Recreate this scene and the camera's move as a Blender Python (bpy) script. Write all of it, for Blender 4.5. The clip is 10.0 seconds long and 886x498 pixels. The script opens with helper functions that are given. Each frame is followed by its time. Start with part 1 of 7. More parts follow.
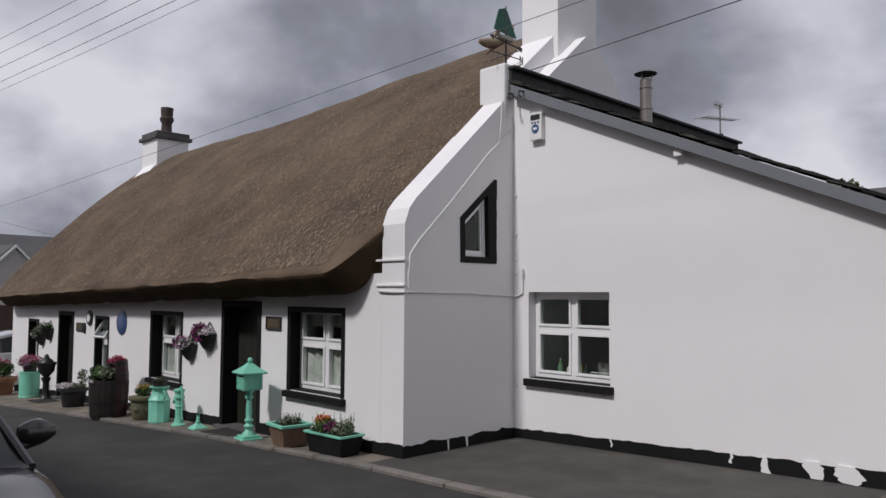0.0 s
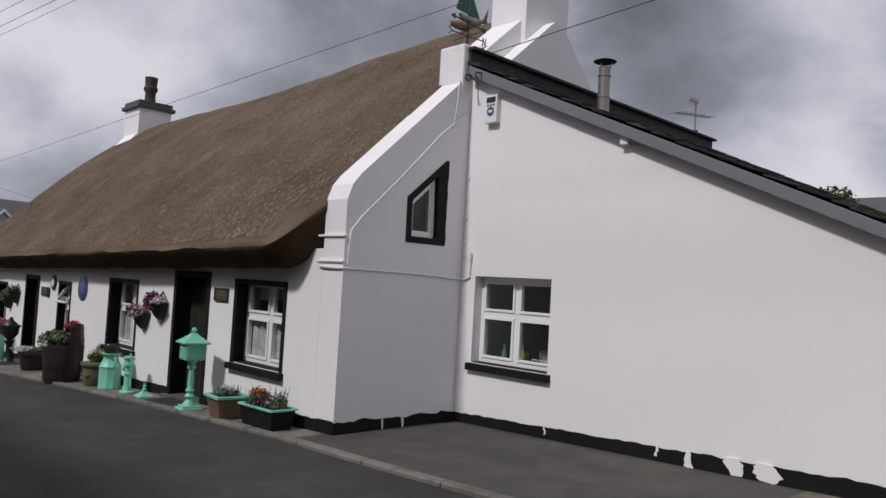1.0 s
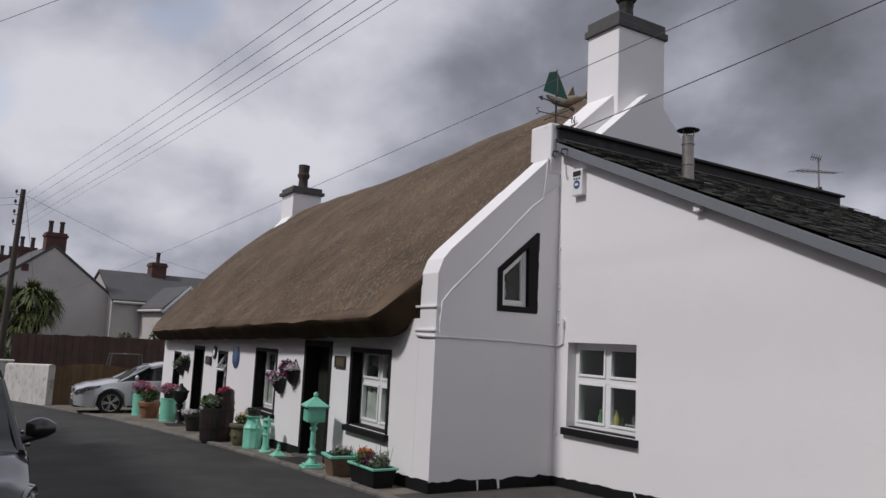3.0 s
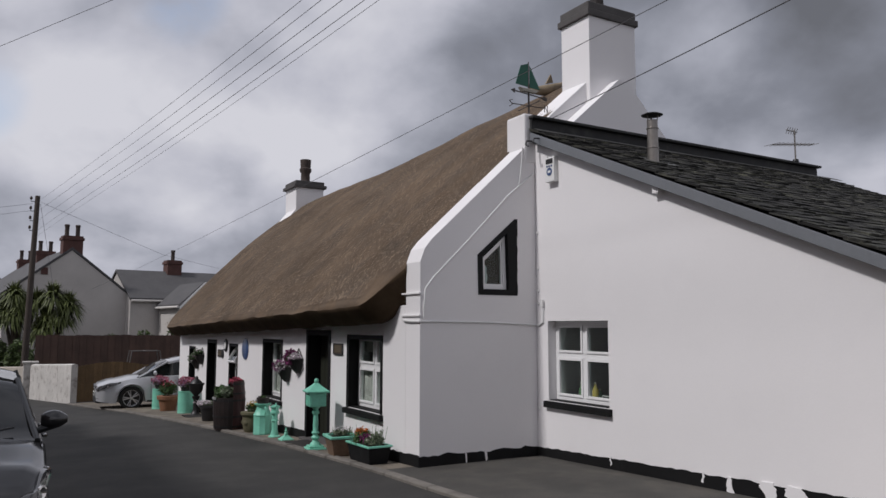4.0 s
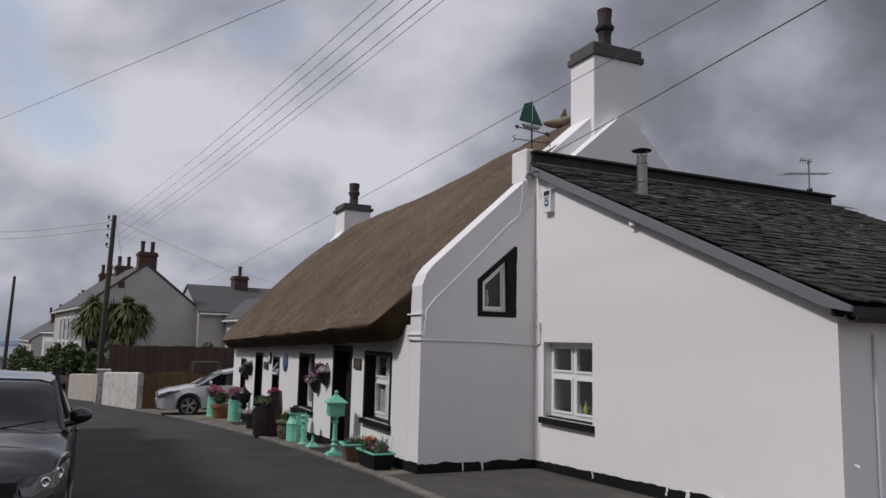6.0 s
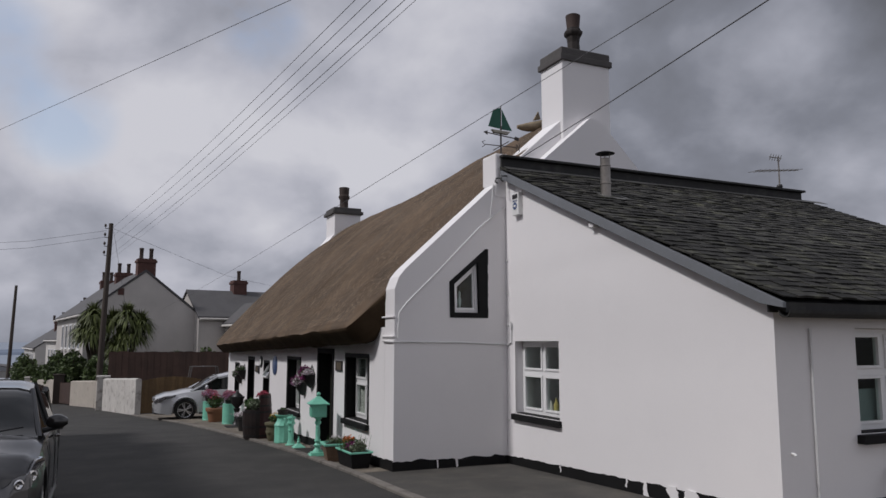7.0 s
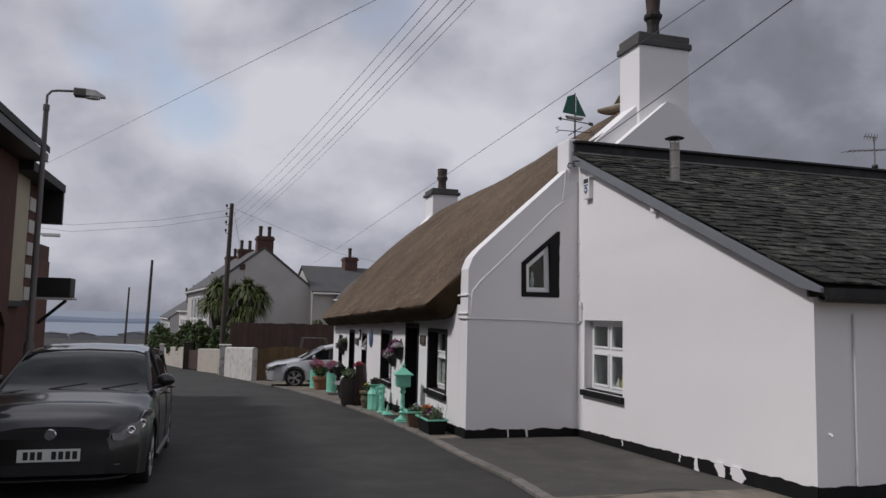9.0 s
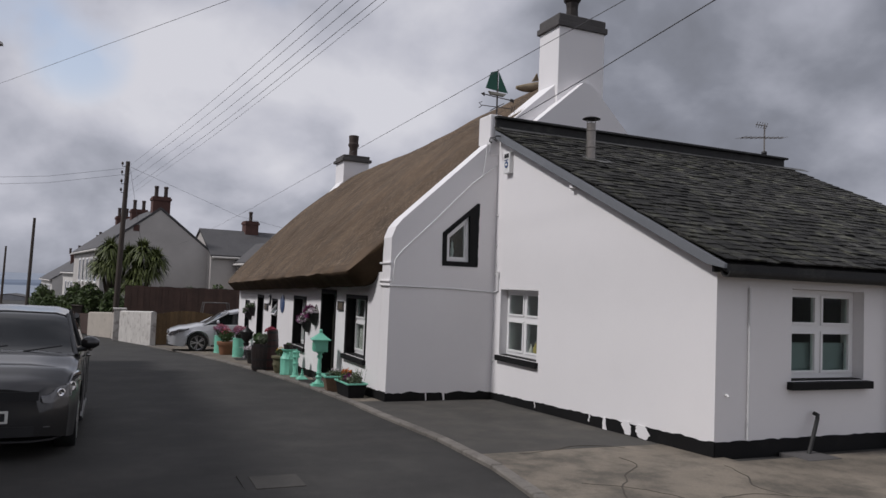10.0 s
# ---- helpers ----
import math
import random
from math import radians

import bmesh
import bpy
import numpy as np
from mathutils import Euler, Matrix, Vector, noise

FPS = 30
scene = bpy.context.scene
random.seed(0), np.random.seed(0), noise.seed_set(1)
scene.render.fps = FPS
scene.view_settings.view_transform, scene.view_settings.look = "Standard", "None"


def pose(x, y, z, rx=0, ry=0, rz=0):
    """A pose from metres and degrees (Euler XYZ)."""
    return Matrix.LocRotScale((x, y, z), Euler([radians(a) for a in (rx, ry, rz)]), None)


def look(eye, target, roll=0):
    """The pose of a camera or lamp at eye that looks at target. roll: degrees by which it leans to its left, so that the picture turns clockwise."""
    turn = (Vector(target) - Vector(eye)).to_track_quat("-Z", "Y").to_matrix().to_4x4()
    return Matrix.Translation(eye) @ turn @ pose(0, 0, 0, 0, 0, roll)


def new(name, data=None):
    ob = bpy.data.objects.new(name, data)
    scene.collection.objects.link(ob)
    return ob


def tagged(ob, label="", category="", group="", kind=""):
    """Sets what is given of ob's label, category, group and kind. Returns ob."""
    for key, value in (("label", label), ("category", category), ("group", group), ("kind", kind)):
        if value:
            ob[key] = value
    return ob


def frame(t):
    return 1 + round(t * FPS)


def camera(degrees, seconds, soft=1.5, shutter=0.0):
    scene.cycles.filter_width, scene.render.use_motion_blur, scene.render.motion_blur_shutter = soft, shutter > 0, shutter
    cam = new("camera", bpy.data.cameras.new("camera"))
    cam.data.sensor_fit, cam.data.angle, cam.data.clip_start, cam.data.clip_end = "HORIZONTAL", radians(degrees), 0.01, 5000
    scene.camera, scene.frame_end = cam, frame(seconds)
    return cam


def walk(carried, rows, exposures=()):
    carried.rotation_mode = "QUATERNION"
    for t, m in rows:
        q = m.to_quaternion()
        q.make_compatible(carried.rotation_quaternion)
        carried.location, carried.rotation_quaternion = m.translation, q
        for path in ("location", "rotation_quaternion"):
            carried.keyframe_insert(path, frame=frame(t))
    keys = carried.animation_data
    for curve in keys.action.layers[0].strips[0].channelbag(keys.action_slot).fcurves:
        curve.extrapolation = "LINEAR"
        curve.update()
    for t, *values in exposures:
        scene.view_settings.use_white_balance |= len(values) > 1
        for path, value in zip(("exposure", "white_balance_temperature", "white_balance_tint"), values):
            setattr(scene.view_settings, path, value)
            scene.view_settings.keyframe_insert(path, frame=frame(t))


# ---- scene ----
cam = camera(61.5, 10.0)
PATH = [
    (0, (0.016, -0.007, 1.755), (-1.413, 1.386, 1.879), 0.3),
    (0.5, (0.31, 0.25, 1.679), (-1.223, 1.523, 1.843), -0.2),
    (1, (0.41, 0.52, 1.674), (-1.022, 1.913, 1.769), 3.3),
    (1.5, (0.652, 0.806, 1.684), (-0.803, 2.168, 1.854), 2.1),
    (2, (0.835, 0.9, 1.748), (-0.737, 2.109, 2.008), 6.6),
    (2.5, (1.103, 0.848, 1.732), (-0.54, 1.954, 2.01), 3.5),
    (2.7, (1.205, 0.818, 1.718), (-0.477, 1.867, 1.987), 3.8),
    (3.8, (2.036, 0.844, 1.725), (0.333, 1.874, 1.919), -0.0),
    (4, (2.139, 0.885, 1.739), (0.421, 1.888, 1.943), 0.1),
    (4.5, (2.473, 0.924, 1.75), (0.741, 1.889, 2.016), 1.9),
    (5, (2.786, 1.13, 1.747), (1.002, 2.002, 1.984), 1.4),
    (5.5, (3.061, 1.235, 1.754), (1.274, 2.093, 2.019), 1.3),
    (5.7, (3.166, 1.254, 1.759), (1.372, 2.102, 2.006), 1.3),
    (6.8, (3.783, 1.482, 1.775), (1.971, 2.284, 2.046), 1.2),
    (7, (3.848, 1.564, 1.795), (2.043, 2.39, 2.041), 0.1),
    (7.5, (4.13, 1.72, 1.81), (2.32, 2.516, 2.11), -0.5),
    (8, (4.336, 1.74, 1.821), (2.521, 2.521, 2.132), 0.1),
    (8.5, (4.549, 1.836, 1.802), (2.663, 2.462, 2.035), -0.1),
    (9, (4.675, 1.882, 1.798), (2.759, 2.427, 1.98), 1.3),
    (9.5, (4.845, 1.686, 1.806), (2.979, 2.388, 1.961), 1.0),
    (10, (4.812, 1.424, 1.786), (2.984, 2.23, 1.89), 2.3),
]
walk(cam, [(t, look(eye, target, roll)) for t, eye, target, roll in PATH],
     exposures=[(0, 0.08), (2.5, 0.03), (4.0, 0.02), (5.5, -0.03), (7.5, -0.10), (9, -0.05), (10, 0.03)])

# ---- light ----
SUN_WAY = Vector((0.035, 0.67, -0.74)).normalized()
scene.view_settings.exposure = 0.0


def build_world():
    world = bpy.data.worlds.new("cloudy_sky")
    scene.world = world
    world.use_nodes = True
    nt = world.node_tree
    nt.nodes.clear()

    def node(kind, **values):
        n = nt.nodes.new(kind)
        for key, value in values.items():
            n.inputs[key].default_value = value
        return n

    def link(a, b):
        nt.links.new(a, b)

    coord = nt.nodes.new("ShaderNodeTexCoord")
    sky = nt.nodes.new("ShaderNodeTexSky")
    sky.sky_type = "NISHITA"
    sky.sun_disc = False
    sky.sun_elevation = math.asin(-SUN_WAY.z)
    sky.sun_rotation = math.atan2(-SUN_WAY.x, -SUN_WAY.y)
    blue = node("ShaderNodeMix")
    blue.data_type = "RGBA"
    blue.blend_type = "MULTIPLY"
    blue.inputs[0].default_value = 1.0
    link(sky.outputs[0], blue.inputs[6])
    blue.inputs[7].default_value = (0.13, 0.13, 0.13, 1)
    # clouds on a flat layer high above: divide by the height of the way
    split = node("ShaderNodeSeparateXYZ")
    link(coord.outputs["Generated"], split.inputs[0])
    lift = node("ShaderNodeMath")
    lift.operation = "MAXIMUM"
    link(split.outputs[2], lift.inputs[0])
    lift.inputs[1].default_value = 0.0
    plus = node("ShaderNodeMath")
    plus.operation = "ADD"
    link(lift.outputs[0], plus.inputs[0])
    plus.inputs[1].default_value = 0.75
    flat = node("ShaderNodeVectorMath")
    flat.operation = "DIVIDE"
    link(coord.outputs["Generated"], flat.inputs[0])
    spread = node("ShaderNodeCombineXYZ")
    for k in range(3):
        link(plus.outputs[0], spread.inputs[k])
    link(spread.outputs[0], flat.inputs[1])
    big = node("ShaderNodeTexNoise", Scale=2.1, Detail=6.0, Roughness=0.48, Distortion=0.25)
    link(flat.outputs[0], big.inputs["Vector"])
    fine = node("ShaderNodeTexNoise", Scale=5.2, Detail=6.0, Roughness=0.5, Distortion=0.15)
    link(flat.outputs[0], fine.inputs["Vector"])
    # cloud masses by compass bearing and height, both in degrees: how far they reach, how much they darken
    def mass(bearing, height, inner, outer, amount):
        a, e = radians(bearing), radians(height)
        dot = node("ShaderNodeVectorMath")
        dot.operation = "DOT_PRODUCT"
        link(coord.outputs["Generated"], dot.inputs[0])
        dot.inputs[1].default_value = (math.sin(a) * math.cos(e), math.cos(a) * math.cos(e), math.sin(e))
        reach = node("ShaderNodeMapRange")
        reach.interpolation_type = "SMOOTHSTEP"
        link(dot.outputs["Value"], reach.inputs[0])
        for q, v in enumerate((math.cos(radians(outer)), math.cos(radians(inner)), 0.0, amount)):
            reach.inputs[q + 1].default_value = v
        return reach.outputs[0]

    def total_of(outputs):
        whole = outputs[0]
        for other in outputs[1:]:
            add = node("ShaderNodeMath")
            add.operation = "ADD"
            link(whole, add.inputs[0])
            link(other, add.inputs[1])
            whole = add.outputs[0]
        return whole

    # a heavy bank in the north-west with a bright edge below it, bright cloud in the west, a slate haze over the sea
    heavier = total_of([mass(-40, 18, 5, 22, 0.25), mass(-36, 4, 5, 11, -0.15), mass(-20, 6, 5, 12, -0.08), mass(-82, 20, 4, 20, -0.03), mass(-92, 0, 5, 15, 0.19), mass(-74, 3, 4, 12, 0.09)])
    # where the cloud breaks and the blue shows
    breaks = total_of([mass(-80, 23.4, 0.5, 4.0, 0.9), mass(-98, 19, 1, 5, 0.5), mass(-93, 15, 0.5, 4, 0.5)])
    mixed = node("ShaderNodeMath")
    mixed.operation = "MULTIPLY_ADD"
    link(fine.outputs[0], mixed.inputs[0])
    mixed.inputs[1].default_value = 0.66
    link(big.outputs[0], mixed.inputs[2])
    less = node("ShaderNodeMath")
    less.operation = "SUBTRACT"
    link(mixed.outputs[0], less.inputs[0])
    link(heavier, less.inputs[1])
    ramp = node("ShaderNodeValToRGB")
    level = node("ShaderNodeMath")
    level.operation = "SUBTRACT"
    link(less.outputs[0], level.inputs[0])
    level.inputs[1].default_value = 0.055
    link(level.outputs[0], ramp.inputs[0])
    e = ramp.color_ramp.elements
    e[0].position, e[0].color = 0.40, (0.125, 0.130, 0.150, 1)
    e[1].position, e[1].color = 0.92, (0.56, 0.56, 0.61, 1)
    for p, c in ((0.56, (0.20, 0.21, 0.25, 1)), (0.70, (0.33, 0.34, 0.395, 1)), (0.8, (0.445, 0.45, 0.51, 1))):
        k = e.new(p)
        k.color = c
    gap = node("ShaderNodeMapRange")
    link(fine.outputs[0], gap.inputs[0])
    for k, v in ((1, 0.40), (2, 0.58), (3, 0.0), (4, 1.0)):
        gap.inputs[k].default_value = v
    shown = node("ShaderNodeMath")
    shown.operation = "MULTIPLY"
    shown.use_clamp = True
    link(gap.outputs[0], shown.inputs[0])
    link(breaks, shown.inputs[1])
    both = node("ShaderNodeMix")
    both.data_type = "RGBA"
    link(shown.outputs[0], both.inputs[0])
    link(ramp.outputs[0], both.inputs[6])
    link(blue.outputs[2], both.inputs[7])
    back = node("ShaderNodeBackground", Strength=1.12)
    link(both.outputs[2], back.inputs[0])
    out = nt.nodes.new("ShaderNodeOutputWorld")
    link(back.outputs[0], out.inputs[0])


build_world()
sun_data = bpy.data.lights.new("sun", "SUN")
sun_data.energy, sun_data.angle, sun_data.color = 2.2, radians(5.0), (1.0, 0.968, 0.975)
sun = new("sun", sun_data)
sun.matrix_world = look((0, 0, 30), Vector((0, 0, 30)) + SUN_WAY)

# ---- mesh tools ----


def lift_of(x):
    """The height of the ground, which falls towards the sea."""
    if x < -110:
        return lift_of(-110)
    if x < -6:
        return -0.02 + 0.0435 * (x + 6)
    if x < -1:
        return -0.02 + 0.03 * (x + 6)
    return 0.13 + 0.008 * (x + 1)


def box(bm, x0, x1, y0, y1, z0, z1, m=None):
    vs = [bm.verts.new((x, y, z)) for x in (x0, x1) for y in (y0, y1) for z in (z0, z1)]
    if m:
        for v in vs:
            v.co = m @ v.co
    for f in ((0, 1, 3, 2), (4, 6, 7, 5), (0, 4, 5, 1), (2, 3, 7, 6), (0, 2, 6, 4), (1, 5, 7, 3)):
        bm.faces.new([vs[k] for k in f])
    return vs


def prism(bm, points, lo, hi, place):
    """A flat outline pushed from lo to hi; place(u, v, w) gives the point."""
    a = [bm.verts.new(place(u, v, lo)) for u, v in points]
    b = [bm.verts.new(place(u, v, hi)) for u, v in points]
    bm.faces.new(a)
    bm.faces.new(b[::-1])
    n = len(a)
    for k in range(n):
        bm.faces.new((a[k], b[k], b[(k + 1) % n], a[(k + 1) % n]))


def wall_mesh(outer, holes, depth, place):
    """A wall of that depth with its openings cut through."""
    bm = bmesh.new()
    sides = []
    for w in (0.0, depth):
        loops = []
        edges = []
        for loop in (outer, *holes):
            vs = [bm.verts.new(place(u, v, w)) for u, v in loop]
            loops.append(vs)
            edges += [bm.edges.new((vs[k], vs[(k + 1) % len(vs)])) for k in range(len(vs))]
        bmesh.ops.triangle_fill(bm, use_beauty=True, use_dissolve=False, edges=edges)
        sides.append(loops)
    for la, lb in zip(*sides):
        for k in range(len(la)):
            j = (k + 1) % len(la)
            bm.faces.new((la[k], la[j], lb[j], lb[k]))
    return bm


def lathe(bm, profile, cx=0.0, cy=0.0, seg=20, squash=1.0, z0=0.0):
    rings = []
    for r, z in profile:
        rings.append([bm.verts.new((cx + r * math.cos(2 * math.pi * k / seg), cy + squash * r * math.sin(2 * math.pi * k / seg), z0 + z)) for k in range(seg)])
    for a, b in zip(rings, rings[1:]):
        for k in range(seg):
            j = (k + 1) % seg
            bm.faces.new((a[k], a[j], b[j], b[k]))
    bm.faces.new(rings[0][::-1])
    bm.faces.new(rings[-1])


def tube(bm, points, radius, seg=8, taper=None):
    """A round bar along points."""
    pts = [Vector(p) for p in points]
    rings = []
    side = None
    for k, p in enumerate(pts):
        way = (pts[min(k + 1, len(pts) - 1)] - pts[max(k - 1, 0)]).normalized()
        if side is None:
            side = way.orthogonal().normalized()
        side = (side - way * side.dot(way)).normalized()
        up = way.cross(side)
        r = radius if taper is None else radius + (taper - radius) * k / max(1, len(pts) - 1)
        rings.append([bm.verts.new(p + r * (math.cos(2 * math.pi * q / seg) * side + math.sin(2 * math.pi * q / seg) * up)) for q in range(seg)])
    for a, b in zip(rings, rings[1:]):
        for q in range(seg):
            j = (q + 1) % seg
            bm.faces.new((a[q], a[j], b[j], b[q]))
    bm.faces.new(rings[0][::-1])
    bm.faces.new(rings[-1])


def loft(bm, rings, close=True):
    """Skin between rings of points with the same count."""
    made = [[bm.verts.new(p) for p in ring] for ring in rings]
    n = len(made[0])
    for a, b in zip(made, made[1:]):
        for k in range(n if close else n - 1):
            j = (k + 1) % n
            bm.faces.new((a[k], a[j], b[j], b[k]))
    if close:
        bm.faces.new(made[0][::-1])
        bm.faces.new(made[-1])
    return made


def part(name, bm, material, parent=None, label="", smooth=False, bevel=0.0, sharp=40):
    """Links a bmesh as one mesh object under its thing."""
    bmesh.ops.recalc_face_normals(bm, faces=bm.faces[:])
    if bevel:
        edges = [e for e in bm.edges if len(e.link_faces) == 2 and e.calc_face_angle(0) > 0.5]
        bmesh.ops.bevel(bm, geom=edges, offset=bevel, segments=2, affect="EDGES", profile=0.6)
    mesh = bpy.data.meshes.new(name)
    if smooth:
        for f in bm.faces:
            f.smooth = True
    bm.to_mesh(mesh)
    bm.free()
    if smooth:
        mesh.set_sharp_from_angle(angle=radians(sharp))
    mesh.materials.append(material)
    ob = new(name, mesh)
    if parent:
        ob.parent = parent
    if label:
        ob["label"] = label
    return ob


def thing(name, m, label, category, group="", kind=""):
    """An Empty at the base of a thing."""
    ob = new(name)
    ob.empty_display_size = 0.2
    ob.matrix_basis = m
    return tagged(ob, label, category, group, kind)


def smooth_noise(x, y, z=0.0, scale=1.0):
    return noise.noise(Vector((x * scale, y * scale, z * scale)))


# ---- materials ----


def surface(name, colour, rough=0.6, metal=0.0, vary=0.15, grain=40.0, blotch=1.2, bump=0.2, bump_size=0.004, second=None, second_at=(0.5, 0.7),
            stretch=(1, 1, 1), spec=0.5, per_object=0.0, coat=0.0, per_island=0.0, rotate=0.0):
    """A painted, stony or wooden surface: colour with stains at two scales and a fine relief."""
    m = bpy.data.materials.new(name)
    m.use_nodes = True
    nt = m.node_tree
    p = nt.nodes["Principled BSDF"]
    p.inputs["Roughness"].default_value = rough
    p.inputs["Metallic"].default_value = metal
    p.inputs["Specular IOR Level"].default_value = spec
    p.inputs["Coat Weight"].default_value = coat
    p.inputs["Coat Roughness"].default_value = 0.08
    geo = nt.nodes.new("ShaderNodeNewGeometry")
    mapping = nt.nodes.new("ShaderNodeMapping")
    mapping.inputs["Scale"].default_value = stretch
    mapping.inputs["Rotation"].default_value = (rotate, 0, 0)
    nt.links.new(geo.outputs["Position"], mapping.inputs[0])

    def noisy(scale, detail, rough_=0.6):
        n = nt.nodes.new("ShaderNodeTexNoise")
        n.inputs["Scale"].default_value, n.inputs["Detail"].default_value, n.inputs["Roughness"].default_value = scale, detail, rough_
        nt.links.new(mapping.outputs[0], n.inputs["Vector"])
        return n

    small, large = noisy(grain, 4), noisy(blotch, 5)
    total = nt.nodes.new("ShaderNodeMath")
    total.operation = "MULTIPLY_ADD"
    nt.links.new(small.outputs[0], total.inputs[0])
    total.inputs[1].default_value = 0.6
    nt.links.new(large.outputs[0], total.inputs[2])
    shade = nt.nodes.new("ShaderNodeMapRange")
    nt.links.new(total.outputs[0], shade.inputs[0])
    for k, v in ((1, 0.5), (2, 1.1), (3, 1 - vary), (4, 1 + vary)):
        shade.inputs[k].default_value = v
    value = shade.outputs[0]
    for amount, source in ((per_object, "object"), (per_island, "island")):
        if amount:
            if source == "object":
                info = nt.nodes.new("ShaderNodeObjectInfo").outputs["Random"]
            else:
                info = geo.outputs["Random Per Island"]
            r = nt.nodes.new("ShaderNodeMapRange")
            nt.links.new(info, r.inputs[0])
            r.inputs[3].default_value, r.inputs[4].default_value = 1 - amount, 1 + amount
            mul = nt.nodes.new("ShaderNodeMath")
            mul.operation = "MULTIPLY"
            nt.links.new(value, mul.inputs[0])
            nt.links.new(r.outputs[0], mul.inputs[1])
            value = mul.outputs[0]
    base = nt.nodes.new("ShaderNodeMix")
    base.data_type = "RGBA"
    base.inputs[6].default_value = (*colour, 1)
    base.inputs[7].default_value = (*(second or colour), 1)
    base.inputs[0].default_value = 0.0
    if second:
        mask = noisy(blotch * 2.3, 6, 0.65)
        r = nt.nodes.new("ShaderNodeMapRange")
        nt.links.new(mask.outputs[0], r.inputs[0])
        r.inputs[1].default_value, r.inputs[2].default_value = second_at
        nt.links.new(r.outputs[0], base.inputs[0])
    scale = nt.nodes.new("ShaderNodeVectorMath")
    scale.operation = "SCALE"
    nt.links.new(base.outputs[2], scale.inputs[0])
    nt.links.new(value, scale.inputs["Scale"])
    nt.links.new(scale.outputs[0], p.inputs["Base Color"])
    if bump:
        b = nt.nodes.new("ShaderNodeBump")
        b.inputs["Strength"].default_value, b.inputs["Distance"].default_value = bump, bump_size
        nt.links.new(total.outputs[0], b.inputs["Height"])
        nt.links.new(b.outputs[0], p.inputs["Normal"])
    return m


def glass(name, tint=(0.9, 0.95, 0.93), clear=0.8):
    m = bpy.data.materials.new(name)
    m.use_nodes = True
    nt = m.node_tree
    p = nt.nodes["Principled BSDF"]
    p.inputs["Base Color"].default_value = (0.01, 0.012, 0.012, 1)
    p.inputs["Roughness"].default_value = 0.03
    p.inputs["Specular IOR Level"].default_value = 0.6
    t = nt.nodes.new("ShaderNodeBsdfTransparent")
    t.inputs[0].default_value = (*tint, 1)
    mix = nt.nodes.new("ShaderNodeMixShader")
    facing = nt.nodes.new("ShaderNodeLayerWeight")
    facing.inputs[0].default_value = 0.5
    power = nt.nodes.new("ShaderNodeMath")
    power.operation = "POWER"
    nt.links.new(facing.outputs["Facing"], power.inputs[0])
    power.inputs[1].default_value = 4.0
    rng = nt.nodes.new("ShaderNodeMapRange")
    nt.links.new(power.outputs[0], rng.inputs[0])
    for k, v in ((1, 0.0), (2, 1.0), (3, 1 - clear), (4, 0.8)):
        rng.inputs[k].default_value = v
    g = nt.nodes.new("ShaderNodeBsdfGlossy")
    g.inputs["Roughness"].default_value = 0.02
    nt.links.new(rng.outputs[0], mix.inputs[0])
    nt.links.new(t.outputs[0], mix.inputs[1])
    nt.links.new(g.outputs[0], mix.inputs[2])
    nt.links.new(mix.outputs[0], nt.nodes["Material Output"].inputs[0])
    return m


WHITE = surface("white_masonry_paint", (0.79, 0.774, 0.778), 0.75, vary=0.02, grain=55, blotch=0.9, bump=0.35, bump_size=0.004, second=(0.765, 0.75, 0.757), second_at=(0.55, 0.85))
WHITE_GLOSS = surface("white_window_frame", (0.8, 0.8, 0.8), 0.35, vary=0.03, bump=0.05)
BLACK = surface("black_masonry_paint", (0.009, 0.009, 0.0095), 0.7, vary=0.3, grain=45, bump=0.3, second=(0.02, 0.02, 0.02), second_at=(0.58, 0.8), spec=0.2)
ASPHALT = surface("asphalt", (0.027, 0.0255, 0.0235), 0.85, vary=0.55, grain=110, blotch=0.9, bump=0.6, bump_size=0.006, second=(0.043, 0.0405, 0.036), second_at=(0.45, 0.75))
TARMAC = surface("forecourt_tarmac", (0.052, 0.049, 0.044), 0.85, vary=0.35, grain=100, blotch=0.9, bump=0.6, bump_size=0.006, second=(0.078, 0.071, 0.061), second_at=(0.45, 0.7))
CONCRETE = surface("worn_concrete", (0.185, 0.158, 0.124), 0.85, vary=0.34, grain=70, blotch=1.0, bump=0.6, second=(0.095, 0.083, 0.066), second_at=(0.44, 0.62))
KERB = surface("kerb_stone", (0.155, 0.142, 0.125), 0.8, vary=0.25, grain=50, blotch=2.5, bump=0.5, second=(0.09, 0.08, 0.07), second_at=(0.5, 0.72), per_object=0.15)
THATCH = surface("weathered_thatch", (0.128, 0.092, 0.064), 0.95, vary=0.5, grain=70, blotch=0.8, bump=0.25, bump_size=0.005, second=(0.094, 0.074, 0.058), second_at=(0.42, 0.68), spec=0.1)
STRAW = surface("loose_straw", (0.19, 0.145, 0.105), 0.9, vary=0.3, bump=0.0, spec=0.15, per_island=0.85)
# cut thatch, its colour darkened for the shade on the eave's underside
SHADED_EAVE = surface("shaded_cut_thatch", (0.055, 0.038, 0.024), 0.95, vary=0.4, grain=90, blotch=2, bump=0.4, bump_size=0.008, spec=0.05)
SLATE = surface("weathered_roof_slate", (0.024, 0.0235, 0.022), 0.85, vary=0.6, grain=18, blotch=1.6, bump=0.7, bump_size=0.010, second=(0.060, 0.060, 0.045), second_at=(0.50, 0.66), per_object=0.55, per_island=0.55, spec=0.25)
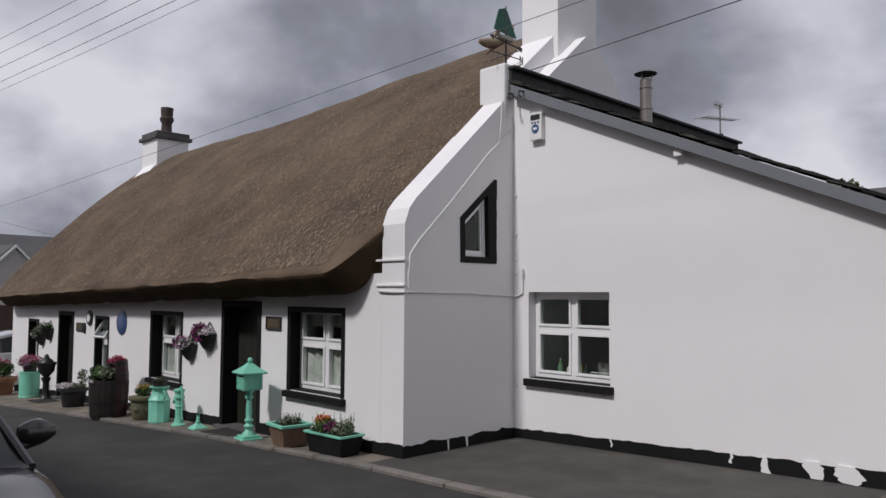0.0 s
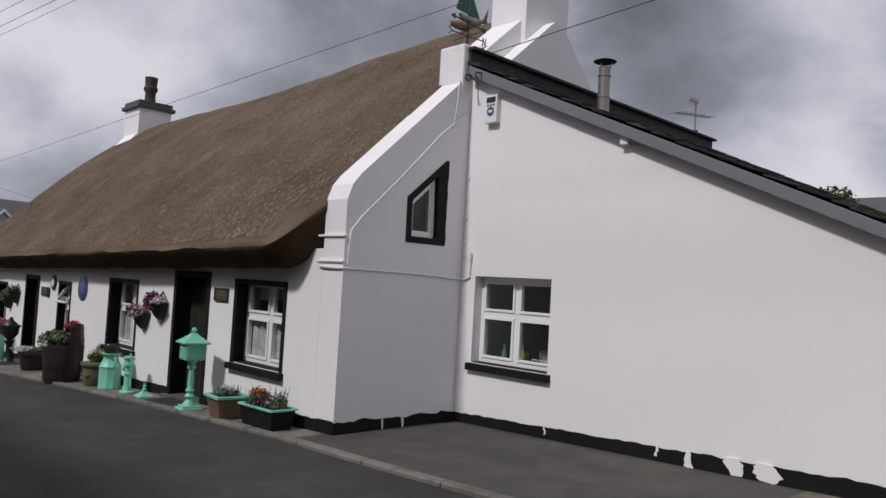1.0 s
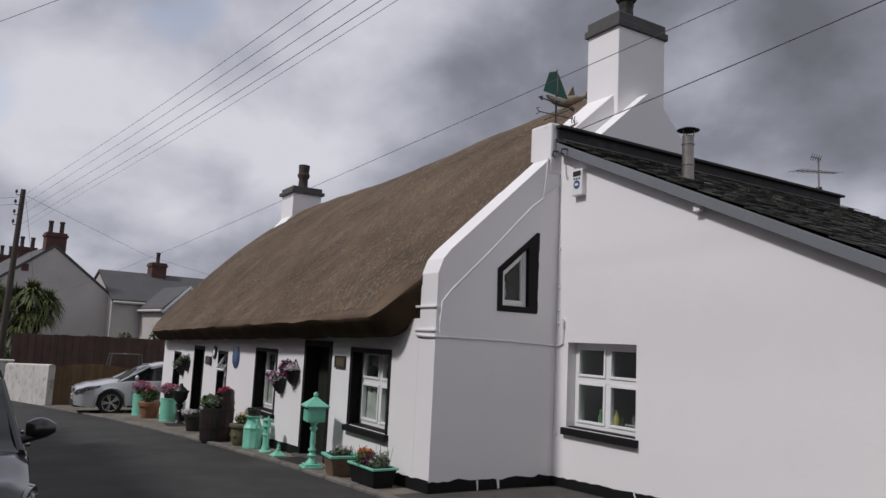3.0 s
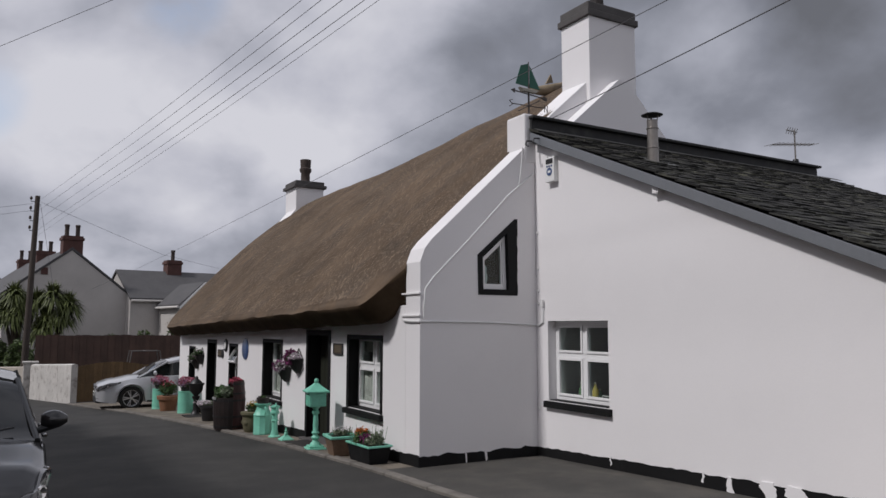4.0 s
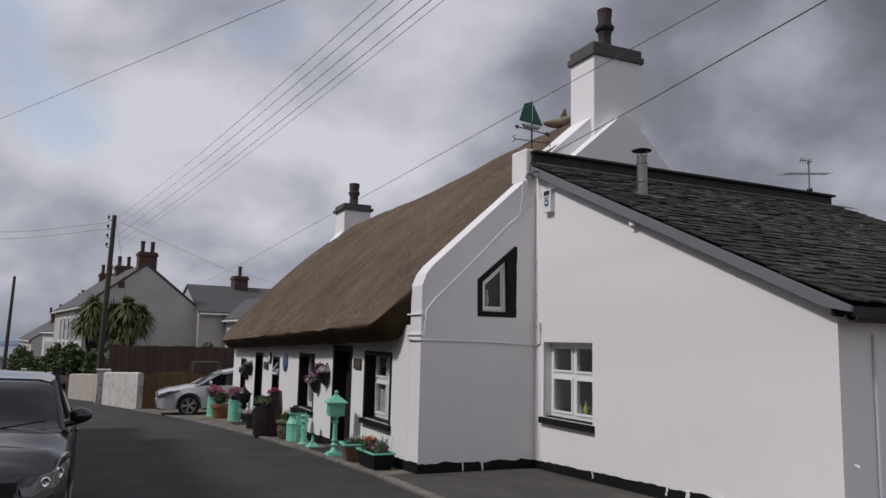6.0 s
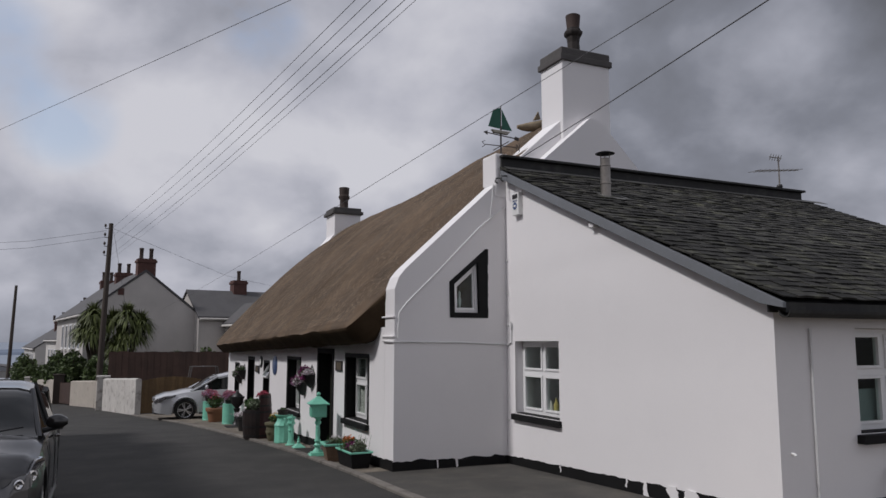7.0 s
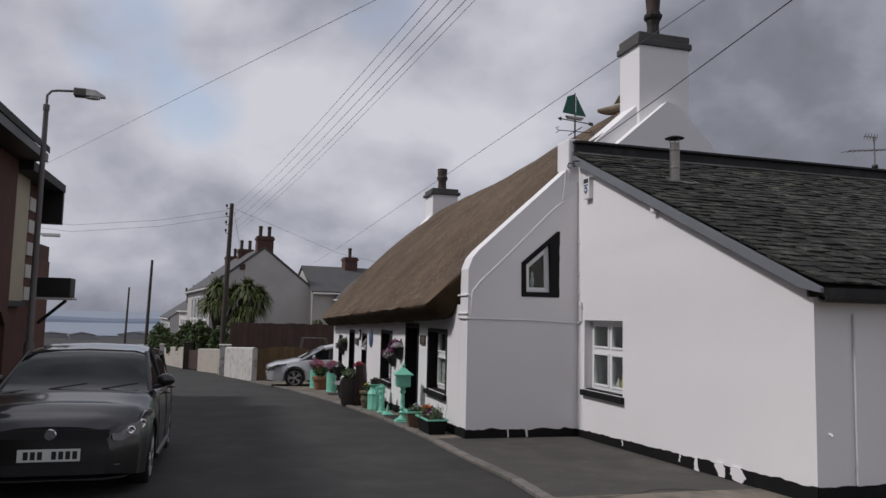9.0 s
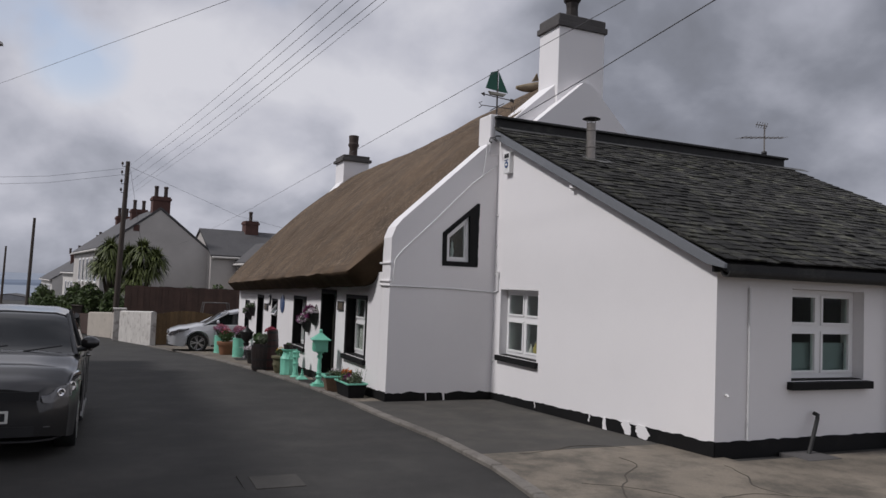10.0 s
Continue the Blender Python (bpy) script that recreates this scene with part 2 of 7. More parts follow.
FELT = surface("black_roof_upstand", (0.018, 0.018, 0.018), 0.7, vary=0.35, grain=30, blotch=1.4, bump=0.5, second=(0.05, 0.05, 0.045), second_at=(0.5, 0.75))
LEAD = surface("lead_flashing", (0.085, 0.085, 0.082), 0.6, vary=0.45, grain=20, blotch=3, bump=0.3)
BARGE = surface("grey_painted_board", (0.16, 0.17, 0.185), 0.55, vary=0.1, grain=30, blotch=2, bump=0.15)
GLASS = glass("window_glass", clear=0.97)
# plaster colour darkened to put indoor dimness behind the window glass
DIM_ROOM = surface("dimmed_room_plaster", (0.14, 0.13, 0.12), 0.9, vary=0.1, bump=0.1)
CEMENT = surface("grey_cement", (0.085, 0.08, 0.078), 0.9, vary=0.25, grain=40, blotch=3, bump=0.5)

# ---- ground ----
FRONT, GABLE, ANNEX, EAST = 5.35, -6.08, 7.17, -1.12


def build_ground():
    bm = bmesh.new()
    xs = [-3000, -800, -300, -160, -110, -80, -60, -45, -35, -28, -22, -17, -13, -10, -8, -6, -5, -4, -3, -2, -1, 1, 4, 8, 16, 40, 200, 2000]
    ys = [-3000, -500, -120, -40, -20, -10, -5, -2, 0, 2, 4, 6, 10, 20, 50, 200, 3000]
    grid = [[bm.verts.new((x, y, lift_of(x))) for y in ys] for x in xs]
    for a, b in zip(grid, grid[1:]):
        for k in range(len(ys) - 1):
            bm.faces.new((a[k], b[k], b[k + 1], a[k + 1]))
    ob = part("ground", bm, ASPHALT)
    tagged(ob, "dark grey asphalt road falling gently towards the sea", "road", kind="structure")


KERB_LINE = [(9.0, 3.1), (3.0, 3.95), (-0.4, 4.58), (-1.4, 4.74), (-2.9, 4.84), (-4.9, 4.80), (-7.0, 4.82), (-9.4, 4.78), (-13.2, 4.54), (-16.4, 4.22), (-19.9, 3.80), (-23.6, 3.05), (-25.6, 2.75)]


def along(line, step):
    """Points at an even step along a line."""
    out = []
    for (x0, y0), (x1, y1) in zip(line, line[1:]):
        n = max(1, round(math.hypot(x1 - x0, y1 - y0) / step))
        out += [(x0 + (x1 - x0) * k / n, y0 + (y1 - y0) * k / n) for k in range(n)]
    return out + [line[-1]]


def sheet(name, outline, height, material, label, category, cut=0.5):
    """A paved area with its own thickness, laid on the sloping ground."""
    bm = bmesh.new()
    pts = along(outline + outline[:1], cut)[:-1]
    vs = [bm.verts.new((x, y, 0)) for x, y in pts]
    edges = [bm.edges.new((vs[k], vs[(k + 1) % len(vs)])) for k in range(len(vs))]
    bmesh.ops.triangle_fill(bm, use_beauty=True, use_dissolve=False, edges=edges)
    faces = bm.faces[:]
    grown = bmesh.ops.extrude_face_region(bm, geom=faces)
    top = {v for v in grown["geom"] if isinstance(v, bmesh.types.BMVert)}
    for v in bm.verts:
        v.co.z = lift_of(v.co.x) + (height if v in top else -0.1)
    return tagged(part(name, bm, material), label, category, kind="structure")


build_ground()
inner = [(x, y + 0.13) for x, y in KERB_LINE]
near_inner = [p for p in inner if p[0] > -2.0] + [(-1.95, 4.92)]
apron = sheet("forecourt_apron", near_inner + [(-1.9, 7.3), (-0.9, 7.3), (-0.9, 16.0), (9.0, 16.0)], 0.030, CONCRETE, "stained pale concrete apron beside the white extension", "pavement")


def apron_cracks(parent):
    """Wandering open cracks and the edges of old patches in the concrete."""
    rnd = random.Random(19)
    for x, y, heading, steps in ((-1.85, 5.3, 80, 14), (-1.4, 6.2, 5, 22), (-0.6, 5.2, 35, 18), (0.2, 5.9, 140, 12), (0.5, 6.8, 20, 18), (-0.8, 7.0, -15, 12), (1.0, 5.0, 70, 16)):
        left, right = [], []
        a = radians(heading)
        for k in range(steps):
            w = 0.005 * math.sin(math.pi * (k + 0.6) / (steps + 0.2)) + 0.002
            left.append((x - w * math.sin(a), y + w * math.cos(a)))
            right.append((x + w * math.sin(a), y - w * math.cos(a)))
            a += rnd.uniform(-0.45, 0.45)
            x, y = x + 0.11 * math.cos(a), y + 0.11 * math.sin(a)
        bm = bmesh.new()
        low = [[bm.verts.new((u, v, lift_of(u) + up)) for u, v in side] for up in (0.026, 0.0325) for side in (left, right)]
        for k in range(steps - 1):
            bm.faces.new((low[2][k], low[3][k], low[3][k + 1], low[2][k + 1]))
            bm.faces.new((low[0][k], low[2][k], low[2][k + 1], low[0][k + 1]))
            bm.faces.new((low[3][k], low[1][k], low[1][k + 1], low[3][k + 1]))
        part("crack", bm, CRACK, parent, "dark dirt-filled crack")


CRACK = surface("dirt_in_cracks", (0.062, 0.053, 0.042), 0.95, vary=0.4, bump=0.0)
apron_cracks(apron)
mid_inner = [(-1.95, 4.92)] + [p for p in inner if -6.5 < p[0] < -2.0] + [(-6.2, 4.955)]
sheet("forecourt", mid_inner + [(-6.2, 5.45), (-6.0, 7.3), (-1.9, 7.3)], 0.027, TARMAC, "worn grey-brown tarmac forecourt in the corner of the walls", "pavement")
far_inner = [(-6.2, 4.955)] + [p for p in inner if p[0] < -6.5]
sheet("pavement", far_inner + [(-26.5, 5.0), (-26.5, 11.0), (-20.9, 11.0), (-20.9, 5.45), (-6.2, 5.45)], 0.028, CONCRETE, "worn pale concrete pavement along the cottage front", "pavement")


# ---- walls ----


def front_place(u, v, w):
    return (u, FRONT + w, v)


def rect(x0, x1, z0, z1):
    return [(x0, z0), (x1, z0), (x1, z1), (x0, z1)]


# openings in the cottage front: x0, x1, z0, z1
WINDOW_A = (-8.36, -7.13, 0.53, 1.60)
DOOR_A = (-10.13, -9.02, -0.16, 1.66)
WINDOW_B = (-12.63, -11.40, 0.34, 1.47)
WINDOW_C = (-15.22, -14.49, 0.16, 1.32)
DOOR_B = (-17.38, -16.42, -0.47, 1.38)
WINDOW_D = (-19.52, -18.74, 0.22, 1.16)
fronts = [WINDOW_A, DOOR_A, WINDOW_B, WINDOW_C, DOOR_B, WINDOW_D]
bm = wall_mesh([(-20.5, -1.0), (-6.46, -1.0), (-6.46, 2.0), (-20.5, 1.75)], [rect(*o) for o in fronts], 0.45, front_place)
tagged(part("wall_south", bm, WHITE), "white-painted rough masonry front wall of the cottage", "wall", kind="structure")


def gable_place(u, v, w):
    return (GABLE - w, u, v)


SLOPE = 0.925


def cope_z(y):
    return 2.70 + SLOPE * (y - 5.37)


TRI_OUTER = [(6.22, 2.14), (6.85, 2.14), (6.82, 3.19), (6.21, 2.67)]
outline = [(5.353, -0.6), (7.35, -0.6), (12.4, -0.6), (12.4, 2.15), (9.0, 5.46), (8.80, 5.49), (7.20, 4.10), (7.12, cope_z(7.12)), (5.52, cope_z(5.52)), (5.42, cope_z(5.42) - 0.03), (5.353, cope_z(5.37) - 0.16)]
bm = wall_mesh(outline, [TRI_OUTER], 0.38, gable_place)
tagged(part("wall_east", bm, WHITE), "white-painted gable wall of the cottage with a raised coping", "wall", kind="structure")
bm = bmesh.new()
box(bm, -20.9, -20.45, 5.36, 12.4, -1.0, 2.0)
prism(bm, [(5.36, 2.0), (12.4, 2.0), (8.95, 5.2)], -20.85, -20.5, lambda u, v, w: (w, u, v))
tagged(part("wall_west", bm, WHITE), "white-painted far gable wall of the cottage", "wall", kind="structure")
bm = bmesh.new()
box(bm, -20.45, -6.46, 12.0, 12.4, -1.0, 2.2)
tagged(part("wall_north", bm, WHITE), "plain white back wall of the cottage", "wall", kind="structure")
# ceilings and partitions added to close the rooms, in the dimmed plaster
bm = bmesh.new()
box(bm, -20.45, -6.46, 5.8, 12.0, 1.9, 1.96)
tagged(part("ceiling", bm, DIM_ROOM), "plain plaster ceiling inside the cottage", "ceiling", kind="structure")
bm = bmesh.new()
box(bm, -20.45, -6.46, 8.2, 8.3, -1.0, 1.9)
tagged(part("wall_inner", bm, DIM_ROOM), "plain plaster wall inside the cottage", "wall", kind="structure")

# the extension
WINDOW_E = (-5.83, -4.67, 0.75, 1.80)
WINDOW_F = (8.25, 9.40, 0.92, 1.93)


def roof_z(x):
    return 4.47 - 0.443 * (x + 6.1)


bm = wall_mesh([(-6.09, -0.5), (EAST, -0.5), (EAST, roof_z(EAST) - 0.09), (-6.09, roof_z(-6.09) - 0.09)], [rect(*WINDOW_E)], 0.3, lambda u, v, w: (u, ANNEX + w, v))
tagged(part("wall_extension_south", bm, WHITE), "white-painted rendered end wall of the extension", "wall", kind="structure")
bm = wall_mesh([(ANNEX + 0.3, -0.5), (13.5, -0.5), (13.5, roof_z(EAST) - 0.09), (ANNEX + 0.3, roof_z(EAST) - 0.09)], [rect(*WINDOW_F)], 0.3, lambda u, v, w: (EAST - w, u, v))
tagged(part("wall_extension_east", bm, WHITE), "white-painted rendered side wall of the extension", "wall", kind="structure")
bm = bmesh.new()
prism(bm, [(-6.05, -0.5), (EAST, -0.5), (EAST, roof_z(EAST) - 0.09), (-6.05, roof_z(-6.05) - 0.09)], 13.5, 13.68, lambda u, v, w: (u, w, v))
tagged(part("wall_extension_north", bm, WHITE), "plain white back wall of the extension", "wall", kind="structure")
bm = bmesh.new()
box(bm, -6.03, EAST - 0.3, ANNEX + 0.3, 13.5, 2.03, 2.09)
tagged(part("ceiling_extension", bm, DIM_ROOM), "plain plaster ceiling inside the extension", "ceiling", kind="structure")
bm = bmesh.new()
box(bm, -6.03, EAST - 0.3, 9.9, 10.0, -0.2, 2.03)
tagged(part("wall_extension_inner", bm, DIM_ROOM), "plain plaster partition inside the extension", "wall", kind="structure")


# ---- thatched roof ----


def thatch_z(x, y):
    """The thatch's upper surface: a soft bulge from eave to ridge."""
    far = (x + 6.4) / -14.7
    eave = 2.06 - 0.36 * far
    ridge = 5.86 - 0.30 * far + 0.05 * math.sin(far * 9)
    t = (y - 4.92) / (8.95 - 4.92)
    t = 2 - t if t > 1 else t
    return eave + (ridge - eave) * t + 0.20 * math.sin(math.pi * min(1, max(0, t))) - 0.10 * max(0, t - 0.9) * 10 * (t - 0.9) * 10 * 0.5


def thatch_top(x, y):
    return thatch_z(x, y) + 0.028 * smooth_noise(x, y, 1, 0.9) + 0.006 * smooth_noise(x, y, 5, 2.6)


def build_thatch():
    holder = thing("thatched_roof", pose(0, 0, 0), "weathered brown straw thatch roof with thick cut eaves", "roof", kind="structure")
    bm = bmesh.new()
    nx, ny = 150, 46
    x0, x1 = -6.44, -21.25
    rows = []
    for i in range(nx + 1):
        u = i / nx
        x = x0 + (x1 - x0) * u
        row = []
        # the corners of the eaves are rounded off towards the gables
        round_near = 0.42 * max(0.0, 1 - u * 14.8 / 0.6) ** 2
        round_far = 0.35 * max(0.0, 1 - (1 - u) * 14.8 / 0.8) ** 2
        y_eave = 4.90 + round_near + round_far
        wob = 0.025 * smooth_noise(x, 0, 0, 1.3) + 0.010 * smooth_noise(x, 3, 0, 3)
        # under the eave, then up the cut edge, then up the roof
        zt = thatch_z(x, y_eave) + wob
        row.append((x, 5.52, zt - 0.18))
        row.append((x, y_eave + 0.36, zt - 0.265))
        row.append((x, y_eave + 0.24, zt - 0.27))
        row.append((x, y_eave + 0.18, zt - 0.235))
        row.append((x, y_eave + 0.03, zt - 0.08))
        row.append((x, y_eave, zt - 0.035))
        for k in range(ny + 1):
            y = y_eave + 0.04 + (8.95 - y_eave - 0.04) * k / ny
            row.append((x, y, thatch_top(x, y) + wob * (1 - k / ny)))
        for k in range(1, 9):
            y = 8.95 + 4.0 * k / 8
            row.append((x, y, thatch_z(x, y) - 0.5 * min(1, k / 2)))
        row.append((x, 12.95, thatch_z(x, 12.95) - 0.8))
        rows.append(row)
    loft(bm, rows, close=False)
    for side in (rows[0], rows[-1]):
        bm.faces.new([bm.verts.new(p) for p in side])
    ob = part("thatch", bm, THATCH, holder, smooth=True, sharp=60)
    ob.data.materials.append(SHADED_EAVE)
    # faces that turn down at the eave get the thatch with painted-in shade
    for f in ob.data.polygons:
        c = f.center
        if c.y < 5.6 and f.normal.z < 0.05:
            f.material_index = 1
    # loose straw ends all over the slope and along the eave
    rnd = random.Random(4)
    verts, faces = [], []
    for k in range(64000):
        x = rnd.uniform(-21.1, -6.5)
        y = 4.95 + 4.0 * rnd.random() ** 1.15
        if x > -7.0 and y < 5.3:
            continue
        long, wide = rnd.uniform(0.015, 0.05), rnd.uniform(0.002, 0.006)
        bx, by = x + rnd.uniform(-0.5, 0.5) * long, max(4.93, y - 0.75 * long)
        rise = 0.028 * max(0.0, 1 - (y - 4.9) / 4.0)
        a = Vector((x, y, thatch_top(x, y) + 0.004 + rise))
        b = Vector((bx, by, thatch_top(bx, by) + rnd.uniform(0.002, 0.007) + rise))
        side = Vector((wide, 0, 0))
        i = len(verts)
        verts += [a - side, a + side, b + side * 0.6, b - side * 0.6]
        faces.append((i, i + 1, i + 2, i + 3))
    mesh = bpy.data.meshes.new("straw")
    mesh.from_pydata([tuple(v) for v in verts], [], faces)
    mesh.materials.append(STRAW)
    ob = new("straw", mesh)
    ob.parent = holder
    ob["kind"] = "stuff"
    ob["label"] = "loose straw ends on the thatch"


build_thatch()

# ---- the cottage's and the extension's fittings ----
FISH_STRAW = surface("pale_bound_straw", (0.27, 0.22, 0.155), 0.9, vary=0.4, grain=50, blotch=6, bump=0.5, spec=0.1)
IRON = surface("black_iron", (0.015, 0.015, 0.016), 0.45, vary=0.3, grain=60, bump=0.2)
LACE = surface("lace_curtain", (0.5, 0.49, 0.46), 0.9, vary=0.5, grain=60, blotch=9, bump=0.1)
# flat colour for the grey-teal reflection low in the side window
PANE_REFLECTION = surface("grey_pane_reflection", (0.22, 0.26, 0.26), 0.8, vary=0.1, bump=0.05)
DOOR_PAINT = surface("dark_green_door_paint", (0.026, 0.028, 0.021), 0.4, vary=0.2, grain=30, bump=0.1)
STEEL = surface("flue_steel", (0.27, 0.25, 0.23), 0.42, metal=0.8, vary=0.25, grain=20, blotch=4, bump=0.1)
BRASS = surface("dull_bronze_plaque", (0.10, 0.075, 0.05), 0.45, metal=0.5, vary=0.3, grain=40, bump=0.3)
BLUE = surface("blue_plaque_enamel", (0.045, 0.085, 0.20), 0.35, vary=0.15, grain=30, bump=0.1)
POT_CLAY = surface("chimney_pot_clay", (0.055, 0.04, 0.034), 0.85, vary=0.35, grain=30, blotch=5, bump=0.4)
PLASTIC = surface("white_plastic", (0.75, 0.75, 0.74), 0.4, vary=0.04, bump=0.02)
CABLE = surface("white_cable", (0.7, 0.7, 0.7), 0.5, vary=0.05, bump=0.0)


def bar_frame(bm, x0, x1, z0, z1, y0, y1, w):
    """Four bars round a rectangle."""
    box(bm, x0, x1, y0, y1, z0, z0 + w)
    box(bm, x0, x1, y0, y1, z1 - w, z1)
    box(bm, x0, x0 + w, y0, y1, z0 + w, z1 - w)
    box(bm, x1 - w, x1, y0, y1, z0 + w, z1 - w)


def curtain(w, z0, z1, y, folds=9, parts=((0.0, 1.0),)):
    bm = bmesh.new()
    for a, b in parts:
        n = 40
        cols = []
        for k in range(n + 1):
            x = w * (a + (b - a) * k / n)
            dy = 0.026 * math.sin(k / n * folds * math.pi * 2 * (b - a)) + 0.006 * math.sin(k * 1.7)
            cols.append([(x, y + dy, z0), (x, y + dy * 0.8, (z0 + z1) / 2), (x, y + dy * 0.6, z1)])
        loft(bm, cols, close=False)
        back = [[(x, yy + 0.006, z) for x, yy, z in c] for c in cols]
        loft(bm, back, close=False)
    return bm


def window_unit(name, m, w, h, label, depth=0.14, black=True, band=0.0, sill=(0.07, 0.09, 0.13), tilted=False, transom=0.57, split=True, dressing="lace", sill_label="black-painted sill"):
    """Window in local axes: x along the wall, y into it, z up from the opening's foot."""
    holder = thing(name, m, label, "window", kind="structure")
    if black:
        bm = bmesh.new()
        t = 0.012
        box(bm, 0, t, -0.012, depth, 0, h)
        box(bm, w - t, w, -0.012, depth, 0, h)
        box(bm, t, w - t, -0.012, depth, h - t, h)
        if band:
            b = band
            box(bm, 0.0, b, -0.008, 0.04, 0, h)
            box(bm, w - b, w, -0.008, 0.04, 0, h)
            box(bm, b, w - b, -0.008, 0.04, h - b, h)
        part("window_surround", bm, BLACK, holder, "black-painted reveal")
    over, thick, out = sill
    bm = bmesh.new()
    box(bm, -over, w + over, -out, 0.02, -thick - 0.02, -0.005)
    box(bm, 0.002, w - 0.002, 0.02, depth + 0.05, -0.02, 0.012)
    part("window_sill", bm, BLACK, holder, sill_label, bevel=0.008)
    a = 0.012 if black else 0.002
    f = 0.055
    y0, y1 = depth, depth + 0.06
    zt = h * transom
    bm = bmesh.new()
    bar_frame(bm, a, w - a, 0.012, h - a, y0, y1, f)
    box(bm, a + f, w - a - f, y0 + 0.002, y1, zt - 0.035, zt + 0.035)
    cells = [(a + f, w - a - f)]
    if split:
        c = w / 2
        box(bm, c - 0.035, c + 0.035, y0 + 0.004, y1, 0.012 + f, zt - 0.035)
        box(bm, c - 0.035, c + 0.035, y0 + 0.004, y1, zt + 0.035, h - a - f)
        cells = [(a + f, c - 0.035), (c + 0.035, w - a - f)]
    part("window_frame", bm, WHITE_GLOSS, holder, "white window frame", bevel=0.006)
    for x0, x1 in cells:
        for z0, z1, upper in ((0.012 + f, zt - 0.035, False), (zt + 0.035, h - a - f, True)):
            turn = Matrix.Identity(4)
            if tilted and upper:
                turn = Matrix.Translation((0, y0, z1)) @ Matrix.Rotation(radians(-32), 4, "X") @ Matrix.Translation((0, -y0, -z1))
            bm = bmesh.new()
            sash = 0.03
            bar_frame(bm, x0, x1, z0, z1, y0 - 0.012, y1 - 0.01, sash)
            for v in bm.verts:
                v.co = turn @ v.co
            part("sash", bm, WHITE_GLOSS, holder, "white casement, tilted open" if tilted and upper else "", bevel=0.004)
            bm = bmesh.new()
            box(bm, x0 + sash, x1 - sash, y0 + 0.018, y0 + 0.024, z0 + sash, z1 - sash)
            for v in bm.verts:
                v.co = turn @ v.co
            pane = part("pane", bm, GLASS, holder)
            pane.visible_shadow = False
    if dressing == "lace":
        part("curtain", curtain(w, 0.02, h * 0.56, depth + 0.075, 7), LACE, holder, "pale lace half curtain")
        part("curtain", curtain(w, h * 0.76, h, depth + 0.10, 6), LACE, holder, "pale gathered pelmet curtain")
    # an added sheet imitates the reflection in the lower panes
    if dressing == "blind":
        bm = bmesh.new()
        box(bm, 0.03, w - 0.03, depth + 0.10, depth + 0.105, h * 0.02, h * 0.40)
        part("blind", bm, PANE_REFLECTION, holder, "grey-green sheet imitating the reflection in the lower panes")
    return holder


def at_front(o):
    return pose(o[0], FRONT, o[2])


def size(o):
    return o[1] - o[0], o[3] - o[2]


window_unit("window_1", at_front(WINDOW_A), *size(WINDOW_A), "white cottage window in a black-painted reveal with lace curtains", depth=0.18, band=0.07, sill=(0.03, 0.065, 0.065))
window_unit("window_2", at_front(WINDOW_B), *size(WINDOW_B), "white cottage window in a deep black-painted reveal with lace curtains", depth=0.20, band=0.07, sill=(0.04, 0.06, 0.065))
window_unit("window_3", at_front(WINDOW_C), *size(WINDOW_C), "narrow white window with its top light tilted open", depth=0.14, band=0.06, sill=(0.05, 0.07, 0.08), tilted=True, split=False, dressing="")
window_unit("window_4", at_front(WINDOW_D), *size(WINDOW_D), "small white cottage window in a black-painted reveal", depth=0.16, band=0.06, sill=(0.05, 0.07, 0.08), split=False)
window_unit("window_5", pose(WINDOW_E[0], ANNEX, WINDOW_E[2]), *size(WINDOW_E), "white casement window with a black sill and things on the ledge", depth=0.13, sill=(0.05, 0.07, 0.055), black=False, dressing="")
window_unit("window_6", pose(EAST, WINDOW_F[0], WINDOW_F[2], 0, 0, 90), *size(WINDOW_F), "white casement window with a black sill and a half blind", depth=0.14, sill=(0.06, 0.07, 0.09), black=False, dressing="blind")


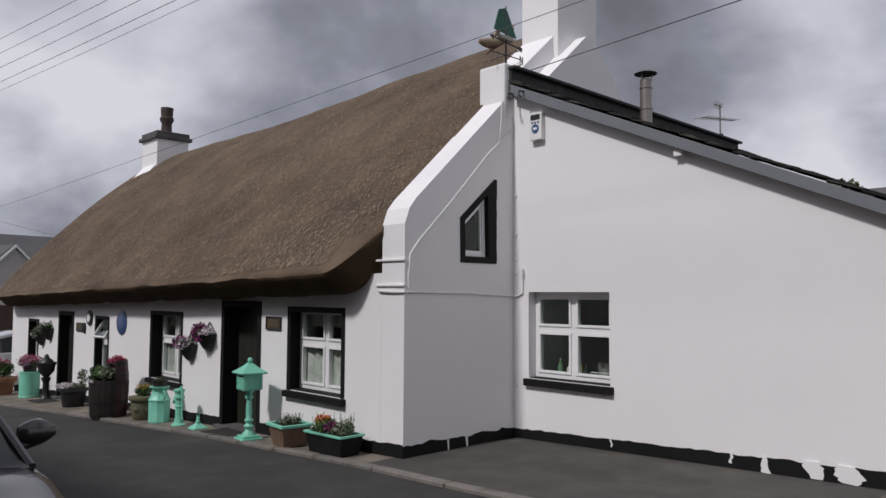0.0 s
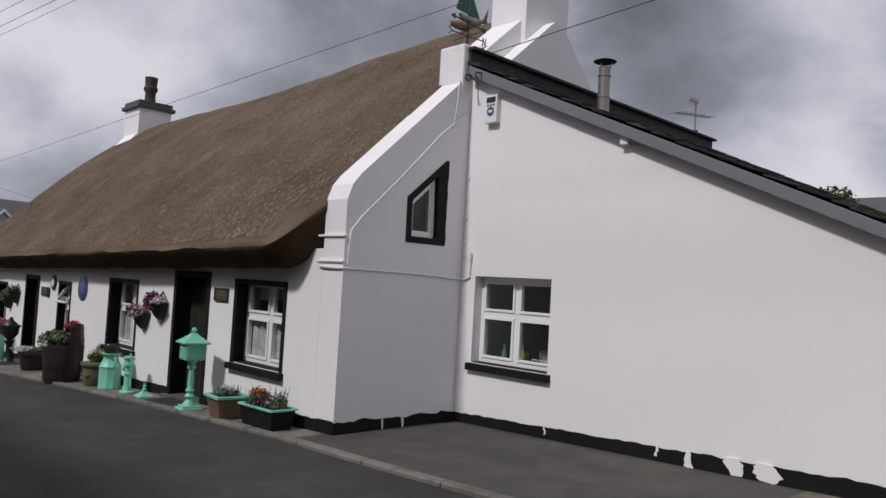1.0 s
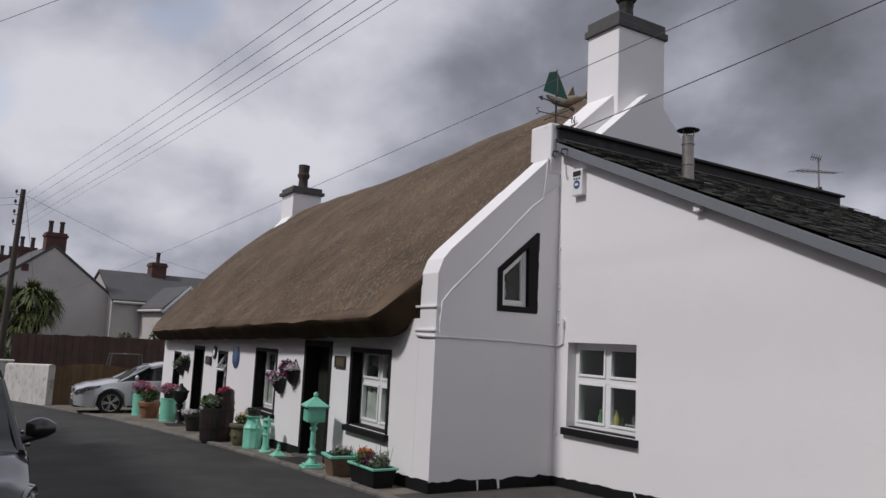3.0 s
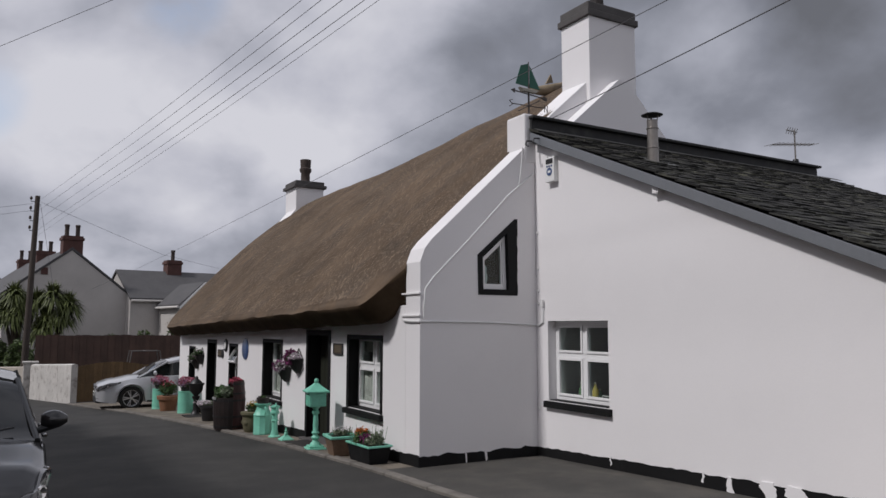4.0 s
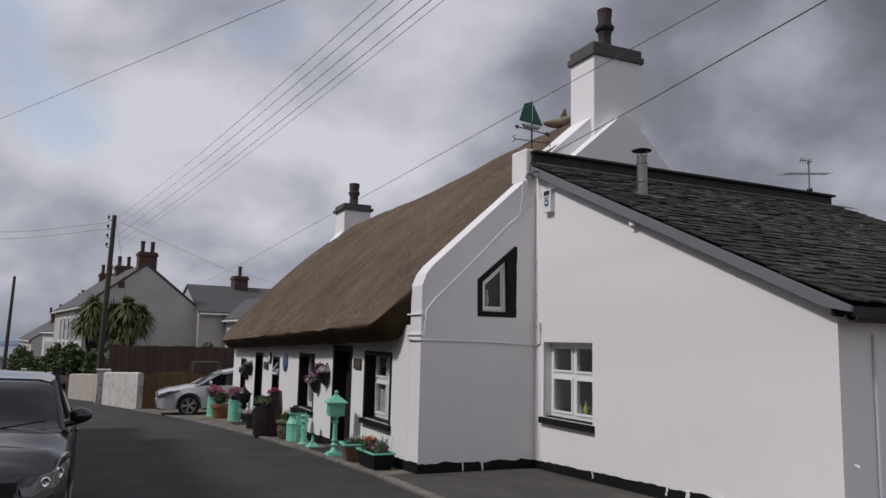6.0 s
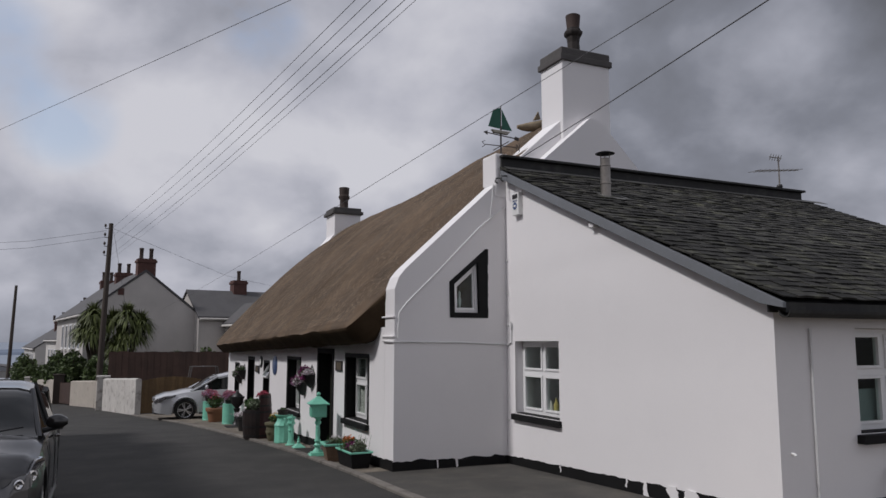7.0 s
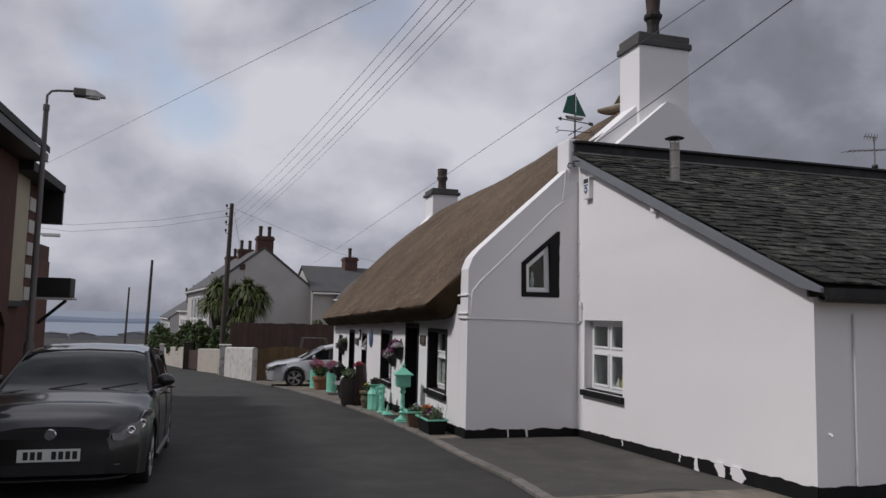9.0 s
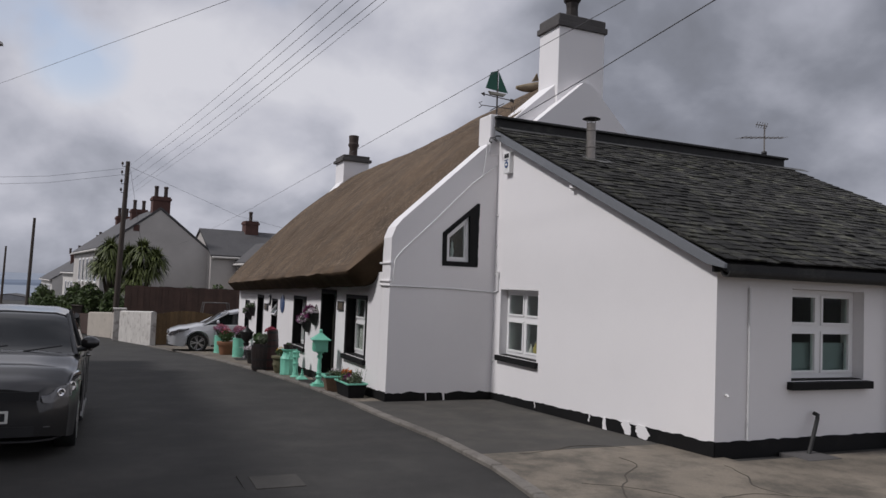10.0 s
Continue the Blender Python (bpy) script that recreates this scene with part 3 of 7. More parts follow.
def kitchen_things():
    """Bottles and a dish rack on the ledge inside the extension's window."""
    green = surface("green_bottle", (0.12, 0.22, 0.12), 0.2, vary=0.1, bump=0)
    yellow = surface("yellow_bottle", (0.45, 0.36, 0.10), 0.3, vary=0.1, bump=0)
    cream = surface("cream_ceramic", (0.6, 0.58, 0.52), 0.3, vary=0.1, bump=0)
    ledge = bmesh.new()
    box(ledge, WINDOW_E[0] - 0.05, WINDOW_E[1] + 0.05, ANNEX + 0.3, ANNEX + 0.62, WINDOW_E[2] - 0.05, WINDOW_E[2] - 0.01)
    tagged(part("worktop", ledge, DIM_ROOM), "pale worktop inside below the window", "worktop")
    z = WINDOW_E[2] - 0.01
    for k, (x, r, h, m, lab) in enumerate(((-5.66, 0.035, 0.24, green, "green glass bottle by the window"), (-5.52, 0.04, 0.2, cream, "cream bottle by the window"), (-5.38, 0.045, 0.26, yellow, "pale yellow bottle by the window"), (-5.28, 0.03, 0.18, green, "small green bottle by the window"))):
        holder = thing("bottle", pose(x, ANNEX + 0.42, z), lab, "bottle", "bottles by the window")
        bm = bmesh.new()
        lathe(bm, [(r * 0.95, 0), (r, 0.01), (r, h * 0.6), (r * 0.45, h * 0.78), (r * 0.4, h * 0.94)], seg=14)
        part("bottle_body", bm, m, holder, smooth=True)
        bm = bmesh.new()
        lathe(bm, [(r * 0.46, h * 0.92), (r * 0.46, h)], seg=12)
        part("cap", bm, cream, holder)
    rack = thing("dish_rack", pose(-4.95, ANNEX + 0.45, z), "white wire dish rack holding plates by the window", "dish rack")
    bm = bmesh.new()
    for dy in (-0.12, 0.12):
        tube(bm, [(-0.2, dy, 0.02), (0.2, dy, 0.02)], 0.006)
        tube(bm, [(-0.2, dy, 0.11), (0.2, dy, 0.11)], 0.005)
    for k in range(7):
        x = -0.2 + k * 0.066
        tube(bm, [(x, -0.12, 0.11), (x, -0.12, 0.02), (x, 0.12, 0.02), (x, 0.12, 0.11)], 0.004, 6)
    part("wire_frame", bm, PLASTIC, rack)
    for k in range(3):
        bm = bmesh.new()
        lathe(bm, [(0.02, 0.0), (0.06, 0.004), (0.1, 0.014), (0.102, 0.018), (0.06, 0.01), (0.02, 0.006)], seg=20)
        for v in bm.verts:
            v.co = pose(-0.12 + k * 0.1, 0, 0.13, 0, 68, 0) @ v.co
        part("plate", bm, cream, rack, smooth=True)


kitchen_things()


def door_unit(name, o, label, depth):
    w, h = size(o)
    holder = thing(name, at_front(o), label, "door", kind="structure")
    bm = bmesh.new()
    t = 0.09
    box(bm, 0, t, -0.012, depth, 0, h)
    box(bm, w - t, w, -0.012, depth, 0, h)
    box(bm, t, w - t, -0.012, depth, h - t, h)
    part("door_surround", bm, BLACK, holder, "black-painted door surround")
    bm = bmesh.new()
    box(bm, t, w - t, depth - 0.06, depth - 0.012, 0.03, h - t)
    part("door_leaf", bm, DOOR_PAINT, holder, "dark green painted door leaf")
    n = 5
    for k in range(n):
        bm = bmesh.new()
        x0 = t + (w - 2 * t) * k / n
        box(bm, x0 + 0.004, x0 + (w - 2 * t) / n - 0.004, depth - 0.075, depth - 0.061, 0.04, h - t - 0.01)
        part("board", bm, DOOR_PAINT, holder, bevel=0.003)
    bm = bmesh.new()
    lathe(bm, [(0.012, 0), (0.012, 0.03), (0.03, 0.035), (0.034, 0.05), (0.022, 0.066)], seg=14)
    for v in bm.verts:
        v.co = pose(w - t - 0.1, depth - 0.076, h * 0.48, 90, 0, 0) @ v.co
    part("door_knob", bm, IRON, holder, smooth=True)
    bm = bmesh.new()
    box(bm, -0.03, w + 0.03, -0.1, depth, -0.03, 0.03)
    part("threshold", bm, CEMENT, holder, "grey stone threshold", bevel=0.008)
    return holder


door_unit("door_1", DOOR_A, "dark boarded cottage door deep in a black surround", 0.30)
door_unit("door_2", DOOR_B, "dark boarded cottage door in a black surround", 0.26)

# three-sided attic light in the gable
attic = thing("window_7", pose(0, 0, 0), "small slanted attic window in a black-painted surround", "window", kind="structure")


def shrink(points, d):
    """The outline pulled in by d on all sides."""
    out = []
    n = len(points)
    for k in range(n):
        p0, p, p1 = Vector(points[k - 1]), Vector(points[k]), Vector(points[(k + 1) % n])
        a, b = (p - p0).normalized(), (p1 - p).normalized()
        na, nb = Vector((-a.y, a.x)), Vector((-b.y, b.x))
        bis = (na + nb).normalized()
        out.append(tuple(p + bis * d / max(0.2, bis.dot(na))))
    return out


def ring(points, d, w0, w1, place):
    inside = shrink(points, d)
    bm = wall_mesh(points, [inside], w1 - w0, lambda u, v, w: place(u, v, w + w0))
    return bm, inside


# the painted surround is twice as broad on the side of the corner, with a hand-painted edge
tri = shrink(TRI_OUTER, 0.002)
inside = [(u - (0.062 if u > 6.5 else 0.0), v - (0.045 if u > 6.5 and v > 2.6 else 0.0)) for u, v in shrink(tri, 0.075)]
bm = wall_mesh(tri, [inside], 0.192, lambda u, v, w: gable_place(u, v, w - 0.012))
part("window_surround", bm, BLACK, attic, "black-painted surround")
bm = bmesh.new()
rnd = random.Random(13)
edge = [(tri[1][0] + 0.012 * rnd.random(), tri[1][1] + (tri[2][1] - tri[1][1]) * k / 24) for k in range(25)]
prism(bm, [(6.80, 2.142)] + edge + [(6.80, 3.18)], -0.008, 0.0, gable_place)
part("painted_edge", bm, BLACK, attic)
bm, inside2 = ring(shrink(inside, 0.002), 0.05, 0.05, 0.11, gable_place)
part("window_frame", bm, WHITE_GLOSS, attic, "white window frame", bevel=0.005)
bm, inside3 = ring(shrink(inside2, 0.001), 0.022, 0.065, 0.10, gable_place)
part("sash", bm, WHITE_GLOSS, attic)
bm = bmesh.new()
prism(bm, shrink(inside3, 0.001), 0.080, 0.086, gable_place)
part("pane", bm, GLASS, attic).visible_shadow = False
ornament = bmesh.new()
lathe(ornament, [(0.03, 0.0), (0.032, 0.02), (0.012, 0.06), (0.03, 0.14), (0.034, 0.2), (0.018, 0.25), (0.022, 0.3), (0.008, 0.34)], seg=14)
for v in ornament.verts:
    v.co += Vector((GABLE - 0.26, 6.50, 2.215))
tagged(part("vase", ornament, PLASTIC, smooth=True), "slim pale vase on the attic window ledge", "vase")
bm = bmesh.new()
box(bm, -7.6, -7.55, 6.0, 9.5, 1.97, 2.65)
tagged(part("wall_attic", bm, DIM_ROOM), "plain boarded partition in the attic", "wall", kind="structure")


# ---- coping block, chimneys ----
bm = bmesh.new()
box(bm, -6.50, -6.065, 6.99, 7.22, 4.0, 4.70)
tagged(part("coping_block", bm, WHITE, bevel=0.03), "white-painted block on the gable coping", "trim", kind="structure")


def big_chimney():
    holder = thing("chimney", pose(-6.62, 8.90, 5.0), "tall white-painted chimney stack with a grey cap", "chimney", "cottage chimneys")
    bm = bmesh.new()
    box(bm, -0.33, 0.33, -0.50, 0.47, -0.6, 1.56)
    part("chimney_shaft", bm, WHITE, holder, bevel=0.015)
    # sloping shoulder on the street side, over the ridge
    bm = bmesh.new()
    prism(bm, [(-0.49, 0.48), (-1.35, -0.28), (-0.49, -0.6)], -0.325, 0.25, lambda u, v, w: (w, u, v))
    part("shoulder", bm, WHITE, holder, bevel=0.012)
    bm = bmesh.new()
    box(bm, -0.37, 0.37, -0.545, 0.51, 1.51, 1.615)
    part("lower_cap", bm, CEMENT, holder, "grey cement cap", bevel=0.012)
    bm = bmesh.new()
    box(bm, -0.34, 0.345, -0.515, 0.48, 1.615, 1.745)
    part("upper_cap", bm, CEMENT, holder, bevel=0.02)
    pot = bmesh.new()
    lathe(pot, [(0.14, 1.70), (0.12, 1.78), (0.105, 2.0), (0.12, 2.10), (0.155, 2.14), (0.165, 2.17), (0.165, 2.20), (0.13, 2.22), (0.125, 2.26)], cy=-0.03, seg=8)
    p = part("chimney_pot", pot, surface("sooty_pot", (0.022, 0.017, 0.015), 0.8, vary=0.4, bump=0.3), holder, "sooty dark clay chimney pot")
    pot = bmesh.new()
    lathe(pot, [(0.115, 2.25), (0.11, 2.27), (0.13, 2.50), (0.108, 2.515), (0.09, 2.42)], cy=-0.03, seg=18)
    part("cowl", pot, surface("rusty_cowl", (0.042, 0.025, 0.020), 0.8, vary=0.4, bump=0.3), p, "rust-brown cowl", smooth=True)


def far_chimney():
    holder = thing("chimney", pose(-20.4, 8.93, 4.77), "white-painted chimney stack at the far gable", "chimney", "cottage chimneys")
    bm = bmesh.new()
    box(bm, -0.55, 0.45, -0.45, 0.45, -0.6, 1.30)
    part("chimney_shaft", bm, WHITE, holder, bevel=0.015)
    for side in (-1, 1):
        bm = bmesh.new()
        prism(bm, [(side * 0.44, 0.56), (side * 0.44, -0.20), (side * 1.05, -0.20)], -0.42, 0.42, lambda u, v, w: (w, u, v))
        part("shoulder", bm, WHITE, holder)
    bm = bmesh.new()
    box(bm, -0.63, 0.53, -0.53, 0.53, 1.26, 1.36)
    box(bm, -0.57, 0.47, -0.47, 0.47, 1.36, 1.48)
    part("cap", bm, CEMENT, holder, "grey cement cap", bevel=0.015)
    pot = bmesh.new()
    lathe(pot, [(0.17, 1.46), (0.15, 1.52), (0.14, 1.80), (0.19, 1.88), (0.19, 1.95), (0.16, 1.98), (0.175, 2.24), (0.14, 2.25)], seg=14)
    part("chimney_pot", pot, POT_CLAY, holder, "dark clay chimney pot", smooth=True)


big_chimney()
far_chimney()


# ---- extension roof ----
def roof_m(x, y, up=0.0):
    return pose(x, y, roof_z(x) + up, 0, math.degrees(math.atan(0.443)), 0)


def extension_roof():
    holder = thing("extension_roof", pose(0, 0, 0), "lean-to roof of dark weathered slates on the extension", "roof", kind="structure")
    bm = bmesh.new()
    prism(bm, [(-6.05, roof_z(-6.05) - 0.03), (-0.92, roof_z(-0.92) - 0.03), (-0.92, roof_z(-0.92) - 0.12), (-6.05, roof_z(-6.05) - 0.12)], 7.10, 13.7, lambda u, v, w: (u, w, v))
    part("roof_deck", bm, FELT, holder, "dark roof boarding")
    # slates
    rnd = random.Random(11)
    angle = math.atan(0.443)
    row, wide, long = 0.155, 0.185, 0.32
    total = (6.03 - 0.90) / math.cos(angle)
    slabs = []
    rows = int(total / row)
    for r in range(rows):
        s = total - r * row  # distance of the slate's lower edge from the top
        y = 7.06 - (wide / 2 if r % 2 else 0) - rnd.uniform(0, 0.06)
        while y < 13.68:
            w_ = wide * rnd.uniform(0.8, 1.2)
            y0, y1 = max(7.06, y), min(13.72, y + w_ - 0.010)
            if y1 - y0 > 0.05:
                slabs.append((s, y0, y1, r))
            y += w_
    slabs.sort(key=lambda q: -q[0] * 0.5 + (q[1] - 7) * 0.9)
    shapes = []
    for k in range(5):
        bm = bmesh.new()
        d = [rnd.uniform(-0.016, 0.016) for _ in range(4)]
        t = 0.014
        pts = [(-long, 0.0), (d[0], 0.0), (d[1], 0.5), (d[2], 1.0), (-long, 1.0)]
        a = [bm.verts.new((x, yy, 0.0)) for x, yy in pts]
        b = [bm.verts.new((x, yy, t + (0.004 * d[3] * 100 if x > -0.1 else 0))) for x, yy in pts]
        bm.faces.new(a[::-1])
        bm.faces.new(b)
        for i in range(5):
            j = (i + 1) % 5
            bm.faces.new((a[i], a[j], b[j], b[i]))
        mesh = bpy.data.meshes.new("slate")
        bm.to_mesh(mesh)
        bm.free()
        mesh.materials.append(SLATE)
        shapes.append(mesh)
    verts, faces = [], []
    down, up = Vector((math.cos(angle), 0, -math.sin(angle))), Vector((math.sin(angle), 0, math.cos(angle)))
    top = Vector((-6.03, 0, roof_z(-6.03)))
    for n, (s, y0, y1, r) in enumerate(slabs):
        tilt = radians(rnd.uniform(2.6, 5.6))
        base = top + down * s + up * (0.014 + rnd.uniform(0, 0.012)) + Vector((0, y0, 0))
        m = Matrix.Translation(base) @ Matrix.Rotation(angle, 4, "Y") @ Matrix.Rotation(-tilt, 4, "Y") @ Matrix.Rotation(rnd.uniform(-0.012, 0.012), 4, "Z") @ Matrix.Diagonal((1, y1 - y0, 1, 1))
        if n < 300:
            ob = new("slate", shapes[n % 5])
            ob.matrix_basis = m
            ob.parent = holder
        else:
            i = len(verts)
            mesh = shapes[n % 5]
            verts += [tuple(m @ v.co) for v in mesh.vertices]
            faces += [tuple(i + q for q in f.vertices) for f in mesh.polygons]
    mesh = bpy.data.meshes.new("slates")
    mesh.from_pydata(verts, [], faces)
    mesh.materials.append(SLATE)
    ob = new("slates", mesh)
    ob.parent = holder
    ob["kind"] = "stuff"
    # black upstand along the top
    bm = bmesh.new()
    box(bm, -6.30, -6.03, 7.08, 13.62, 4.36, 4.62)
    box(bm, -6.34, -5.96, 7.06, 13.66, 4.62, 4.66)
    part("ridge_upstand", bm, FELT, holder, "black felted upstand along the top edge", bevel=0.01)
    rnd = random.Random(17)
    y = 7.12
    while y < 13.3:
        run = rnd.uniform(0.5, 1.1)
        bm = bmesh.new()
        box(bm, -0.02, rnd.uniform(0.10, 0.15), 0, run - 0.02, 0.040, 0.046, roof_m(-6.02, y))
        part("top_flashing", bm, LEAD, holder, "worn grey flashing below the upstand")
        y += run
    # grey bargeboard, with its end closed
    bm = bmesh.new()
    prism(bm, [(-6.02, roof_z(-6.02) - 0.02), (-0.90, roof_z(-0.90) - 0.02), (-0.90, roof_z(-0.90) - 0.07), (-1.16, roof_z(-1.16) - 0.135), (-6.02, roof_z(-6.02) - 0.15)], 7.045, 7.085, lambda u, v, w: (u, w, v))
    part("bargeboard", bm, BARGE, holder, "grey-painted bargeboard", bevel=0.004)
    bm = bmesh.new()
    prism(bm, [(-6.02, roof_z(-6.02) - 0.115), (-1.16, roof_z(-1.16) - 0.105), (-1.16, roof_z(-1.16) - 0.13), (-6.02, roof_z(-6.02) - 0.14)], 7.085, 7.172, lambda u, v, w: (u, w, v))
    part("soffit", bm, BARGE, holder)
    for x in (-3.78,):
        bm = bmesh.new()
        box(bm, x - 0.045, x + 0.045, 7.09, 7.2, roof_z(x) - 0.225, roof_z(x) - 0.14)
        part("purlin_end", bm, WHITE, holder, "white-painted purlin end", bevel=0.006)
    # gutter and fascia at the eave
    bm = bmesh.new()
    box(bm, EAST + 0.005, EAST + 0.03, 7.09, 13.7, roof_z(EAST) - 0.2, roof_z(EAST) - 0.06)
    part("fascia", bm, FELT, holder, "black fascia board")
    bm = bmesh.new()
    gx, gz = -0.92, roof_z(-0.92) - 0.10
    prof = [(0.065 * math.cos(a), 0.065 * math.sin(a)) for a in [math.pi + math.pi * k / 8 for k in range(9)]]
    prof += [(0.055 * math.cos(a), 0.055 * math.sin(a)) for a in [2 * math.pi - math.pi * k / 8 for k in range(9)]]
    prism(bm, prof, 7.08, 13.7, lambda u, v, w: (gx + u, w, gz + v))
    part("gutter", bm, FELT, holder, "black half-round gutter")
    # lead-grey flashing round the flue
    bm = bmesh.new()
    box(bm, -0.16, 0.24, -0.13, 0.30, 0.02, 0.032, roof_m(-4.68, 8.02))
    part("flashing", bm, LEAD, holder, "dull lead flashing")


extension_roof()


def flue():
    z = roof_z(-4.68)
    holder = thing("flue_pipe", pose(-4.68, 8.02, z), "dull stainless steel flue pipe with a rain cap", "flue pipe")
    bm = bmesh.new()
    lathe(bm, [(0.072, -0.15), (0.072, 0.18), (0.08, 0.185), (0.08, 0.20), (0.07, 0.205), (0.07, 0.44), (0.078, 0.445), (0.078, 0.46), (0.069, 0.465), (0.069, 0.56)], seg=20)
    part("pipe", bm, STEEL, holder, smooth=True)
    for k in range(3):
        a = 2.1 * k + 0.4
        bm = bmesh.new()
        tube(bm, [(0.066 * math.cos(a), 0.066 * math.sin(a), 0.54), (0.08 * math.cos(a), 0.08 * math.sin(a), 0.64)], 0.007, 6)
        part("cap_stay", bm, STEEL, holder)
    bm = bmesh.new()
    lathe(bm, [(0.135, 0.625), (0.14, 0.63), (0.08, 0.655), (0.02, 0.668)], seg=20)
    part("rain_cap", bm, surface("sooty_metal", (0.035, 0.035, 0.036), 0.6, metal=0.3, vary=0.3), holder, "sooty black rain cap", smooth=True)


flue()


def aerial():
    holder = thing("television_aerial", pose(-6.2, 13.25, 4.62) @ Matrix.Scale(0.95, 4), "small rooftop television aerial on a short mast", "aerial")
    bm = bmesh.new()
    tube(bm, [(0, 0, 0), (0, 0, 0.75)], 0.016)
    part("mast", bm, STEEL, holder)
    bm = bmesh.new()
    lathe(bm, [(0.05, 0.10), (0.06, 0.13), (0.05, 0.17)], seg=12)
    part("bracket", bm, IRON, holder)
    bm = bmesh.new()
    tube(bm, [(-0.1, -0.55, 0.42), (0.08, 0.45, 0.50)], 0.011, 6)
    for k in range(10):
        t = k / 9
        c = Vector((-0.1 + 0.18 * t, -0.55 + 1.0 * t, 0.42 + 0.08 * t))
        w = 0.17 - 0.05 * t
        tube(bm, [c + Vector((w, 0, 0.0)), c - Vector((w, 0, 0.0))], 0.005, 5)
    part("yagi", bm, STEEL, holder, "thin metal aerial rods")
    bm = bmesh.new()
    tube(bm, [(0, -0.25, 0.72), (0, 0.08, 0.72)], 0.011, 6)
    for k in range(5):
        y = -0.22 + 0.07 * k
        tube(bm, [(-0.03, y, 0.66), (0.03, y, 0.78)], 0.006, 5)
    part("grid_aerial", bm, STEEL, holder)


aerial()


# ---- plinth, cables, pipes, alarm ----
def ragged_strip(name, line, base, top, out, label, seed):
    """A painted band along the foot of a wall, with an uneven upper edge. line: start and end in plan, out: which way it faces."""
    rnd = random.Random(seed)
    (x0, y0), (x1, y1) = line
    n = max(6, int(math.hypot(x1 - x0, y1 - y0) / 0.07))
    bm = bmesh.new()
    cols = []
    o = Vector((*out, 0)) * 0.010
    for k in range(n + 1):
        t = k / n
        p = Vector((x0 + (x1 - x0) * t, y0 + (y1 - y0) * t, 0))
        zb, zt = base(t), top(t) + 0.012 * smooth_noise(t * n * 0.23, seed, 0) + (rnd.uniform(-0.008, 0.008))
        cols.append([p + Vector((0, 0, zb)), p + o + Vector((0, 0, zb)), p + o + Vector((0, 0, zt)), p + Vector((0, 0, zt))])
    loft(bm, cols)
    return tagged(part(name, bm, BLACK), label, "plinth", kind="structure")


def along_front(x):
    return lift_of(x) - 0.05


spans = [(-6.08, -9.02), (-10.13, -16.42), (-17.38, -20.5)]
for k, (a, b) in enumerate(spans):
    ragged_strip("baseboard_%d" % (k + 1), ((a, FRONT - 0.001 if k else FRONT - 0.0), (b, FRONT - 0.001)), lambda t, a=a, b=b: along_front(a + (b - a) * t), lambda t, a=a, b=b: lift_of(a + (b - a) * t) + 0.17, (0, -1), "black-painted plinth along the cottage front", 3 + k)
ragged_strip("baseboard_4", ((GABLE, FRONT - 0.008), (GABLE, ANNEX)), lambda t: -0.2, lambda t: 0.13 - 0.01 * t + 0.02 * (smooth_noise(t * 7, 2, 0) > 0.1), (1, 0), "black-painted plinth along the gable", 8)
ragged_strip("baseboard_5", ((-6.07, ANNEX), (EAST + 0.010, ANNEX)), lambda t: -0.2, lambda t: 0.12 + 0.19 * t, (0, -1), "black-painted plinth along the extension", 9)
ragged_strip("baseboard_6", ((EAST, ANNEX - 0.009), (EAST, 13.68)), lambda t: -0.2, lambda t: 0.31, (1, 0), "black-painted plinth along the side of the extension", 10)


def paint_patches():
    """Where the black plinth has been missed or run over with white."""
    rnd = random.Random(5)
    for x, w, kind in ((-4.65, 0.018, 0), (-3.3, 0.025, 0), (-2.97, 0.07, 1), (-2.52, 0.15, 2), (-2.24, 0.19, 2)):
        bm = bmesh.new()
        top = 0.12 + 0.19 * (x + 6.07) / 5.04 + 0.015
        low = top - (0.1 if kind == 0 else 0.15)
        left, right = [], []
        for k in range(9):
            t = k / 8
            half = w / 2 * (1 + 0.75 * smooth_noise(x * 9, t * 4, 1)) * (1.0 if kind < 2 else (0.75 + 0.5 * math.sin(t * math.pi)))
            if kind == 1:
                half *= 0.55 + 0.6 * t
            sway = 0.012 * (t - 0.5) * kind + 0.03 * smooth_noise(x, t * 2.5, 3)
            z = top + (low - top) * t
            left.append((x - half + sway, z))
            right.append((x + half + sway, z + rnd.uniform(-0.01, 0.01)))
        prism(bm, left + right[::-1], ANNEX - 0.0145, ANNEX - 0.002, lambda u, v, q: (u, q, v))
        tagged(part("paint_patch", bm, WHITE), "patch of white paint over the black plinth", "paint patch", "paint patches", kind="structure")
    for y, w in ((6.02, 0.025), (6.32, 0.04)):
        bm = bmesh.new()
        prism(bm, [(y - w / 2, 0.13), (y + w / 2, 0.12), (y + w * 0.7, 0.02), (y + w * 0.1, 0.0)], -0.0145, -0.002, gable_place)
        tagged(part("paint_patch", bm, WHITE), "run of white paint over the black plinth", "paint patch", "paint patches", kind="structure")


paint_patches()


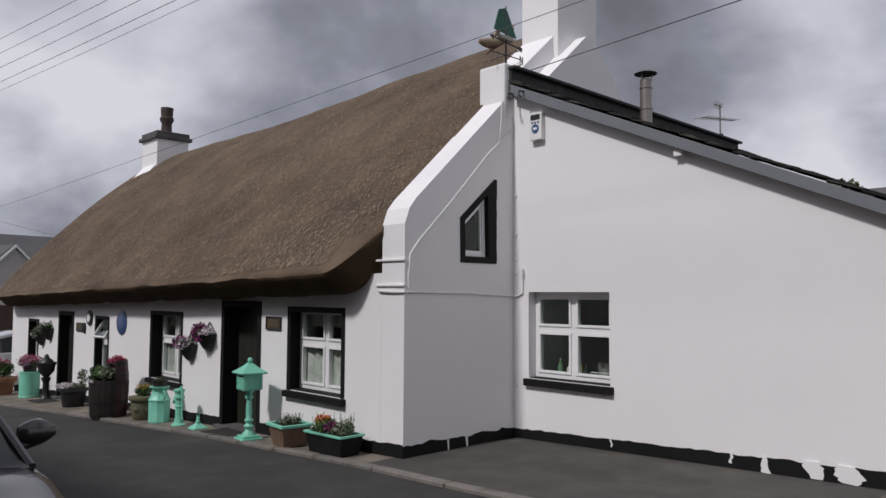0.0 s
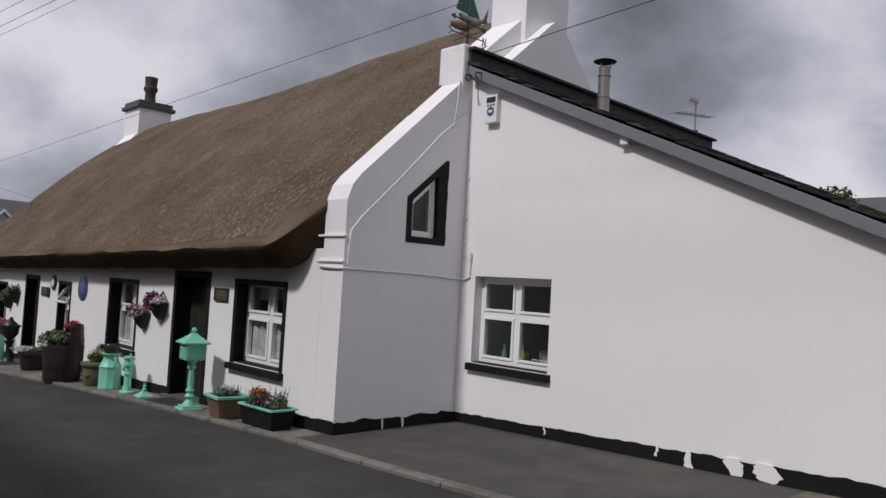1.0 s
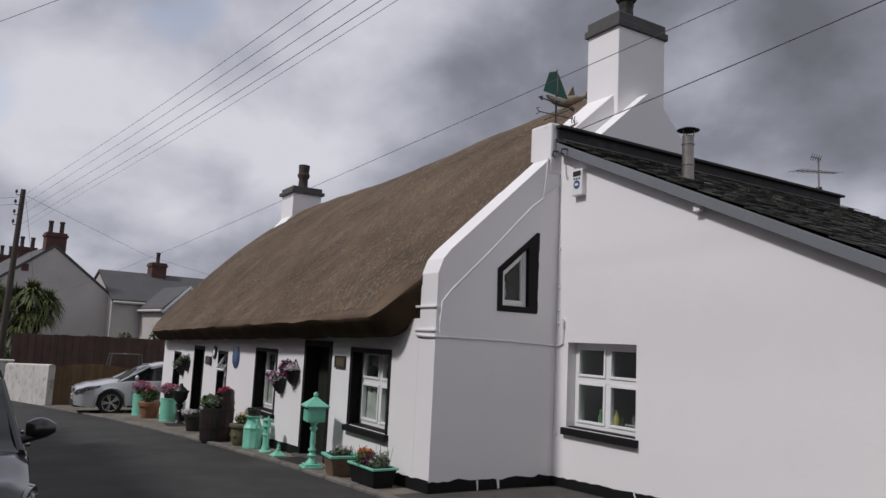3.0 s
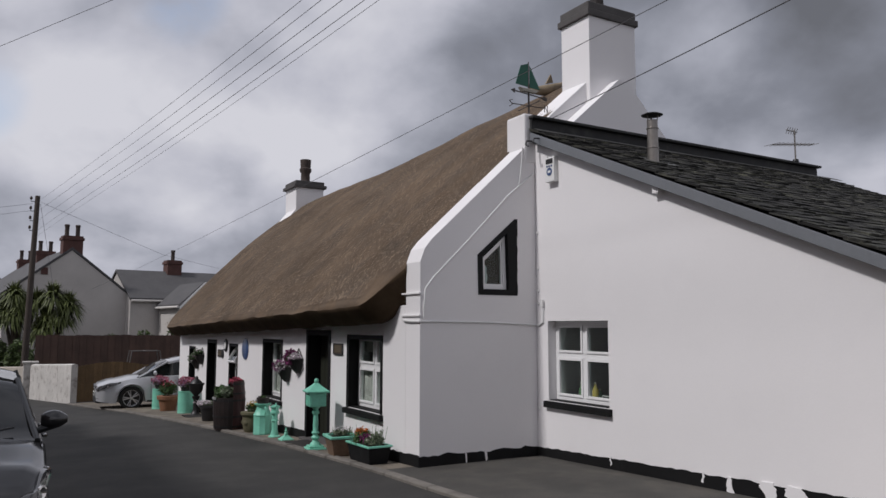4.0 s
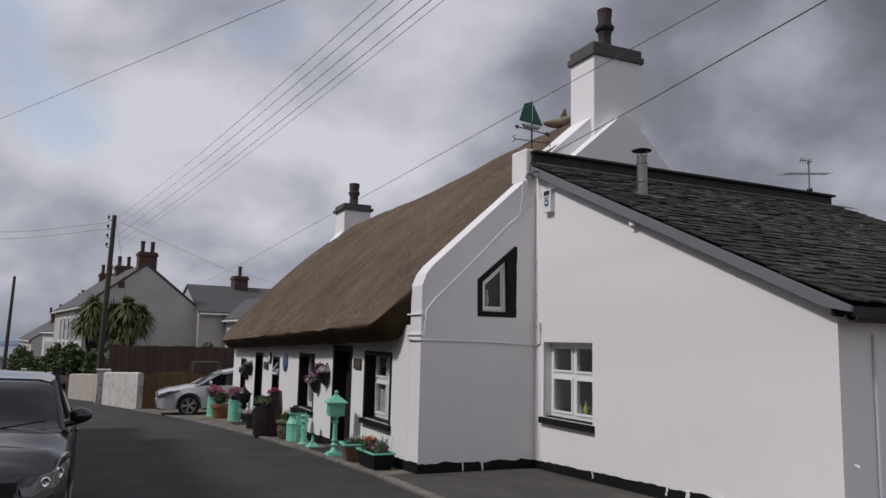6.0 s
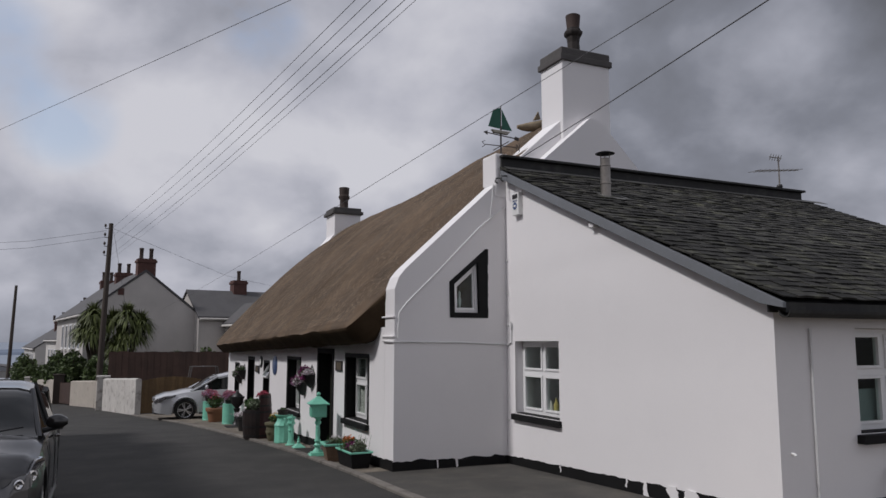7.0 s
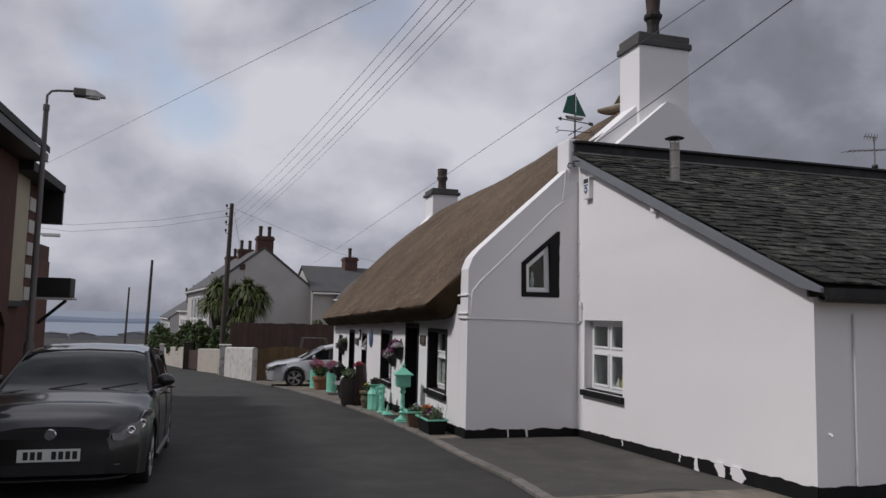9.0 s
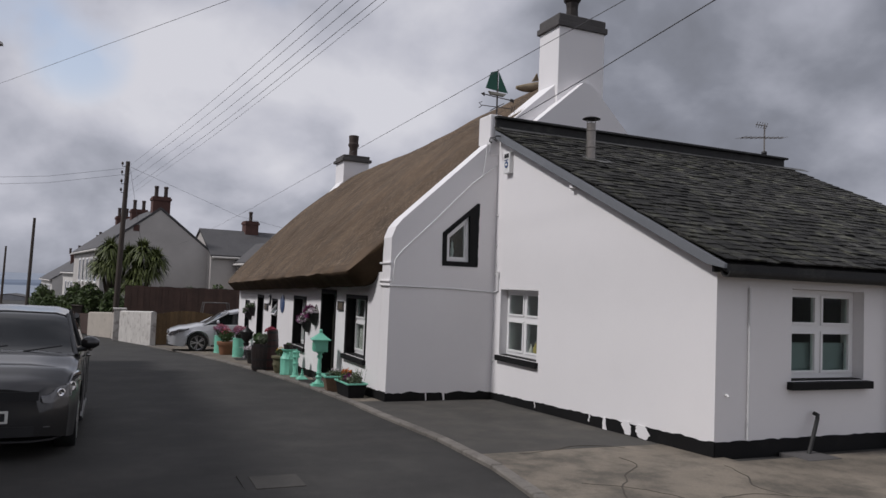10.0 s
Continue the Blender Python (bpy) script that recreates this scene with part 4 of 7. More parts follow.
def cables_on_walls():
    x = GABLE + 0.012
    bm = bmesh.new()
    tube(bm, [(-6.5, FRONT - 0.015, 1.80), (-6.3, FRONT - 0.015, 1.79), (x, FRONT - 0.015, 1.79), (x, 5.8, 1.785), (x, 6.4, 1.78), (x, 7.14, 1.75), (-6.0, ANNEX - 0.012, 1.75), (-5.92, ANNEX - 0.012, 1.78), (-5.91, ANNEX - 0.012, 2.06)], 0.014, 6)
    tube(bm, [(x, 5.40, 1.95), (x, 5.42, 2.20), (x, 5.55, 2.36), (x, 6.05, 2.84), (x, 6.70, 3.50), (x, 6.90, 3.66), (x, 7.15, 3.86)], 0.013, 6)
    tube(bm, [(x, 6.88, 3.62), (x, 6.93, 3.95), (x, 6.95, 4.2)], 0.009, 6)
    tube(bm, [(x, 5.40, 1.82), (x, 5.40, 1.98)], 0.009, 6)
    ob = part("wall_cable", bm, CABLE, smooth=True)
    tagged(ob, "white cable clipped along the gable wall", "cable")
    bm = bmesh.new()
    box(bm, -6.55, -6.065, FRONT - 0.02, FRONT + 0.02, 1.85, 1.875)
    box(bm, -6.55, -6.065, FRONT - 0.02, FRONT + 0.02, 2.13, 2.155)
    tagged(part("trim_band", bm, WHITE, bevel=0.006), "thin white ledges round the foot of the coping", "trim", kind="structure")
    bm = bmesh.new()
    tube(bm, [(-5.91, ANNEX - 0.03, 2.0), (-5.91, ANNEX - 0.03, 2.09)], 0.02, 8)
    tagged(part("entry_cover", bm, PLASTIC), "small white cable entry cap", "cable cap")
    for z in (2.03, 2.2, 2.5, 3.0, 0.62):
        bm = bmesh.new()
        box(bm, -6.04, -6.01, ANNEX - 0.02, ANNEX, z, z + 0.03)
        tagged(part("cable_clip", bm, PLASTIC), "small white cable clip on the wall", "cable clip", "cable clips")
    # insulator hooks by the top of the bargeboard
    for k, xx in enumerate((-5.97, -5.80)):
        bm = bmesh.new()
        tube(bm, [(xx, 7.04, 4.28), (xx, 6.95, 4.27), (xx + 0.02, 6.92, 4.21), (xx + 0.05, 6.95, 4.18)], 0.012, 6)
        tagged(part("wire_hook", bm, IRON), "black iron wire hook on the bargeboard", "hook", "wire hooks")
    # side wall pipes
    bm = bmesh.new()
    tube(bm, [(EAST + 0.02, 7.61, 0.32), (EAST + 0.02, 7.61, 1.92)], 0.014, 8)
    tagged(part("conduit", bm, CABLE), "thin white conduit up the side wall", "conduit")
    bm = bmesh.new()
    tube(bm, [(EAST, 7.31, 0.79), (EAST + 0.035, 7.31, 0.79), (EAST + 0.045, 7.31, 0.775)], 0.012, 8)
    tagged(part("overflow_pipe", bm, PLASTIC), "short white overflow pipe in the wall", "pipe")
    bm = bmesh.new()
    tube(bm, [(EAST + 0.06, 9.84, 0.1), (EAST + 0.06, 9.84, 1.95), (EAST + 0.09, 9.84, 2.05)], 0.034, 12)
    tagged(part("downpipe", bm, FELT), "black downpipe on the side wall", "pipe")
    bm = bmesh.new()
    tube(bm, [(EAST + 0.16, 8.33, 0.12), (EAST + 0.12, 8.47, 0.38), (EAST + 0.10, 8.54, 0.52), (EAST + 0.08, 8.57, 0.56), (EAST + 0.03, 8.57, 0.57)], 0.022, 10)
    tagged(part("waste_pipe", bm, FELT, smooth=True), "bent black waste pipe from the wall to the ground", "pipe")
    bm = bmesh.new()
    box(bm, EAST + 0.02, EAST + 0.42, 8.06, 8.53, 0.12, 0.17)
    tagged(part("drain_surround", bm, CEMENT, bevel=0.01), "grey cement drain surround at the wall foot", "drain")


cables_on_walls()


def alarm_box():
    holder = thing("alarm_box", pose(-5.66, ANNEX, 3.66), "white burglar alarm box with a blue badge", "alarm box")
    bm = bmesh.new()
    box(bm, -0.095, 0.095, -0.075, 0, 0.0, 0.34)
    part("casing", bm, PLASTIC, holder, bevel=0.012)
    bm = bmesh.new()
    box(bm, -0.07, 0.07, -0.083, -0.07, 0.25, 0.315)
    part("lamp_strip", bm, IRON, holder, "black strobe strip", bevel=0.004)
    bm = bmesh.new()
    lathe(bm, [(0.055, 0.0), (0.055, 0.006)], seg=20)
    for v in bm.verts:
        v.co = pose(0, -0.0755, 0.14, 90, 0, 0) @ v.co
    part("badge", bm, BLUE, holder, "round blue badge")
    for k in range(3):
        bm = bmesh.new()
        lathe(bm, [(0.014, 0.0), (0.014, 0.006)], seg=10)
        for v in bm.verts:
            v.co = pose(-0.045 + 0.045 * k, -0.0755, 0.215, 90, 0, 0) @ v.co
        part("dot", bm, BLUE, holder)
    bm = bmesh.new()
    box(bm, -0.03, 0.03, -0.083, -0.078, 0.125, 0.155)
    part("bar", bm, PLASTIC, holder)


alarm_box()


def plaques():
    for x0, x1, z0, z1, lab in ((-8.88, -8.51, 1.285, 1.46, "dull bronze plaque on the white wall"), (-16.23, -15.86, 0.985, 1.16, "small dull bronze plaque on the white wall")):
        holder = thing("wall_plaque", pose(x0, FRONT, z0), lab, "plaque", "bronze plaques")
        w, h = x1 - x0, z1 - z0
        bm = bmesh.new()
        bar_frame(bm, 0, w, 0, h, -0.025, 0, 0.018)
        part("rim", bm, IRON, holder, bevel=0.003)
        bm = bmesh.new()
        box(bm, 0.018, w - 0.018, -0.016, 0, 0.018, h - 0.018)
        part("plate", bm, BRASS, holder)
        bm = bmesh.new()
        for k in range(4):
            z = h - 0.05 - 0.026 * k
            box(bm, w * 0.16, w * (0.84 - 0.08 * (k % 2)), -0.018, -0.015, z, z + 0.009)
        part("lettering_bars", bm, surface("worn_brass", (0.2, 0.16, 0.1), 0.5, metal=0.4), holder)
    holder = thing("wall_plaque", pose(-13.88, FRONT, 1.23), "round blue enamel plaque on the white wall", "plaque")
    bm = bmesh.new()
    lathe(bm, [(0.225, 0), (0.225, 0.018), (0.21, 0.026), (0.02, 0.03)], seg=32)
    for v in bm.verts:
        v.co = pose(0, 0, 0, 90, 0, 0) @ v.co
    part("disc", bm, BLUE, holder, smooth=True)
    bm = bmesh.new()
    for k in range(5):
        z = 0.10 - 0.045 * k
        w = 0.09 + 0.05 * math.cos(z * 9)
        box(bm, -w, w, -0.034, -0.024, z, z + 0.014)
    part("lettering_bars", bm, surface("pale_enamel", (0.16, 0.2, 0.32), 0.4), holder)
    holder = thing("ship_wheel_clock", pose(-15.5, FRONT, 1.27), "black eight-sided clock with a white face", "clock")
    bm = bmesh.new()
    lathe(bm, [(0.15, 0), (0.15, 0.03), (0.13, 0.04), (0.085, 0.04)], seg=8)
    for v in bm.verts:
        v.co = pose(0, 0, 0, 90, 0, 0) @ v.co
    part("case", bm, IRON, holder)
    bm = bmesh.new()
    lathe(bm, [(0.085, 0.03), (0.085, 0.044)], seg=20)
    for v in bm.verts:
        v.co = pose(0, 0, 0, 90, 0, 0) @ v.co
    part("dial", bm, PLASTIC, holder, "white dial")
    holder = thing("horseshoe", pose(-15.78, FRONT, 1.06), "dark iron oval ornament on the wall", "ornament")
    bm = bmesh.new()
    lathe(bm, [(0.09, 0), (0.09, 0.02), (0.06, 0.03), (0.02, 0.032)], seg=20)
    for v in bm.verts:
        v.co = pose(0, 0, 0, 90, 0, 0) @ Vector((v.co.x * 0.75, v.co.y * 1.2, v.co.z))
    part("oval", bm, IRON, holder, smooth=True)


plaques()


def weather_vane():
    green = surface("green_sail_paint", (0.012, 0.10, 0.065), 0.5, vary=0.15, bump=0.1)
    rust = surface("weathered_iron", (0.06, 0.05, 0.045), 0.7, vary=0.3, bump=0.2)
    holder = thing("weather_vane", pose(-6.19, 7.16, 4.64) @ Matrix.Scale(0.86, 4), "iron weather vane with a small green-sailed boat", "weather vane")
    bm = bmesh.new()
    tube(bm, [(0, 0, 0), (0, 0, 0.62)], 0.016)
    part("mast", bm, rust, holder)
    bm = bmesh.new()
    tube(bm, [(-0.02, -0.32, 0.25), (0.02, 0.32, 0.25)], 0.009, 6)
    tube(bm, [(-0.32, 0.02, 0.25), (0.32, -0.02, 0.25)], 0.009, 6)
    part("compass_arms", bm, rust, holder)
    for (cx, cy), pts in (((0, -0.36), [(0.03, 0.06), (-0.03, 0.04), (0.03, -0.02), (-0.03, -0.06)]), ((0, 0.36), [(-0.03, -0.06), (-0.03, 0.06), (0.03, -0.06), (0.03, 0.06)])):
        bm = bmesh.new()
        tube(bm, [(cx, cy + a, 0.25 + b) for a, b in pts], 0.008, 6)
        part("letter", bm, rust, holder)
    bm = bmesh.new()
    tube(bm, [(0.0, -0.30, 0.47), (0.0, 0.34, 0.42)], 0.011, 6)
    prism(bm, [(-0.36, 0.475), (-0.28, 0.51), (-0.28, 0.43)], -0.008, 0.008, lambda u, v, w: (w, u, v))
    prism(bm, [(0.30, 0.46), (0.38, 0.44), (0.37, 0.38), (0.28, 0.40)], -0.006, 0.006, lambda u, v, w: (w, u, v))
    part("arrow", bm, rust, holder)
    bm = bmesh.new()
    prism(bm, [(-0.20, 0.54), (0.19, 0.53), (0.13, 0.47), (-0.15, 0.48)], -0.035, 0.035, lambda u, v, w: (w, u, v))
    part("hull", bm, surface("pale_hull", (0.35, 0.33, 0.28), 0.6), holder, "pale painted hull", bevel=0.012)
    for pts in ([(-0.25, 0.60), (-0.15, 0.92), (-0.01, 0.97), (-0.01, 0.57)], [(0.02, 0.94), (0.02, 0.56), (0.22, 0.55)]):
        bm = bmesh.new()
        prism(bm, pts, -0.006, 0.006, lambda u, v, w: (w + 0.04 * (u * 2), u, v))
        part("sail", bm, green, holder, "green metal sail")
    bm = bmesh.new()
    tube(bm, [(0, 0, 0.5), (0, 0, 1.0)], 0.009, 6)
    part("boat_mast", bm, rust, holder)
    # straw fish on the ridge
    straw_fish = thing("straw_fish", pose(-7.86, 8.88, 5.64) @ Matrix.Scale(0.8, 4), "straw fish figure standing on the thatch ridge", "ornament")
    bm = bmesh.new()
    rings = []
    for k in range(13):
        t = k / 12
        r = 0.12 * math.sin(math.pi * (0.08 + 0.86 * t)) ** 0.8
        rings.append([(r * 0.7 * math.cos(a), -0.55 + 0.95 * t, 0.16 + 0.30 * t * t + r * math.sin(a)) for a in [2 * math.pi * q / 12 for q in range(12)]])
    loft(bm, rings)
    part("body", bm, FISH_STRAW, straw_fish, smooth=True)
    bm = bmesh.new()
    prism(bm, [(-0.12, 0.36), (0.02, 0.60), (0.08, 0.42)], -0.02, 0.02, lambda u, v, w: (w, u, v))
    part("fin", bm, FISH_STRAW, straw_fish)
    bm = bmesh.new()
    prism(bm, [(0.34, 0.42), (0.50, 0.74), (0.46, 0.46), (0.62, 0.36)], -0.02, 0.02, lambda u, v, w: (w, u, v))
    part("tail", bm, FISH_STRAW, straw_fish)
    bm = bmesh.new()
    tube(bm, [(0, -0.1, -0.1), (0, -0.1, 0.14)], 0.02)
    part("peg", bm, SHADED_EAVE, straw_fish)


weather_vane()

# ---- things along the cottage front ----
MINT = surface("mint_green_paint", (0.20, 0.56, 0.42), 0.45, vary=0.12, grain=30, blotch=4, bump=0.15, second=(0.13, 0.42, 0.30), second_at=(0.6, 0.8))
TERRACOTTA = surface("terracotta", (0.25, 0.12, 0.065), 0.8, vary=0.2, grain=30, blotch=5, bump=0.3)
BROWNPOT = surface("brown_glazed_pot", (0.16, 0.10, 0.065), 0.5, vary=0.25, grain=20, blotch=5, bump=0.3)
STONEPOT = surface("olive_stone_pot", (0.13, 0.12, 0.07), 0.85, vary=0.3, grain=30, blotch=6, bump=0.5)
BARREL = surface("dark_barrel_wood", (0.020, 0.013, 0.012), 0.55, vary=0.3, grain=20, blotch=3, bump=0.4, stretch=(3, 3, 0.5))
REDWOOD = surface("oxblood_barrel_wood", (0.048, 0.017, 0.018), 0.5, vary=0.3, grain=20, blotch=3, bump=0.4, stretch=(3, 3, 0.5))
SOIL = surface("potting_soil", (0.02, 0.014, 0.01), 0.95, vary=0.4, grain=60, bump=1.0, bump_size=0.01)
LEAF = surface("leaf_green", (0.05, 0.10, 0.028), 0.6, vary=0.3, bump=0.0, per_island=0.45)
LEAF_GREY = surface("grey_green_leaf", (0.13, 0.16, 0.10), 0.7, vary=0.3, bump=0.0, per_island=0.4)


def petal(name, colour):
    return surface(name, colour, 0.65, vary=0.2, bump=0.0, per_island=0.3)


PINK, PURPLE, WHITE_FLOWER = petal("pink_petals", (0.42, 0.14, 0.20)), petal("purple_petals", (0.16, 0.02, 0.10)), petal("white_petals", (0.7, 0.64, 0.68))
ORANGE, YELLOW, RED = petal("orange_petals", (0.50, 0.13, 0.02)), petal("yellow_petals", (0.60, 0.40, 0.03)), petal("red_petals", (0.36, 0.05, 0.09))
LILAC = petal("lilac_petals", (0.42, 0.22, 0.36))


def foliage(name, parent, centre, radii, count, leaf, material, rnd, label="", droop=0.0, kind="stuff", fill=0.45):
    """A clump of small leaves or petals, as one part."""
    verts, faces = [], []
    c = Vector(centre)
    for k in range(count):
        while True:
            d = Vector((rnd.uniform(-1, 1), rnd.uniform(-1, 1), rnd.uniform(-1, 1)))
            if fill < d.length < 1:
                break
        lump = 0.8 + 0.35 * smooth_noise(d.x * 2 + c.x * 7, d.y * 2, d.z * 2 + c.y * 5)
        p = c + Vector((d.x * radii[0], d.y * radii[1], d.z * radii[2])) * lump
        p.z -= droop * (d.x * d.x + d.y * d.y)
        a = Vector((rnd.uniform(-1, 1), rnd.uniform(-1, 1), rnd.uniform(-0.6, 1))).normalized()
        b = a.cross(Vector((rnd.uniform(-1, 1), rnd.uniform(-1, 1), rnd.uniform(-1, 1)))).normalized()
        s = leaf * rnd.uniform(0.6, 1.3)
        i = len(verts)
        up = a.cross(b) * s * 0.25
        verts += [p - a * s, p + b * s * 0.45 + up, p + a * s, p - b * s * 0.45 + up]
        faces += [(i, i + 1, i + 2), (i, i + 2, i + 3)]
    mesh = bpy.data.meshes.new(name)
    mesh.from_pydata([tuple(v) for v in verts], [], faces)
    mesh.materials.append(material)
    ob = new(name, mesh)
    ob.parent = parent
    if label:
        ob["label"] = label
    return ob


def stems(parent, centre, radius, height, count, rnd, material=None):
    bm = bmesh.new()
    for k in range(count):
        a, r = rnd.uniform(0, 6.28), radius * rnd.random() ** 0.5
        x, y = centre[0] + r * math.cos(a), centre[1] + r * math.sin(a)
        h = height * rnd.uniform(0.6, 1.1)
        tube(bm, [(x, y, centre[2]), (x + 0.2 * h * math.cos(a), y + 0.2 * h * math.sin(a), centre[2] + h)], 0.003, 4)
    part("stems", bm, material or LEAF, parent)["kind"] = "stuff"


def ground_at(x, y, up=0.028):
    return pose(x, y, lift_of(x) + up)


def turned_pot(name, x, y, profile, material, label, category, seg=24, rim=None):
    holder = thing(name, ground_at(x, y), label, category, "plant pots")
    bm = bmesh.new()
    lathe(bm, profile, seg=seg)
    part("pot", bm, material, holder, smooth=True, sharp=35)
    r, z = profile[-1]
    bm = bmesh.new()
    lathe(bm, [(r * 0.97, z - 0.03), (r * 0.6, z - 0.015), (0.01, z - 0.012)], seg=seg)
    part("soil", bm, SOIL, holder)
    return holder


def mail_box():
    holder = thing("post_box", ground_at(-8.66, 4.98) @ pose(0, 0, 0, 0, 0, -8) @ Matrix.Diagonal((0.82, 0.82, 0.845, 1)), "mint-green cast-iron post box on a turned pedestal", "post box")
    bm = bmesh.new()
    box(bm, -0.17, 0.17, -0.17, 0.17, 0, 0.035)
    box(bm, -0.135, 0.135, -0.135, 0.135, 0.035, 0.07)
    part("base", bm, MINT, holder, bevel=0.008)
    bm = bmesh.new()
    lathe(bm, [(0.10, 0.07), (0.095, 0.10), (0.055, 0.14), (0.05, 0.17), (0.075, 0.19), (0.08, 0.21), (0.05, 0.235), (0.045, 0.26), (0.068, 0.28), (0.068, 0.30), (0.042, 0.33), (0.05, 0.42), (0.042, 0.55), (0.038, 0.60), (0.065, 0.625), (0.065, 0.66), (0.04, 0.68), (0.06, 0.72), (0.11, 0.755)], seg=20)
    part("pedestal", bm, MINT, holder, smooth=True, sharp=50)
    bm = bmesh.new()
    w = 0.155
    box(bm, -w, w, -w, w, 0.755, 1.00)
    b = part("box_body", bm, MINT, holder, bevel=0.01)
    bm = bmesh.new()
    bar_frame(bm, -0.12, 0.12, 0.785, 0.945, -w - 0.012, -w + 0.002, 0.016)
    part("front_moulding", bm, MINT, b)
    bm = bmesh.new()
    box(bm, -0.085, 0.085, -w - 0.008, -w + 0.001, 0.955, 0.975)
    part("letter_slot", bm, IRON, b, "dark letter slot")
    bm = bmesh.new()
    for k in range(7):
        a = k * 0.9
        lathe(bm, [(0.016, 0), (0.02, 0.006), (0.006, 0.012)], cx=0.065 * math.cos(a) * (0.4 + 0.1 * k), cy=0.05 * math.sin(a) * (0.4 + 0.1 * k), seg=8)
    for v in bm.verts:
        v.co = pose(0, -w, 0.865, 90, 0, 0) @ v.co
    part("relief_ornament", bm, MINT, b)
    bm = bmesh.new()
    bar_frame(bm, -0.12, 0.12, 0.785, 0.945, -w - 0.01, -w + 0.002, 0.014)
    for v in bm.verts:
        v.co = Matrix.Rotation(radians(90), 4, "Z") @ v.co
    part("side_moulding", bm, MINT, b)
    bm = bmesh.new()
    rings = []
    for r, z in ((0.20, 0.995), (0.21, 1.005), (0.21, 1.02), (0.15, 1.06), (0.085, 1.11), (0.04, 1.15), (0.035, 1.16)):
        rings.append([(sx * r, sy * r, z) for sx, sy in ((-1, -1), (1, -1), (1, 1), (-1, 1))])
    loft(bm, rings)
    part("roof", bm, MINT, holder)
    bm = bmesh.new()
    lathe(bm, [(0.018, 1.15), (0.018, 1.165), (0.036, 1.175), (0.042, 1.20), (0.034, 1.225), (0.012, 1.24)], seg=14)
    part("finial", bm, MINT, holder, smooth=True)


mail_box()


def square_planter():
    rnd = random.Random(21)
    holder = thing("square_planter", ground_at(-7.80, 5.04) @ pose(0, 0, 0, 0, 0, -6), "square brown planter with a mint rim and small white flowers", "plant pot", "plant pots")
    bm = bmesh.new()
    loft(bm, [[(sx * r, sy * r, z) for sx, sy in ((-1, -1), (1, -1), (1, 1), (-1, 1))] for r, z in ((0.14, 0.0), (0.15, 0.02), (0.19, 0.24))])
    part("pot", bm, BROWNPOT, holder, bevel=0.01)
    bm = bmesh.new()
    for a, b, c, d in ((-0.215, 0.215, -0.215, -0.17), (-0.215, 0.215, 0.17, 0.215), (-0.215, -0.17, -0.17, 0.17), (0.17, 0.215, -0.17, 0.17)):
        box(bm, a, b, c, d, 0.245, 0.280)
    part("rim", bm, MINT, holder, "mint-green rim", bevel=0.008)
    bm = bmesh.new()
    box(bm, -0.17, 0.17, -0.17, 0.17, 0.22, 0.255)
    part("soil", bm, SOIL, holder)
    foliage("leaves", holder, (0, 0, 0.31), (0.16, 0.16, 0.06), 160, 0.03, LEAF_GREY, rnd, fill=0.0)
    foliage("blossoms", holder, (0, 0, 0.36), (0.15, 0.15, 0.05), 60, 0.016, WHITE_FLOWER, rnd, "small white blossoms", fill=0.0)
    stems(holder, (0, 0, 0.25), 0.13, 0.14, 16, rnd)


def trough():
    rnd = random.Random(22)
    holder = thing("flower_trough", ground_at(-6.93, 5.06) @ pose(0, 0, 0, 0, 0, 2) @ Matrix.Diagonal((0.78, 0.86, 0.94, 1)), "black trough with a mint rim and mixed flowers", "trough", "plant pots")
    bm = bmesh.new()
    loft(bm, [[(sx * w, sy * d, z) for sx, sy in ((-1, -1), (1, -1), (1, 1), (-1, 1))] for w, d, z in ((0.36, 0.14, 0.0), (0.37, 0.15, 0.02), (0.415, 0.185, 0.235))])
    part("box", bm, BLACK, holder, "black-painted box", bevel=0.012)
    bm = bmesh.new()
    for a, b, c, d in ((-0.435, 0.435, -0.205, -0.165), (-0.435, 0.435, 0.165, 0.205), (-0.435, -0.395, -0.165, 0.165), (0.395, 0.435, -0.165, 0.165)):
        box(bm, a, b, c, d, 0.235, 0.262)
    part("rim", bm, MINT, holder, "mint-green rim", bevel=0.008)
    bm = bmesh.new()
    box(bm, -0.395, 0.395, -0.165, 0.165, 0.2, 0.25)
    part("soil", bm, SOIL, holder)
    foliage("leaves", holder, (-0.2, 0, 0.31), (0.22, 0.17, 0.11), 620, 0.034, LEAF, rnd, fill=0.0)
    foliage("leaves", holder, (0.2, 0, 0.30), (0.22, 0.17, 0.10), 560, 0.034, LEAF_GREY, rnd, fill=0.0)
    foliage("blossoms", holder, (-0.26, -0.02, 0.38), (0.15, 0.14, 0.09), 200, 0.024, ORANGE, rnd, "orange blossoms", fill=0.0)
    foliage("blossoms", holder, (0.02, -0.04, 0.33), (0.14, 0.12, 0.08), 240, 0.022, PURPLE, rnd, "purple blossoms", fill=0.0)
    foliage("blossoms", holder, (0.22, -0.03, 0.35), (0.15, 0.12, 0.08), 40, 0.016, WHITE_FLOWER, rnd, "white blossoms", fill=0.0)
    foliage("leaves", holder, (0.33, 0, 0.37), (0.09, 0.1, 0.12), 110, 0.025, LEAF_GREY, rnd, fill=0.0)
    stems(holder, (0, 0, 0.25), 0.3, 0.22, 30, rnd)


square_planter()
trough()


